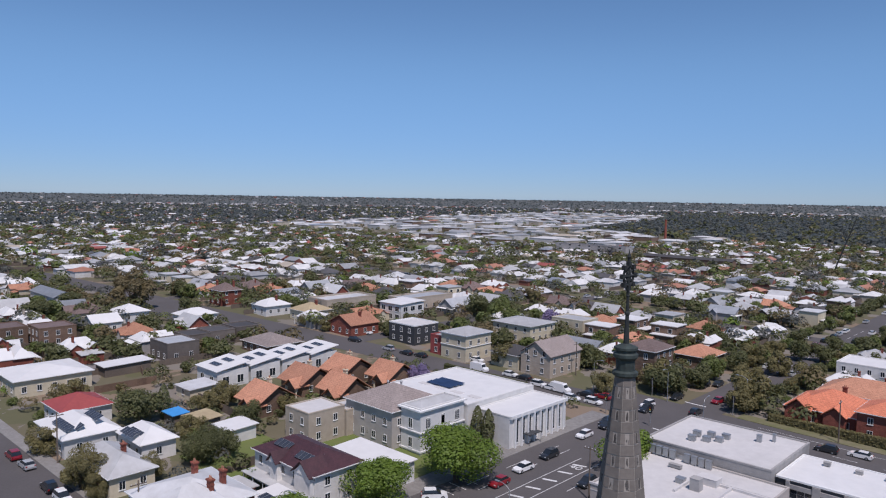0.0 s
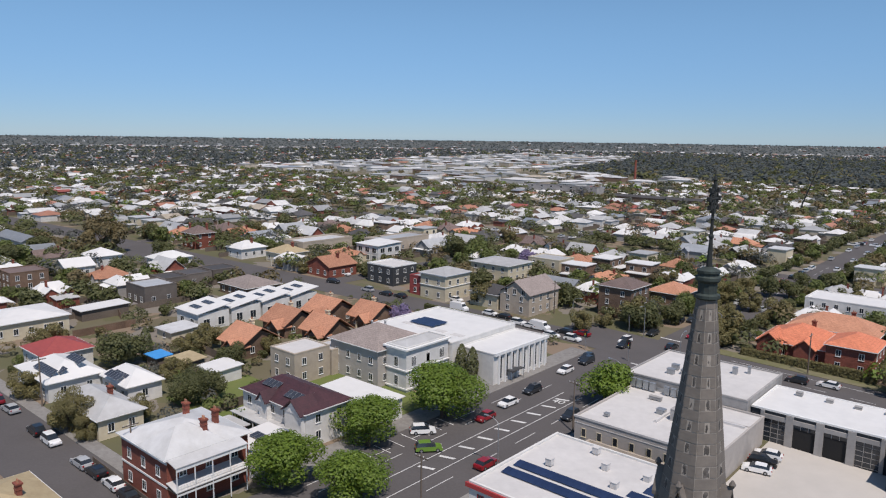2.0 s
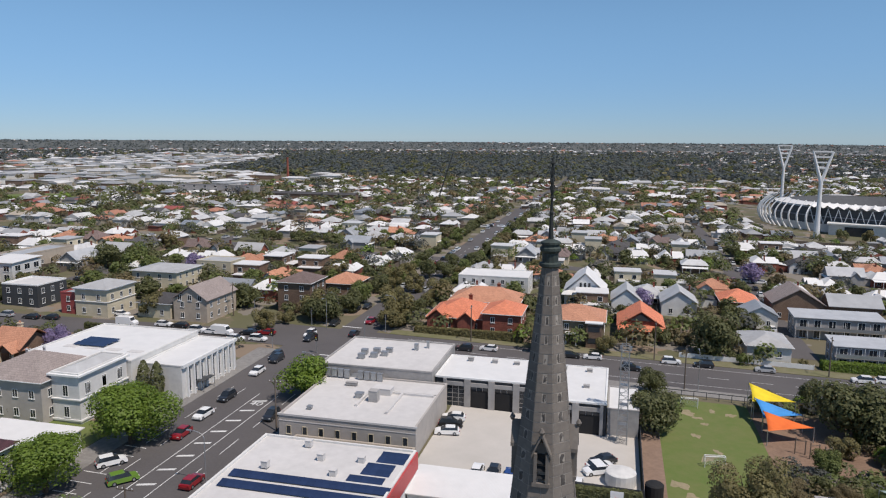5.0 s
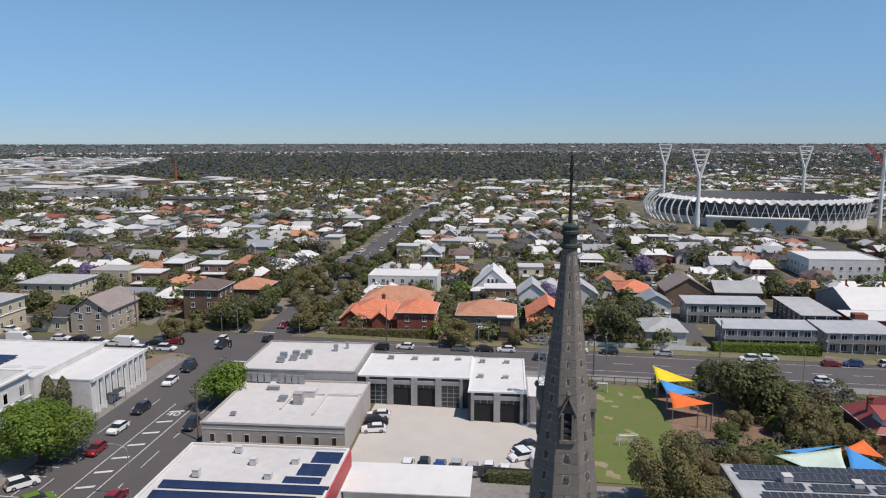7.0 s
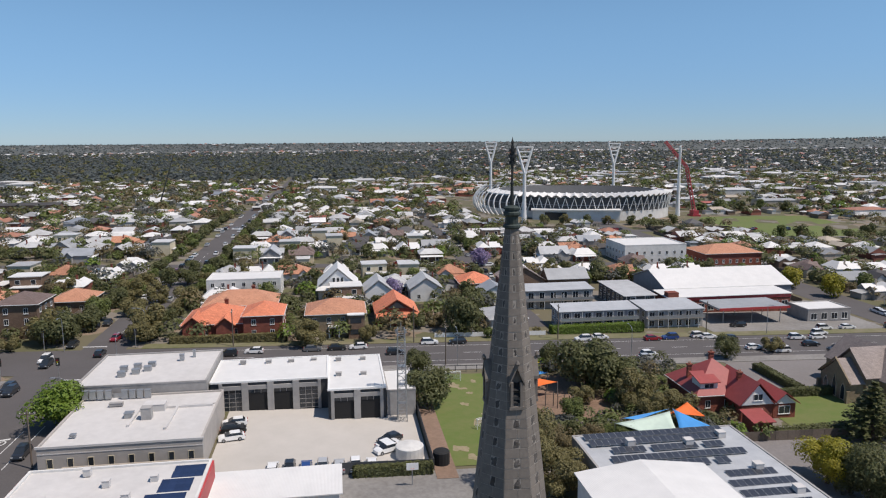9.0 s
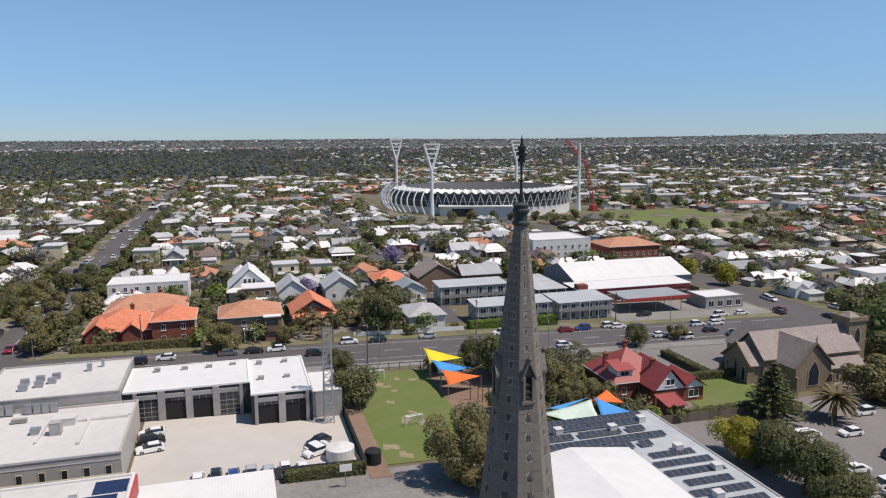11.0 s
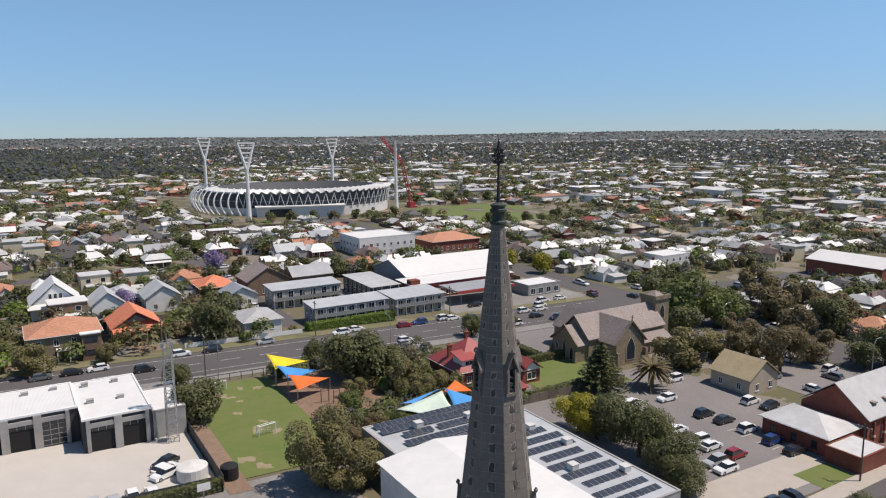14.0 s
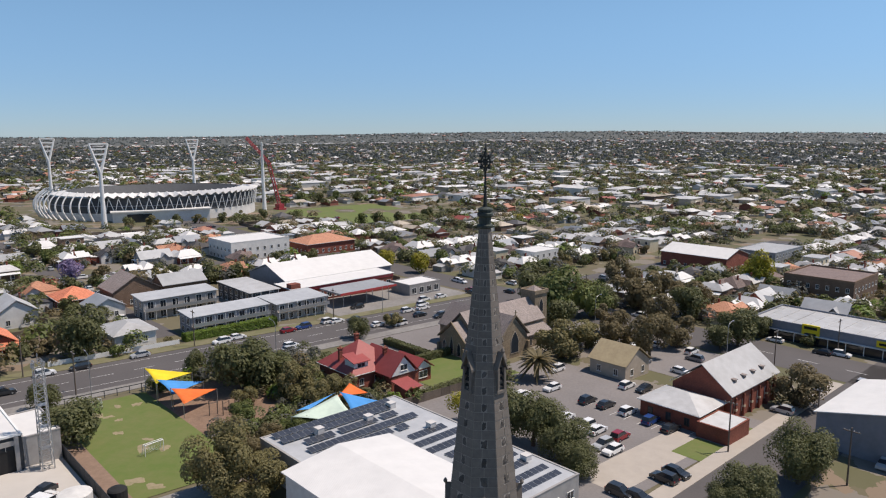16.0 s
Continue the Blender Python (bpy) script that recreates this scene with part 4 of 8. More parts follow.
house("cream_brick_house", "two-storey tan brick house with orange tiled hip roof", "house", 157, 170, -15, 0, 6.0, "church_stone", "terra_tile", "hip", 2.8, levels=(0.9, 3.7))
cb = house("white_gabled_house", "tall white house with steep gabled roof", "house", 200, 213, -13, -.5, 4.2, "trim", "white_roof", "gable", 6.0, axis="y", levels=(0.9,))
for x in (-1.3, 0, 1.3):
    window(cb, "s", x, 6.5, 5.6, .9, 1.7)
part("skirt_roof", G().add([(-7.0, -8.2, 3.4), (7.0, -8.2, 3.4), (7.0, -6.5, 4.5), (-7.0, -6.5, 4.5), (-7.0, -8.2, 3.55), (7.0, -8.2, 3.55), (7.0, -6.5, 4.65), (-7.0, -6.5, 4.65)], [(3, 2, 1, 0), (4, 5, 6, 7), (0, 1, 5, 4), (1, 2, 6, 5), (3, 0, 4, 7)]), "white_roof", cb)
og = house("orange_gable_house", "brick house with bright orange gabled roof", "house", 167, 180, 3.5, 15, 3.4, "brick", "orange_tile", "gable", 4.0, axis="y")
part("gable_screen", G().wedge(-2.6, 2.6, -6.75, -6.5, 5.0, 1.9, "y"), "dark_wall", og, "dark timber gable screen")
part("verandah_roof", G().add([(-5.9, -8.8, 2.7), (5.9, -8.8, 2.7), (5.9, -6.5, 3.7), (-5.9, -6.5, 3.7), (-5.9, -8.8, 2.85), (5.9, -8.8, 2.85), (5.9, -6.5, 3.85), (-5.9, -6.5, 3.85)], [(3, 2, 1, 0), (4, 5, 6, 7), (0, 1, 5, 4), (1, 2, 6, 5), (3, 0, 4, 7)]), "orange_tile", og)
for px in (-5.4, -2, 2, 5.4):
    part("verandah_post", G().box(px - .1, px + .1, -8.6, -8.4, -1, 2.75), "trim", og)
house("modern_house", "white and dark flat-roofed modern house", "house", 205, 218, -48, -25, 5.8, "white_wall", "white_roof", "flat", 0.3, levels=(0.8, 3.5))
house("blue_cottage", "pale weatherboard cottage with gabled iron roof", "house", 193, 205, 1.5, 10, 4.0, "trim", "pale_roof", "gable", 3.6, axis="y")
house("blue_cottage", "pale grey cottage with gabled iron roof", "house", 196, 208, 16, 26, 4.0, "white_wall", "pale_roof", "gable", 3.6, axis="y")
house("motel", "two-storey grey motel block with balcony", "motel", 184, 192, 50, 72, 5.8, "grey_wall", "grey_roof", "skillion", 0.6, levels=(0.3, 3.2), win=(1.8, 2.1), gap=3.0)
house("motel", "two-storey motel wing behind a hedge", "motel", 159.5, 167, 53.5, 76, 5.2, "steel_wall", "grey_roof", "skillion", 0.6, levels=(0.3, 2.9), win=(1.8, 1.9), gap=2.8)
house("motel", "motel reception wing with grey roof", "motel", 160, 171, 79, 96, 5.0, "grey_wall", "grey_roof", "skillion", 0.5, levels=(0.3, 2.8), win=(1.6, 1.8), gap=2.6)
house("motel", "motel rear wing with pale roof", "motel", 178, 200, 80, 90, 5.0, "dark_wall", "pale_roof", "skillion", 0.4, levels=(0.3, 2.8), win=(1.6, 1.8))
house("supermarket", "large store with broad white gabled roof", "store", 186, 211, 97, 141, 5.8, "steel_wall", "white_roof", "gable", 4.2, axis="x", sides="")
house("shop_row", "white-roofed store front with red fascia", "store", 176, 185.5, 93, 134, 5.2, "brick", "white_roof", "skillion", 0.4, sides="s", win=(2, 2.2))
# ---- south-east
house("red_roof_house", "red brick house with steep red roofs and white gables", "house", 98, 110.5, 61.5, 74, 3.4, "brick", "red_roof", "hip", 5.2, sides="s")
house("stone_church", "brown stone church with slate gabled roofs and a low tower", "church", 99, 108.8, 98.5, 124, 5.6, "church_stone", "slate", "gable", 5.0, axis="x", sides="")
house("church_hall_small", "small rendered chapel with tan shingle gabled roof", "chapel", 65, 74.5, 111.5, 121, 3.4, "tan_wall", "tan_roof", "gable", 3.6, axis="y")
house("parish_hall", "red brick hall with pale gabled roof and roof vents", "hall", 38.8, 51, 107, 127.5, 5.2, "brick", "pale_roof", "gable", 5.0, axis="x", levels=(1.2,), win=(1.0, 2.4), gap=2.8)
house("parish_annex", "brick annex with pale hip roof", "hall", 40, 52, 97, 106.8, 3.4, "brick", "pale_roof", "hip", 1.8, frame_mat="door")
house("parish_porch", "small brick block with flat pale roof", "hall", 33.5, 39.5, 95.5, 103.5, 2.9, "brick", "pale_roof", "flat", 0.1, sides="")
house("gymnasium", "grey school gymnasium roofed with solar panels", "gymnasium", 36, 77, 29.2, 56, 6.0, "grey_wall", "grey_roof", "flat", 0.15, sides="sw", levels=(3.0,), win=(1.6, 1.2))
house("white_arch_hall", "white vaulted hall roof above the gymnasium", "gymnasium", 36, 62, 25, 43, 7.0, "white_wall", "white_roof", "gable", 1.2, axis="y", sides="")
house("tyre_shop", "grey tyre shop with yellow sign boxes", "shop", 30, 66, 176, 196, 5.0, "steel_wall", "pale_roof", "flat", 0.5, sides="s")
house("grey_warehouse", "grey sheet-clad warehouse with white gabled roof", "warehouse", 2, 24, 108.5, 132, 6.4, "steel_wall", "white_roof", "gable", 2.6, axis="x", sides="")
house("white_modern_house", "white cubic two-storey house", "house", 175, 186, 210, 226, 6.4, "white_wall", "white_roof", "flat", 0.3, levels=(0.8, 3.8))
house("brick_hall", "red brick hall with pale gabled roof", "hall", 116, 146, 262, 282, 6.4, "brick", "white_roof", "gable", 3.0, axis="y")

# ---------------------------------------------------------------- trees
def leaf_mesh(name, corners, mats, index=None):
    """A mesh of loose leaves from an array of corners (n, 3, 3)."""
    n = len(corners)
    me = bpy.data.meshes.new(name)
    me.vertices.add(3 * n)
    me.vertices.foreach_set("co", np.asarray(corners, dtype=np.float32).ravel())
    me.loops.add(3 * n)
    me.loops.foreach_set("vertex_index", np.arange(3 * n, dtype=np.int32))
    me.polygons.add(n)
    me.polygons.foreach_set("loop_start", np.arange(0, 3 * n, 3, dtype=np.int32))
    me.polygons.foreach_set("loop_total", np.full(n, 3, dtype=np.int32))
    for m in mats:
        me.materials.append(MAT[m])
    if index is not None:
        me.polygons.foreach_set("material_index", np.asarray(index, dtype=np.int32))
    me.update(calc_edges=True)
    return me


def leaves(rng, centres, normals, sizes):
    """Leaf sprays: triangles facing roughly along normals."""
    n = len(centres)
    nrm = normals + rng.normal(0, 0.34, (n, 3)) + (0, 0, 0.25)
    nrm /= np.linalg.norm(nrm, axis=1)[:, None]
    t = np.cross(nrm, rng.normal(0, 1, (n, 3)))
    t /= np.linalg.norm(t, axis=1)[:, None] + 1e-9
    b = np.cross(nrm, t)
    s = sizes[:, None]
    k = rng.uniform(0.65, 1.3, (3, n, 1))
    return np.stack([centres + t * s * k[0], centres + (b * 0.87 - t * 0.5) * s * k[1], centres - (b * 0.87 + t * 0.5) * s * k[2]], axis=1)


def crown(seed, n, size, lobes=11, tall=0.8, mid=1.0, droop=0.0, gaps=False):
    """An uneven crown of radius about 1 made of leafy lobes with gaps."""
    rng = np.random.default_rng(seed)
    c = rng.normal(0, 1, (lobes, 3))
    c /= np.linalg.norm(c, axis=1)[:, None]
    c *= rng.uniform(0.35, 0.70, (lobes, 1))
    c[:, 2] *= tall
    r = rng.uniform(0.34, 0.56, lobes) * (11 / lobes) ** 0.28
    if gaps:
        c *= 1.22
        r *= 0.80
    pick = rng.integers(0, lobes, n)
    d = rng.normal(0, 1, (n, 3))
    d[:, 2] += 0.40
    d /= np.linalg.norm(d, axis=1)[:, None]
    p = c[pick] + d * (r[pick] * rng.uniform(0.72, 1.06, n))[:, None]
    p[:, 2] -= droop * np.abs(rng.normal(0, 0.2, n))
    p[:, 2] += mid
    return leaves(rng, p, d, rng.uniform(0.65, 1.25, n) * size)


def limbs(seed, r=0.075, mid=1.0):
    rnd = random.Random(seed)
    g = G().tube((0, 0, -0.1), (rnd.uniform(-.03, .03), rnd.uniform(-.03, .03), mid * 0.62), r, r * 0.62, 7)
    for i in range(5):
        a = 2 * math.pi * i / 5 + rnd.uniform(-.4, .4)
        q = (math.cos(a) * 0.22, math.sin(a) * 0.22, mid * 0.85)
        g.tube((0, 0, mid * rnd.uniform(.4, .6)), q, r * 0.5, r * 0.32, 5)
        g.tube(q, (math.cos(a) * 0.52, math.sin(a) * 0.52, mid * rnd.uniform(1.0, 1.2)), r * 0.32, r * 0.1, 4)
    return g


TREE_LABEL = {
    "bright": ("leaf_bright", "bright green broad-leaved street tree"), "dark": ("leaf_dark", "dense dark green garden tree"),
    "olive": ("leaf_olive", "olive-brown gum tree with open crown"), "rust": ("leaf_rust", "large rusty brown broad-crowned tree"),
    "green": ("leaf_green", "mid-green leafy garden tree"), "yellow": ("leaf_yellow", "yellow-green leafy elm tree in leaf"),
    "purple": ("leaf_purple", "lilac flowering jacaranda tree"),
}
TREE_KIT = {}


def tree_kit(species, variant, fine):
    key = species, variant, fine
    if key not in TREE_KIT:
        leaf, label = TREE_LABEL[species]
        seed = hash_of(species) + variant * 17
        n, size = ((900, 0.128), (2900, 0.073), (5600, 0.053), (14000, 0.0335))[fine]
        root = thing(species_name(species), label, "tree", pose(0, 0, -900), "")
        part("trunk", limbs(seed), "wood", root)
        part("crown", leaf_mesh("crown", crown(seed, n, size, (10, 13, 17, 22)[fine], 0.72 + 0.08 * variant, 0.90 if species != "bright" else 0.98, gaps=species in ("olive", "rust")), [leaf]), None, root)
        TREE_KIT[key] = [root, False]
    return TREE_KIT[key]


def hash_of(word):
    return sum(ord(c) * (i + 3) for i, c in enumerate(word))


def species_name(s):
    return {"bright": "plane_tree", "dark": "garden_tree", "olive": "gum_tree", "rust": "broad_tree", "green": "leafy_tree", "yellow": "elm_tree", "purple": "jacaranda_tree"}[s]


def put(kit, m):
    """Stand the kit's thing at m: the first time itself, then copies."""
    if not kit[1]:
        kit[0].matrix_basis = m
        kit[1] = True
        return kit[0]
    sc = kit[0].scale
    return copy_thing(kit[0], m @ Matrix.Diagonal((1 / sc.x, 1 / sc.y, 1 / sc.z, 1)))


def tree(species, u, v, r, fine=True, rnd=random.Random(11)):
    r *= 1.12 if fine else 1.0
    away = math.hypot(u + 25, v + 5)
    fine = (3 if away < 128 else 2 if away < 190 else 1) if fine else 0
    m = M(u, v, rnd.uniform(0, 360), -0.1) @ Matrix.Diagonal((r * rnd.uniform(.92, 1.1), r * rnd.uniform(.92, 1.1), r * rnd.uniform(.85, 1.12) * (.82 if species == "bright" else 1.0), 1))
    return put(tree_kit(species, rnd.randrange(3), fine), m)


TREES = {
    "bright": [(74.4, -74.0, 6.6), (57.0, -75.0, 5.4), (38.9, -73.8, 6.0), (42.5, -63.0, 5.2), (101.5, -55.0, 5.4)],
    "dark": [(106.6, 162.0, 4.8), (103.0, 136.0, 4.6), (62.5, 173.4, 3.6), (46.0, -138.6, 4.8), (46.1, -111.3, 4.2), (49.4, -111.0, 3.0), (62.4, -258.3, 5.0), (76.0, -254.0, 3.5), (62.9, -123.9, 3.2), (81.8, -215.1, 4.5), (79.8, -277.4, 4.5), (109.0, -241.9, 4.0), (163.1, -103.1, 4.0), (154.8, -74.8, 4.3), (166.4, -71.1, 2.9), (113.5, -115.6, 3.0), (174.9, -88.0, 2.9), (222.7, -62.6, 3.6), (244.5, -59.4, 3.2), (221.3, -87.9, 3.2), (195.8, -161.1, 6.0), (195.9, -175.1, 5.0), (157.8, 26.5, 6.6), (248.2, -51.2, 3.6), (225.4, -57.9, 3.6), (106.2, 10.3, 5.0), (125.9, 10.2, 3.2), (113.7, 45.0, 6.5), (109.8, 48.6, 5.0), (128.9, 41.2, 3.0), (130.5, 86.2, 3.4), (62.6, 70.5, 4.6), (55.8, 69.6, 5.0), (48.6, 68.3, 5.0), (43.8, 66.6, 3.6), (65.1, 68.8, 3.0), (85.4, 175.5, 6.0), (63.6, 153.0, 4.0), (62.3, 159.8, 5.4), (19.7, 90.4, 5.2), (19.2, 95.7, 3.6), (21.1, 76.9, 4.4), (22.6, 73.2, 3.0), (129.6, 156.2, 6.0)],
    "olive": [(50.5, -125.1, 2.6), (26.6, -134.8, 3.0), (25.6, -114.0, 3.4), (26.9, -109.3, 2.2), (35.4, -110.2, 2.6), (64.9, -137.5, 3.0), (38.6, -156.7, 3.8), (60.3, -136.7, 3.0), (131.9, -198.9, 3.2), (131.8, -189.2, 2.4), (77.8, -100.6, 1.6), (69.1, -217.9, 2.8), (73.6, -124.7, 2.5), (144.8, -120.2, 3.2), (143.0, -86.3, 2.9), (150.0, -83.3, 2.3), (156.0, -54.3, 4.3), (197.8, -60.8, 4.0), (184.2, -65.0, 3.6), (189.2, -76.1, 2.9), (149.2, -15.1, 4.0), (151.6, 0.3, 2.6), (155.3, -77.2, 4.3), (158.8, -55.9, 4.7), (202.3, -70.9, 3.6), (163.0, -8.2, 2.0), (208.1, -90.1, 3.6), (185.0, -95.5, 3.6), (73.0, 20.4, 5.5), (68.9, 23.6, 4.4), (100.9, 50.1, 3.8), (94.4, 55.7, 3.6), (135.0, 101.7, 2.6), (104.4, 40.5, 2.4), (95.0, 50.8, 3.0), (84.5, 115.4, 6.2), (87.2, 127.3, 4.0)],
    "rust": [(79.5, 128.5, 4.2), (91.5, 145.0, 4.4), (114.8, 188.0, 5.0), (104.5, 197.0, 4.6), (99.2, -268.8, 7.0), (86.5, 35.7, 2.2), (79.9, 26.8, 3.6), (102.0, 175.8, 7.0), (71.5, 131.9, 5.4), (71.8, 145.5, 5.4), (119.2, 190.9, 6.0), (86.2, 162.7, 4.6), (34.0, 125.7, 5.2), (86.8, 183.8, 6.0)],
    "green": [(176.4, -101.0, 2.7), (193.2, -161.5, 5.0), (190.6, -152.9, 4.0), (168.5, -48.7, 1.6), (206.6, -70.4, 3.6), (96.6, 36.2, 2.4), (86.0, 41.6, 2.4), (87.9, 39.3, 1.6)],
    "yellow": [(68.2, 67.4, 4.4), (95.5, 246.0, 6.2), (194.0, 163.0, 4.5), (210.2, 156.9, 4.5), (290.5, 327.8, 4.0)],
    "purple": [(199.0, 10.0, 3.6), (198.3, -141.4, 4.0), (110.5, -120.6, 3.0), (260.3, 51.7, 4.0)],
}
CARS = {
    "red": [(21.5, -135.8, 91), (79.2, -68.0, 0), (65.1, -56.8, 0), (138.6, -83.0, 90), (147.3, 75.1, 90), (157.9, -62.0, 0), (47.7, 83.7, 90), (155.9, 153.1, 0), (153.1, 77.3, 90)],
    "silver": [(21.9, -129.6, 91), (22.1, -100.5, 91), (130.8, -154.9, 90), (131.3, 66.3, 90), (181.0, -63.3, 0), (47.5, 78.3, 90), (34.1, 119.6, 0), (29.5, 150.7, 90), (12.7, 107.7, 90), (139.9, 210.7, 0), (153.7, 83.8, 90), (149.1, 36.4, 90)],
    "black": [(21.7, -117.2, 91), (22.4, -96.2, 91), (22.5, -86.0, 91), (97.2, -25.4, 80)],
    "white": [(21.9, -111.6, 91), (22.6, -91.0, 91), (111.4, -71.1, 0), (87.5, -69.0, 0), (67.0, -72.0, 40), (69.8, -22.8, 40), (136.7, -111.2, 90), (135.0, -100.3, 90), (134.7, -96.6, 90), (131.6, -87.7, 90), (133.0, -82.4, 90), (141.6, -127.7, 90), (144.0, -26.9, 90), (145.7, -2.2, 90), (148.3, 15.8, 90), (148.2, 56.3, 90), (149.5, 61.4, 90), (149.0, 89.1, 90), (147.7, 91.1, 90), (137.2, 97.9, 90), (134.3, 103.5, 90), (145.3, 115.3, 90), (149.1, 124.7, 90), (154.2, 137.3, 90), (141.2, -72.3, 0), (100.2, -25.6, 80), (93.8, -25.3, 80), (88.2, 1.0, 60), (86.4, 0.6, 62), (71.8, 94.5, 90), (53.6, 95.3, 90), (62.4, 108.3, 90), (59.7, 83.4, 90), (54.5, 82.8, 90), (52.0, 82.9, 90), (45.1, 77.7, 90), (72.6, 83.4, 90), (73.1, 86.5, 90), (79.3, 105.3, 90), (64.9, 187.1, 0), (57.7, 171.9, 0), (40.8, 171.3, 0), (81.0, 136.7, 0), (60.0, 126.5, 0), (66.5, 143.5, 90), (76.0, 141.5, 0), (78.8, 141.2, 0), (88.0, 131.5, 90), (93.5, 134.0, 90), (155.3, 173.7, 0), (168.7, 161.0, 0), (172.2, 161.4, 0), (143.7, 226.8, 0), (96.9, 167.3, 0), (168.1, 235.9, 0), (154.1, 129.9, 90), (145.2, 121.4, 90), (154.8, 91.2, 90), (133.7, 68.0, 90), (152.0, 62.5, 90), (150.8, 57.8, 90), (62.7, -223.1, 70), (66.8, -216.6, 70), (71.1, -215.9, 70), (140.2, -176.8, 70)],
    "dark": [(96.4, -69.5, 0), (90.8, -57.3, 0), (137.6, -70.8, 0), (120.2, -71.0, 0), (145.1, -61.9, 0), (137.2, -106.9, 90), (137.0, -87.2, 90), (132.5, -142.2, 90), (131.2, -147.2, 90), (142.2, -32.7, 90), (145.2, -7.3, 90), (148.2, 23.0, 90), (145.7, 95.8, 90), (141.2, 106.0, 90), (138.9, 114.9, 90), (140.3, 6.5, 90), (152.7, -70.4, 0), (173.3, -68.5, 0), (169.4, -70.5, 0), (122.0, -72.1, 0), (191.3, -64.3, 0), (90.4, 1.4, 60), (62.4, 94.2, 90), (58.5, 95.0, 90), (58.8, 109.2, 90), (43.7, 94.0, 90), (33.9, 75.2, 0), (33.6, 78.3, 0), (35.7, 65.9, 0), (33.1, 66.7, 0), (44.8, 169.5, 0), (152.5, 149.9, 0), (145.5, 161.8, 0), (107.8, 173.5, 0), (158.8, 106.2, 90), (134.2, 118.7, 90), (130.1, -170.5, 70)],
    "green": [(62.8, -66.8, 40)],
    "steel": [(63, 138.5, 0), (69.5, 126.5, 90), (90.5, 139.0, 90)],
    "van": [(134.0, -120.2, 90), (134.8, -93.3, 90)],
    "grey": [(144.7, -13.2, 90)],
    "blue": [(148.0, 80.3, 90), (48.2, 94.6, 90)],
}


for kind_of, spots in TREES.items():
    for u, v, r in spots:
        tree(kind_of, u, v, r)


def layered_conifer(name, label, u, v, r, h, tiers, leaf, seed):
    """A conifer with a straight trunk and drooping whorls."""
    rng = np.random.default_rng(seed)
    root = thing(name, label, "tree", M(u, v))
    g = G().tube((0, 0, -0.3), (0, 0, h * 0.97), r * 0.07, 0.05, 7)
    cs, ns = [], []
    for k in range(tiers):
        f = k / (tiers - 1)
        z, rr = h * (0.14 + 0.84 * f), r * (1 - f) ** 0.8 + 0.15
        arms = 13 if f < 0.7 else 8
        for i in range(arms):
            a = 2 * math.pi * (i + rng.uniform(-.3, .3)) / arms
            L = rr * rng.uniform(.8, 1.1)
            g.tube((0, 0, z), (math.cos(a) * L * .8, math.sin(a) * L * .8, z - 0.06 * L), 0.06, 0.02, 4)
            for q in np.linspace(0.25, 1, 7):
                for _ in range(4):
                    cs.append((math.cos(a) * L * q + rng.normal(0, .16), math.sin(a) * L * q + rng.normal(0, .16), z - 0.1 * L * q + rng.normal(0, .14)))
                    ns.append((0, 0, 1))
    part("trunk", g, "wood", root)
    part("crown", leaf_mesh("crown", leaves(rng, np.array(cs), np.array(ns, float), rng.uniform(.26, .5, len(cs))), [leaf]), None, root)


layered_conifer("cedar_tree", "dark spreading cedar beside the church", 81.6, 85.7, 6.2, 11, 11, "leaf_dark", 3)
tree("green", 112, 149.5, 8.2)
tree("green", 106.5, 155.5, 6.0)
for i, (u, v) in enumerate(((51.3, -138.7), (92.1, -84.4), (92.2, -81.6))):
    rng = np.random.default_rng(40 + i)
    n = 700
    f, a = rng.uniform(0, 1, n), rng.uniform(0, 2 * math.pi, n)
    rr = 1.25 * np.sin(np.pi * np.clip(f * 0.92 + 0.08, 0, 1)) ** 0.6
    c = np.stack([rr * np.cos(a), rr * np.sin(a), 0.4 + f * 7.2], axis=1)
    root = thing("cypress_tree", "slender dark green columnar cypress", "tree", M(u, v), "cypresses")
    part("trunk", G().tube((0, 0, -.3), (0, 0, 4), .14, .05), "wood", root)
    part("crown", leaf_mesh("crown", leaves(rng, c, np.stack([np.cos(a), np.sin(a), 0.4 + 0 * a], axis=1), rng.uniform(.2, .34, n)), ["leaf_dark"]), None, root)


def palm(u, v, h=4.6, r=4.7):
    rnd = random.Random(8)
    root = thing("palm_tree", "date palm with broad arching fronds in the car park", "tree", M(u, v))
    part("trunk", G().lathe([(0.5, -0.3), (0.42, 1), (0.4, h - 0.8), (0.62, h - 0.2), (0.3, h + 0.3)], 10), "wood", root)
    for i in range(110):
        a, lift = rnd.uniform(0, 2 * math.pi), rnd.uniform(-0.7, 1.25)
        g = G()
        pts = []
        for k in range(7):
            q = k / 6
            pts.append(Vector((math.cos(a) * r * q * math.cos(lift * .6), math.sin(a) * r * q * math.cos(lift * .6), h + math.sin(lift) * r * q * 0.9 - 2.0 * q * q)))
        side = Vector((-math.sin(a), math.cos(a), 0))
        for k in range(6):
            w0, w1 = 0.34 * math.sin(math.pi * (k / 6 * .9 + .08)), 0.34 * math.sin(math.pi * ((k + 1) / 6 * .9 + .08))
            dn = Vector((0, 0, -0.28))
            g.add([pts[k], pts[k + 1], pts[k + 1] + side * w1 + dn * w1, pts[k] + side * w0 + dn * w0], [(0, 1, 2, 3)])
            g.add([pts[k], pts[k + 1], pts[k + 1] - side * w1 + dn * w1, pts[k] - side * w0 + dn * w0], [(0, 1, 2, 3)])
        part("frond", g, "leaf_rust", root)


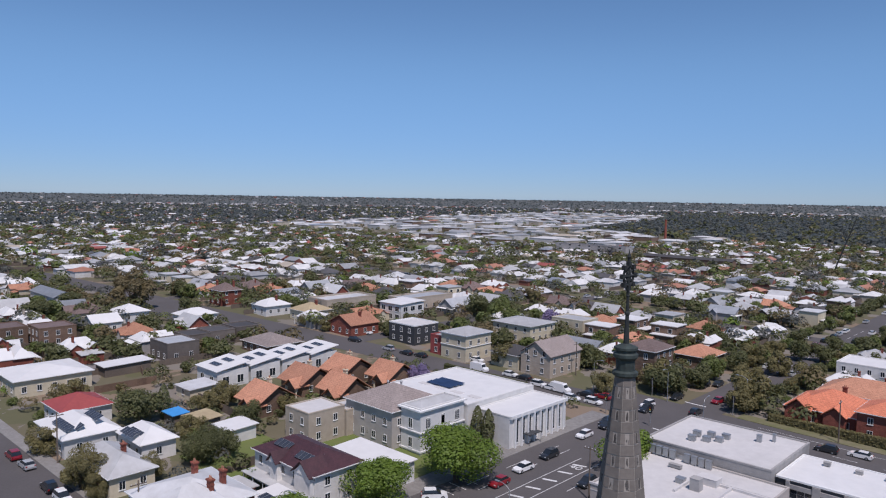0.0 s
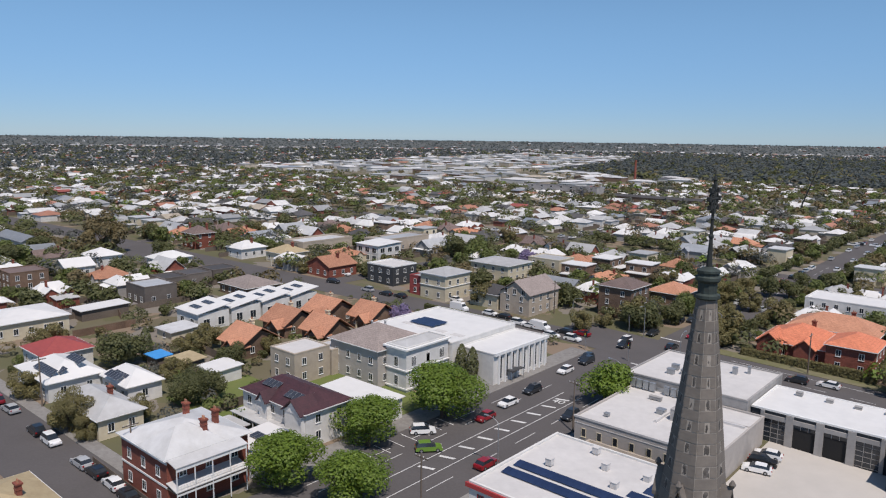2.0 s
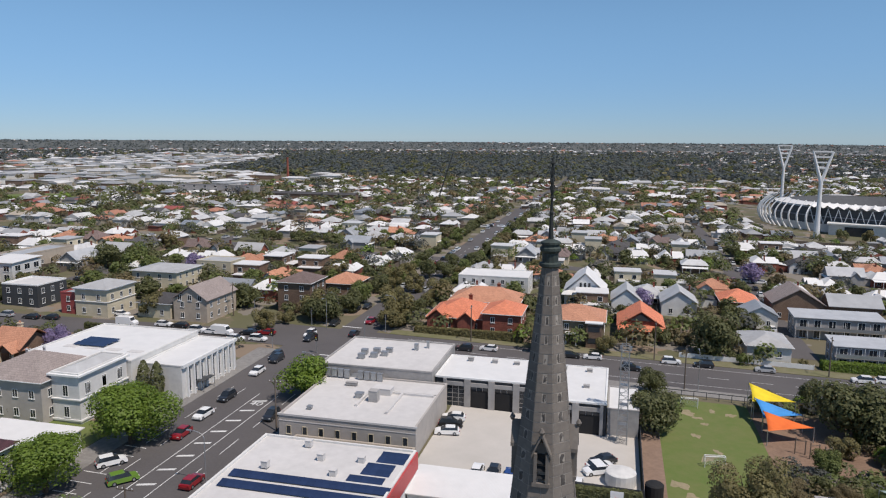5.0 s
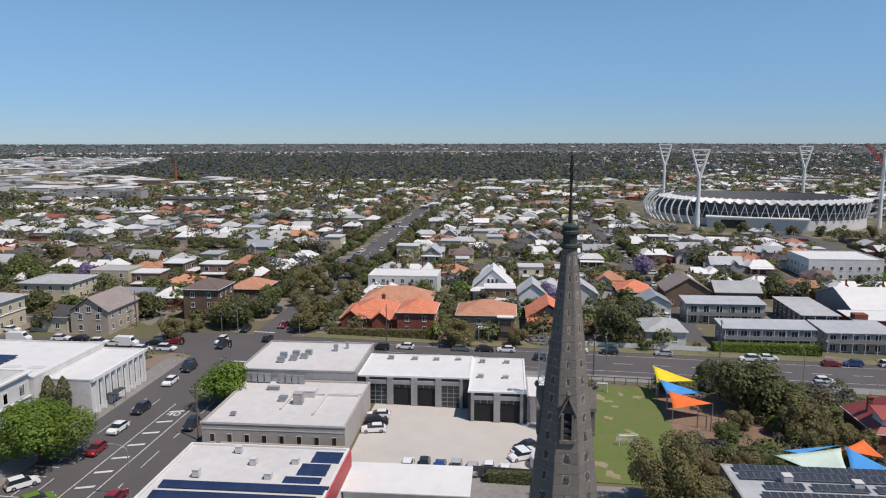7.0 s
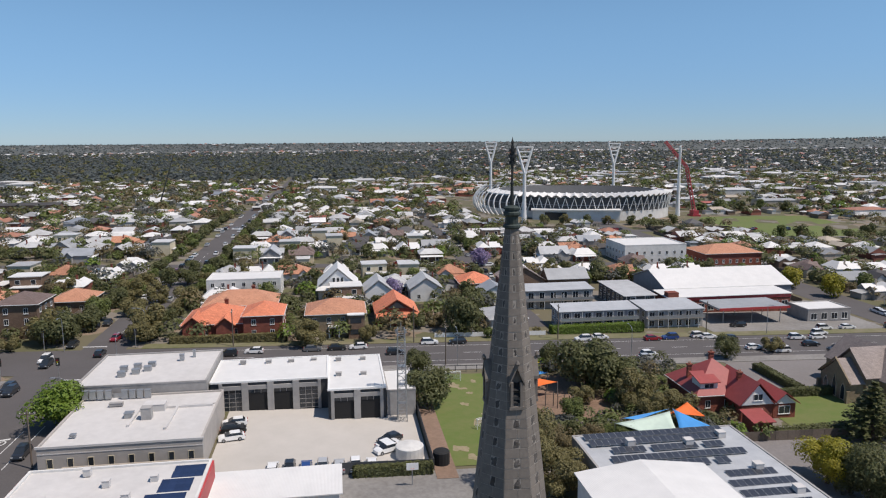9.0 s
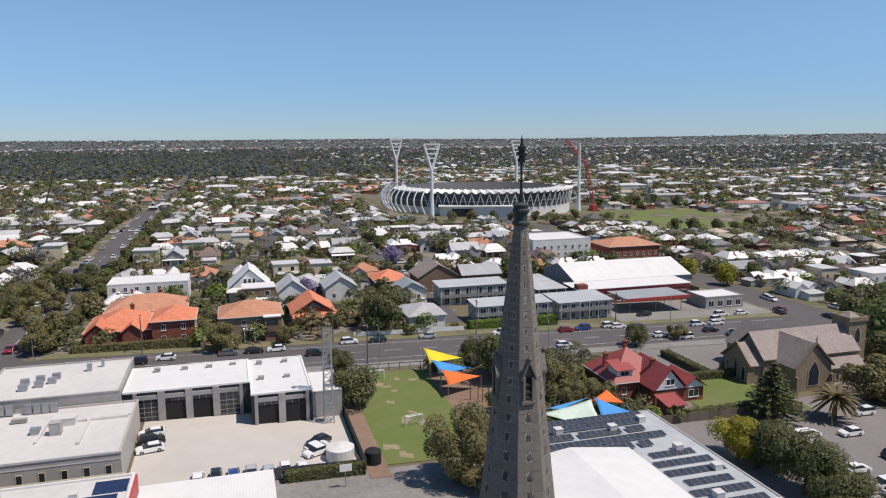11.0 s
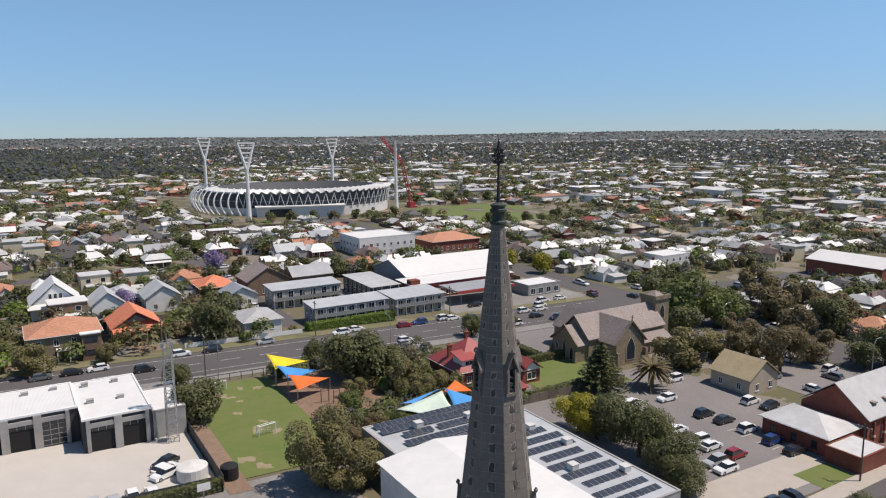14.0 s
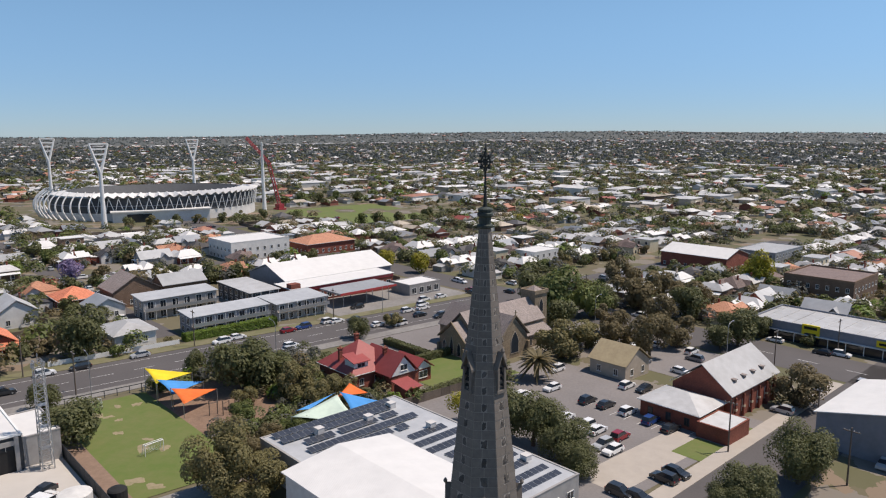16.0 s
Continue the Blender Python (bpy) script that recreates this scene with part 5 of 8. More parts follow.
palm(78.4, 97.4)

# ---------------------------------------------------------------- cars
PAINTS = {"white": (0.78, 0.78, 0.77), "dark": (0.022, 0.024, 0.028), "black": (0.012, 0.012, 0.013), "silver": (0.42, 0.43, 0.44), "steel": (0.18, 0.19, 0.205), "grey": (0.13, 0.135, 0.14),
          "red": (0.26, 0.012, 0.018), "blue": (0.02, 0.055, 0.20), "green": (0.13, 0.24, 0.035), "van": (0.80, 0.80, 0.79)}
CAR_KIT = {}
MAT["headlight"] = material("headlight_glass", (0.6, 0.6, 0.58), rough=0.2)
MAT["tail_light"] = material("tail_light_red", (0.35, 0.01, 0.01), rough=0.3)


def extrude(profile, x0, x1, lean=0.0, base=None):
    """A profile in (y, z) drawn across x; points above base lean in."""
    base = base if base is not None else min(z for _, z in profile)
    top = max(z for _, z in profile)
    n = len(profile)
    vs = [(x + (1 if x == x0 else -1) * lean * (z - base) / max(1e-6, top - base), y, z) for x in (x0, x1) for y, z in profile]
    return G().add(vs, [(i, (i + 1) % n, n + (i + 1) % n, n + i) for i in range(n)] + [tuple(range(n))[::-1], tuple(range(n, 2 * n))])


def car_kit(colour, shape):
    key = colour, shape
    if key in CAR_KIT:
        return CAR_KIT[key]
    paint = "paint_" + colour
    if paint not in MAT:
        MAT[paint] = material("car_paint_" + colour, PAINTS[colour], tuple(c * 0.93 for c in PAINTS[colour]), rough=0.28, grain=2, coat=0.6)
    word = {"van": "white delivery van"}.get(colour, {"dark": "dark grey"}.get(colour, colour) + (" hatchback car" if shape == 0 else " wagon car"))
    root = thing("van" if colour == "van" else "car", word + " on the asphalt", "van" if colour == "van" else "car", pose(0, 0, -900))
    if colour == "van":
        L, hw = 2.7, 1.0
        low = [(-L, .35), (-L, 2.25), (-L + .15, 2.4), (1.2, 2.4), (1.45, 2.2), (1.75, 1.45), (2.5, 1.2), (2.68, .9), (2.68, .35)]
        part("body", extrude(low, -hw, hw, 0.12), paint, root)
        part("windscreen", extrude([(1.42, 2.12), (1.50, 2.16), (1.82, 1.45), (1.74, 1.41)], -.82, .82, .04), "glass", root)
        wy = (-1.7, 1.7)
    else:
        L, hw = 2.2, 0.89
        roof = 1.46 if shape == 0 else 1.66
        back = -1.75 if shape == 0 else -2.02
        part("body", extrude([(-L, .28), (-L - .04, .6), (-L + .08, .92), (-1.2, .98), (0.95, .97), (1.75, .88), (2.12, .72), (2.2, .5), (2.16, .28)], -hw, hw, 0.06), paint, root)
        part("cabin", extrude([(back - .1, .95), (back + .28, roof - .06), (0.2, roof - .04), (1.1, .95)], -hw + .07, hw - .07, 0.16), "glass", root)
        part("roof", extrude([(back + .3, roof - .07), (back + .42, roof), (0.05, roof + .01), (0.26, roof - .05)], -hw + .21, hw - .21, 0.03), paint, root)
        wy = (-1.32, 1.35)
    wheel = G().tube((-.11, 0, 0), (.11, 0, 0), .33, .33, 12).tube((-.118, 0, 0), (.118, 0, 0), .19, .19, 8, 1).mesh("wheel", ["black", "steel"])
    for y in wy:
        for s in (-1, 1):
            part("wheel", wheel, None, root, at=pose(s * (hw - .1), y, .33))
    f = 2.62 if colour == "van" else 2.12
    for s in (-1, 1):
        part("headlight", G().box(s * .66 - .16, s * .66 + .16, f - .06, f + .06, .62, .76), "headlight", root)
        part("tail_light", G().box(s * .70 - .12, s * .70 + .12, -L - .06, -L + .06, .70, .90), "tail_light", root)
    CAR_KIT[key] = [root, False]
    return CAR_KIT[key]


car_rnd = random.Random(21)
for colour, spots in CARS.items():
    for u, v, turn in spots:
        if turn == 90 and 149.6 < u < 156 and -50 < v < 96:
            continue
        flip = 180 if car_rnd.random() < 0.5 else 0
        if abs(turn) == 0 and v < -66 and v > -74:
            flip = 180
        put(car_kit(colour, 0 if colour == "van" or car_rnd.random() < 0.55 else 1), M(u, v, -turn + flip + car_rnd.uniform(-3, 3), 0.08))

# ---------------------------------------------------------------- road markings
def marking(parent_name, u0, u1, v0, v1, h=0.066):
    ob = sheet("road_marking", u0, u1, v0, v1, "paint", "worn white painted road marking", "marking", h, step=10)
    ob.parent = bpy.data.objects[parent_name]
    for key in ("kind", "category"):
        del ob[key]


for k in range(9):
    uu = 57.5 + 4.9 * k
    g = G().add([W(uu, -64.4, .075), W(uu + .6, -64.4, .075), W(uu + 1.5, -61.9, .075), W(uu + .9, -61.9, .075)], [(3, 2, 1, 0)])
    part("road_marking", g, "paint", bpy.data.objects["road_high_street"])
for v in (-65.1, -61.1):
    marking("road_high_street", 45, 101, v, v + .14, .075)
for v in (-58.4, -69.2, -71.9):
    for k in range(6):
        marking("road_high_street", 42 + 11 * k, 48 + 11 * k, v, v + .13, .075)
for k in range(10):
    marking("road_high_street", 48.5 + 3.1 * k, 48.65 + 3.1 * k, -74.6, -70.6, .075)
for v in range(-40, 140, 9):
    marking("road_cross", 140.4, 140.54, v, v + 4.5, .085)
for v0, v1 in ((-48, 146),):
    marking("road_cross", 146.6, 146.73, v0, v1, .085)
    marking("road_cross", 134.6, 134.73, v0, v1, .085)
marking("road_high_street", 127.6, 128.1, -64, -54.5, .075)
marking("road_high_street_far", 152, 152.5, -68, -62.5, .075)
for k in range(16):
    marking("road_high_street_far", 156 + 9 * k, 160 + 9 * k, -62.6, -62.45, .075)
for k in range(9):
    marking("road_east", 20 + 11 * k, 25 + 11 * k, 159.8, 160, .07)
for k in range(8):
    marking("car_park", 40.5 + 3 * k, 40.6 + 3 * k, 75.5, 80.2, .075)
    marking("car_park", 40.5 + 3 * k, 40.6 + 3 * k, 92, 96.8, .075)


# ---------------------------------------------------------------- extras on the buildings
def named(prefix, nth=0):
    return [o for o in bpy.data.objects if o.parent is None and o.name.split(".")[0] == prefix][nth]


def fins():
    """Tall slot windows between white fins on the street wall of the hall."""
    ob = named("exhibition_hall", 0)
    x = 4.4
    for k in range(9):
        y = -8.4 + 2.1 * k
        part("fin", G().box(x, x + .55, y - .2, y + .2, 0, 6.55), "trim", ob)
        if k < 8:
            window(ob, "e", y + 1.05, x, .8, .8, 4.9, "trim")
    part("fascia", G().box(x, x + .5, -9.9, 9.9, 6.1, 6.75), "trim", ob)
    big = named("exhibition_hall", 1)
    for k in range(4):
        part("skylight", G().box(-8 + 5 * k, -5 + 5 * k, -6, -4.5, 7.02, 7.12), "membrane", big)


def cornice(ob, x, y, z, mat="trim", d=.35, h=.3):
    part("cornice", G().box(-x - d, x + d, -y - d, -y, z, z + h).box(-x - d, x + d, y, y + d, z, z + h).box(-x - d, -x, -y, y, z, z + h).box(x, x + d, -y, y, z, z + h), mat, ob)


fins()
ob = named("stucco_mansion")
cornice(ob, 2.8, 6.2, 8.5, d=.5, h=.32)
cornice(ob, 2.8, 6.2, 4.2, d=.25, h=.22)
cornice(ob, 2.8, 6.2, .4, d=.18, h=.3)
part("hip_roof", G().hip(-2.4, 2.4, -5.8, 5.8, 8.7, .9), "pale_roof", ob)
for y in (-4.2, 0, 4.2):
    window(ob, "e", y, 2.8, 4.9, 1.3, 2.1)
ob = named("mansion_wing")
for x, y in ((-3, 1), (-1, 3), (1, 1)):
    part("vent", G().lathe([(.22, 9.2), (.22, 10.2), (.34, 10.25), (.1, 10.5)], 8, x=x, y=y), "steel", ob)

ob = villa
for z, mat in ((3.6, "pale_roof"), (7.0, "pale_roof")):
    part("verandah_roof", G().add([(6.5, -6.4, z + .5), (9.2, -6.4, z), (9.2, 4.5, z), (6.5, 4.5, z + .5), (6.5, -6.4, z + .62), (9.2, -6.4, z + .12), (9.2, 4.5, z + .12), (6.5, 4.5, z + .62)],
                                  [(3, 2, 1, 0), (4, 5, 6, 7), (0, 1, 5, 4), (1, 2, 6, 5), (2, 3, 7, 6)]), mat, ob)
    for y in (-6.2, -3.6, -1, 1.7, 4.3):
        part("verandah_post", G().box(9.0, 9.12, y - .06, y + .06, z - 3.5, z + .02), "trim", ob)
        if y < 4:
            part("lace", G().box(9.03, 9.09, y, y + 2.6, z - .55, z - .1), "trim", ob)
part("balcony", G().box(6.5, 9.1, -6.3, 4.4, 3.35, 3.5), "timber", ob)
part("balustrade", G().box(9.02, 9.08, -6.2, 4.3, 4.3, 4.4).box(9.02, 9.08, -6.2, 4.3, 3.6, 3.66), "trim", ob)
for k in range(24):
    part("baluster", G().box(9.03, 9.07, -6.1 + .44 * k, -6.04 + .44 * k, 3.66, 4.3), "trim", ob)
part("cross_roof", G().hip(-.6, 7.0, -6.75, 2.6, 7.44, 2.7), "pale_roof", ob)
for z in (3.3, 6.7):
    part("string_course", G().box(-6.58, 6.58, -6.33, -6.2, z, z + .28), "trim", ob)
part("side_wing", G().box(-6.4, -2.5, 6.25, 12, -2, 4.2), "brick", ob)
part("side_roof", G().hip(-6.8, -2.1, 6.0, 12.4, 4.2, 1.6), "pale_roof", ob)

ob = purple
part("dormer", G().wedge(-2.6, -.4, -6.0, -4.6, 5.6, 1.5, "y").box(-2.6, -.4, -5.7, -4.6, 0, 5.6), "white_wall", ob)
part("dormer_roof", G().gable(-2.9, -.1, -6.3, -2.5, 5.55, 1.75, "y"), "maroon_roof", ob)
part("front_gable", G().wedge(4.2, 8.6, -5.6, -4.6, 5.6, 2.0, "y").box(4.2, 8.6, -5.5, -4.6, 0, 5.6), "white_wall", ob)
part("front_gable_roof", G().gable(3.8, 9.0, -6.0, -1.5, 5.6, 2.2, "y"), "maroon_roof", ob)
part("side_verandah", G().box(-8.6, 8.6, -7.6, -4.8, 2.5, 2.62), "pale_roof", ob)
for x in range(-8, 9, 3):
    part("verandah_post", G().box(x - .06, x + .06, -7.5, -7.38, -.6, 2.5), "trim", ob)

# ---- depot: roller doors between piers, rooftop plant
def roller(ob, x, y, w, h, open_door=False):
    # an open door is a black slab in place of the shaded interior
    d = part("roller_door", G().box(x - w / 2, x + w / 2, y - .06, y + .1, 0, h), "black" if open_door else "glass", ob)
    part("door_head", G().box(x - w / 2, x + w / 2, y - .12, y - .02, h - .7, h - .05), "glass", ob)
    for kk in range(4):
        part("door_mullion", G().box(x - w / 2 + (w - .08) * kk / 3, x - w / 2 + (w - .08) * kk / 3 + .08, y - .15, y - .1, h - .75 if open_door else 0, h), "grey_wall", ob)
    if not open_door:
        for k in range(5):
            part("rail", G().box(x - w / 2, x + w / 2, y - .09, y - .05, h * k / 5 + .1, h * k / 5 + .18), "grey_wall", d)
    part("lintel", G().box(x - w / 2 - .1, x + w / 2 + .1, y - .35, y, h, h + .75), "grey_wall", ob)
    for s in (-1, 1):
        part("pier", G().box(x + s * (w / 2 + .25) - .3, x + s * (w / 2 + .25) + .3, y - .45, y, -.5, 5.6), "grey_wall", ob)


for k, op in enumerate((False, True, True, False)):
    roller(bays, -7.2 + 4.7 * k + .3, -6.9, 3.6, 4.3, op)
for k in range(2):
    roller(bays2, -2.4 + 4.8 * k, -10.1, 3.7, 4.3, True)
part("fascia", G().box(-10.9, 10.9, -7.15, -6.8, 5.66, 5.98), "trim", bays)
part("fascia", G().box(-5.4, 5.4, -10.45, -10.0, 5.66, 5.98), "trim", bays2)
for i, (u, v) in enumerate(((118, -26), (118, -21), (118, -16.5), (118.5, -12), (118.5, -7), (118.5, -2), (109, -7), (109, -2.2))):
    box_on("roof_vent", "small grey vent box on the white shed roof", "vent", u, v, 5.82, 1.1, .8, .55, "grey_wall", "shed roof vents")
for i, (u, v, w, d, z) in enumerate(((110.5, -47.2, 1.3, 1, .9), (111.9, -45, 1.3, 1, .9), (113.4, -43.2, 1.3, 1, .9), (113.6, -47.6, 1.3, 1, .9), (115, -45.4, 1.3, 1, .9), (116, -43, 1.3, 1, .9), (119, -38, .8, .8, 1.4), (121, -36, .5, .5, 1.6))):
    box_on("air_conditioner", "pale air-conditioning unit on the depot roof", "air conditioner", u, v, 6.34, w, d, z, "steel", "depot roof units")
for u, v, w, d, z, m in ((94.5, -41.7, 1.4, 1.2, .8, "steel"), (93.5, -38.6, 1.6, 1.5, 2.0, "grey_wall"), (100, -45.3, 2.2, .8, .5, "grey_wall"), (97.5, -38.2, 3.4, 2.2, 1.2, "membrane"), (87, -48, .8, .8, .4, "steel"), (99, -33, 9, .5, .25, "membrane")):
    box_on("roof_plant", "pale boxed plant on the depot office roof", "roof plant", u, v, 4.54, w, d, z, m, "office roof plant")
ob = named("depot_hall")
for k in range(9):
    part("louvre_blade", G().box(-11.7 - .05, -11.55, -10.2 + 1.1 * k, -10.0 + 1.1 * k, 1, 6.4), "trim", ob)
part("plant_screen", G().box(-11, -.5, -10.6, -10.4, 2.2, 5.2), "steel", ob)
for k in range(8):
    box_on("air_conditioner", "grey air-conditioning unit beside the depot hall", "air conditioner", 103.6, -51.5 + 1.3 * k + (1.5 if k > 3 else 0), 4.54, 1.0, .6, 1.5, "steel", "plant by the hall")
ob = named("depot_office")
part("coping", G().box(-12.2, 12.2, -10.96, -10.7, 4.55, 4.9), "membrane", ob)
part("render_band", G().box(-12.05, 12.05, -10.90, -10.8, 3.6, 3.75), "membrane", ob)
for x0, x1, y0, y1 in ((-1, 11.2, 3.4, 3.8), (-1, -.6, -4, 3.4), (5.2, 5.6, -6, 3.4)):
    part("roof_duct", G().box(x0, x1, y0, y1, 4.54, 4.95), "membrane", ob)
house("side_annex", "low rendered annex between office and depot", "annex", 71.6, 79.4, -47, -27, 2.9, "tan_wall", "membrane", "flat", .5, sides="")

# ---- solar arrays
PANEL = G().box(-.5, .5, -.82, .82, 0, .04).box(-.47, .47, -.79, .79, .04, .045, 1)
PANEL_MESH = {k: PANEL.mesh("solar_panel", ["steel" if k == "panel" else "panel_blue", k]) for k in ("panel", "panel_blue")}


def solar(label, u, v, h, rows, cols, mat="panel", tilt=6, turn=0.0, du=1.72, dv=1.04, skip=()):
    """Rows of panels: rows along u, cols along v."""
    root = thing("solar_array", label, "solar panels", M(u, v, turn, h), "rooftop solar arrays")
    for r in range(rows):
        for c in range(cols):
            if (r, c) in skip:
                continue
            part("solar_panel", PANEL_MESH[mat], None, root, at=pose((c - (cols - 1) / 2) * dv, (r - (rows - 1) / 2) * du, .12 + (0.82 * math.sin(radians(tilt)) + (r if du < 1.7 else 0) * 0), tilt))


solar("long blue solar array on the office roof", 58.6, -35.5, 6.7, 1, 22, "panel_blue", 8, dv=1.006)
solar("long blue solar array on the office roof", 55.8, -36.0, 6.7, 1, 21, "panel_blue", 8, dv=1.006)
solar("short stepped blue solar array on the office roof", 68.4, -27.0, 6.7, 2, 4, "panel_blue", 4, dv=1.006)
solar("short stepped blue solar array on the office roof", 64.5, -27.9, 6.7, 2, 4, "panel_blue", 4, dv=1.006)
solar("short stepped blue solar array on the office roof", 61.4, -28.6, 6.7, 1, 5, "panel_blue", 4, dv=1.006)
for u, c, v in ((75.4, 22, 42), (73.0, 20, 41), (70.2, 17, 42), (67.4, 20, 42.4), (64.8, 16, 40.5)):
    solar("row of solar panels on the gymnasium roof", u, v, 6.1, 1, c, "panel", 7, skip={(0, 5), (0, 13)} if c < 19 else ())
for k, u in enumerate((61.0, 58.2, 55.4, 52.4, 49.6, 46.6, 43.6, 40.6, 38.2)):
    solar("row of solar panels beside the white vault", u, 49.9, 6.1, 1, 9 if k % 3 else 7, "panel", 7)
for u, v in ((71.5, 36.5), (70.8, 45.5), (73, 52), (62, 51.5), (55, 53), (48, 48), (44, 54)):
    box_on("roof_cowl", "pale square vent cowl on the gymnasium roof", "vent", u, v, 6.05, 1.2, 1.2, 1.1, "membrane", "gymnasium cowls")
for u, v in ((61.3, -42.9), (65.5, -36.6), (61.6, -33.2), (66.3, -30.9), (69, -40)):
    box_on("roof_vent", "small pale vent box on the office roof", "vent", u, v, 6.65, .9, .9, .9, "membrane", "office roof vents")
for u, v, r, c, h in ((30.4, -134, 2, 8, 4.5), (34.9, -133.5, 1, 6, 5.4), (39.1, -123, 3, 5, 4.2), (52.2, -93, 2, 4, 7.0), (51.6, -86, 2, 4, 6.9)):
    solar("solar panels on a house roof", u, v, h, r, c, "panel", 24, du=1.7)
for k in range(4):
    for s in (-1.8, 1.6):
        solar("solar panels on a terrace roof", 75 + 9.4 * k + s, -156.5, 4.70 + .156 * (s + 1.8), 1, 4, "panel", 9)
solar("solar panels on the hall roof", 100, -101, 7.15, 3, 7, "panel_blue", 6, du=1.8)

# ---- lattice mast, goals, tanks, fences
def lattice(name, label, cat, u, v, h, w, mat="steel", bays_n=14):
    root = thing(name, label, cat, M(u, v))
    c = [(-w, -w), (w, -w), (w, w), (-w, w)]
    for x, y in c:
        part("leg", G().tube((x, y, -.2), (x * .75, y * .75, h), .085, .07, 5), mat, root)
    br = G()
    for k in range(bays_n):
        z0, z1 = h * k / bays_n, h * (k + 1) / bays_n
        for i in range(4):
            (x0, y0), (x1, y1) = c[i], c[(i + 1) % 4]
            s0, s1 = 1 - .25 * z0 / h, 1 - .25 * z1 / h
            br.tube((x0 * s0, y0 * s0, z0), (x1 * s1, y1 * s1, z1), .045, n=4)
            br.tube((x0 * s1, y0 * s1, z1), (x1 * s1, y1 * s1, z1), .045, n=4)
    part("bracing", br, mat, root)
    return root


mast = lattice("lattice_mast", "galvanised steel lattice radio mast", "mast", 99.5, 4.4, 17.6, .85)
part("antenna", G().tube((0, 0, 17), (0, 0, 18.8), .06).tube((-.9, 0, 16.6), (.9, 0, 16.6), .04).box(-1, -.6, -.2, .2, 16.6, 17.3).box(.6, 1, -.2, .2, 16.6, 17.3), "steel", mast)
for y in (3.5, 7, 10.5):
    part("platform", G().box(-.7, .7, -.7, .7, y, y + .06), "steel", mast)

for u, v, t in ((120.2, 17.3, 0), (94.1, 19.0, 8)):
    root = thing("goal", "white tubular football goal on the lawn", "goal", M(u, v, t), "football goals")
    part("frame", G().tube((-1.6, 0, 0), (-1.6, 0, 2), .06).tube((1.6, 0, 0), (1.6, 0, 2), .06).tube((-1.6, 0, 2), (1.6, 0, 2), .08).tube((-1.6, 1.2, 0), (-1.6, .6, 2), .05).tube((1.6, 1.2, 0), (1.6, .6, 2), .05).tube((-1.6, 1.2, .05), (1.6, 1.2, .05), .05).tube((-1.6, .6, 2), (1.6, .6, 2), .05).tube((-1.6, 0, 2), (-1.6, .6, 2), .05).tube((1.6, 0, 2), (1.6, .6, 2), .05), "trim", root)
    net = G()
    for k in range(17):
        x = -1.6 + .2 * k
        net.tube((x, .6, 2), (x, 1.2, .05), .012, n=3)
    for k in range(10):
        net.tube((-1.6, .6 + .06 * k, 2 - .2 * k), (1.6, .6 + .06 * k, 2 - .2 * k), .012, n=3)
    part("net", net, "trim", root)
root = thing("water_tank", "round pale concrete water tank beside the yard", "tank", M(84.2, 4.2))
part("shell", G().lathe([(2.3, -.3), (2.3, 2.0), (2.1, 2.1), (.2, 2.5)], 20), "white_wall", root)
root = thing("water_tank", "black plastic water tank by the fence", "tank", M(81.3, 9.0))
part("shell", G().lathe([(1.35, -.3), (1.35, 2.1), (1.1, 2.3), (.2, 2.5)], 16), "black", root)


def fence(name, label, u0, v0, u1, v1, h, mat, post=2.4, slat=True):
    """A fence along a line, of posts and panels."""
    a, b = Vector((v0, u0)), Vector((v1, u1))
    n = max(1, round((b - a).length / post))
    root = thing(name, label, "fence", M(u0, v0))
    inv = root.matrix_basis.inverted()
    for k in range(n + 1):
        q = a.lerp(b, k / n)
        p = inv @ W(q.y, q.x)
        part("post", G().box(p.x - .06, p.x + .06, p.y - .06, p.y + .06, p.z - .3, p.z + h + .05), mat, root)
        if k < n:
            q2 = a.lerp(b, (k + 1) / n)
            r = inv @ W(q2.y, q2.x)
            d = (r - p)
            nrm = Vector((-d.y, d.x, 0)).normalized() * .03
            g = G()
            lo = .05 if slat else h - .15
            g.add([p + nrm + Vector((0, 0, lo)), r + nrm + Vector((0, 0, lo)), r - nrm + Vector((0, 0, lo)), p - nrm + Vector((0, 0, lo)), p + nrm + Vector((0, 0, h)), r + nrm + Vector((0, 0, h)), r - nrm + Vector((0, 0, h)), p - nrm + Vector((0, 0, h))],
                  [(0, 1, 2, 3), (7, 6, 5, 4), (4, 5, 1, 0), (5, 6, 2, 1), (6, 7, 3, 2), (7, 4, 0, 3)])
            part("panel", g, mat, root)


fence("yard_fence", "dark sheet fence beside the depot yard", 79, 7.5, 113, 7.5, 2.0, "dark_wall")
fence("yard_fence", "dark sheet fence at the end of the yard", 79, -7, 79, 7.4, 2.0, "dark_wall")
fence("school_fence", "dark wire school fence along the cross road", 126, 9, 126, 60, 1.6, "dark_wall", slat=False)
fence("garden_fence", "weathered timber fence beside the red-roofed house", 88, 60.5, 118, 60.5, 1.9, "timber")
fence("garden_fence", "timber fence between garden and car park", 84, 62, 84, 95, 1.8, "timber")
fence("garden_fence", "timber paling fence behind the bungalows", 63, -120, 63, -150, 1.8, "timber")
fence("garden_fence", "timber paling fence behind the cottages", 46, -104, 60, -104, 1.8, "timber")
fence("front_fence", "low white front fence along the verge", 154.5, 18, 154.5, 48, 1.2, "trim")
fence("front_fence", "timber front fence beside the villa", 23.6, -100, 23.6, -79, 1.2, "timber")


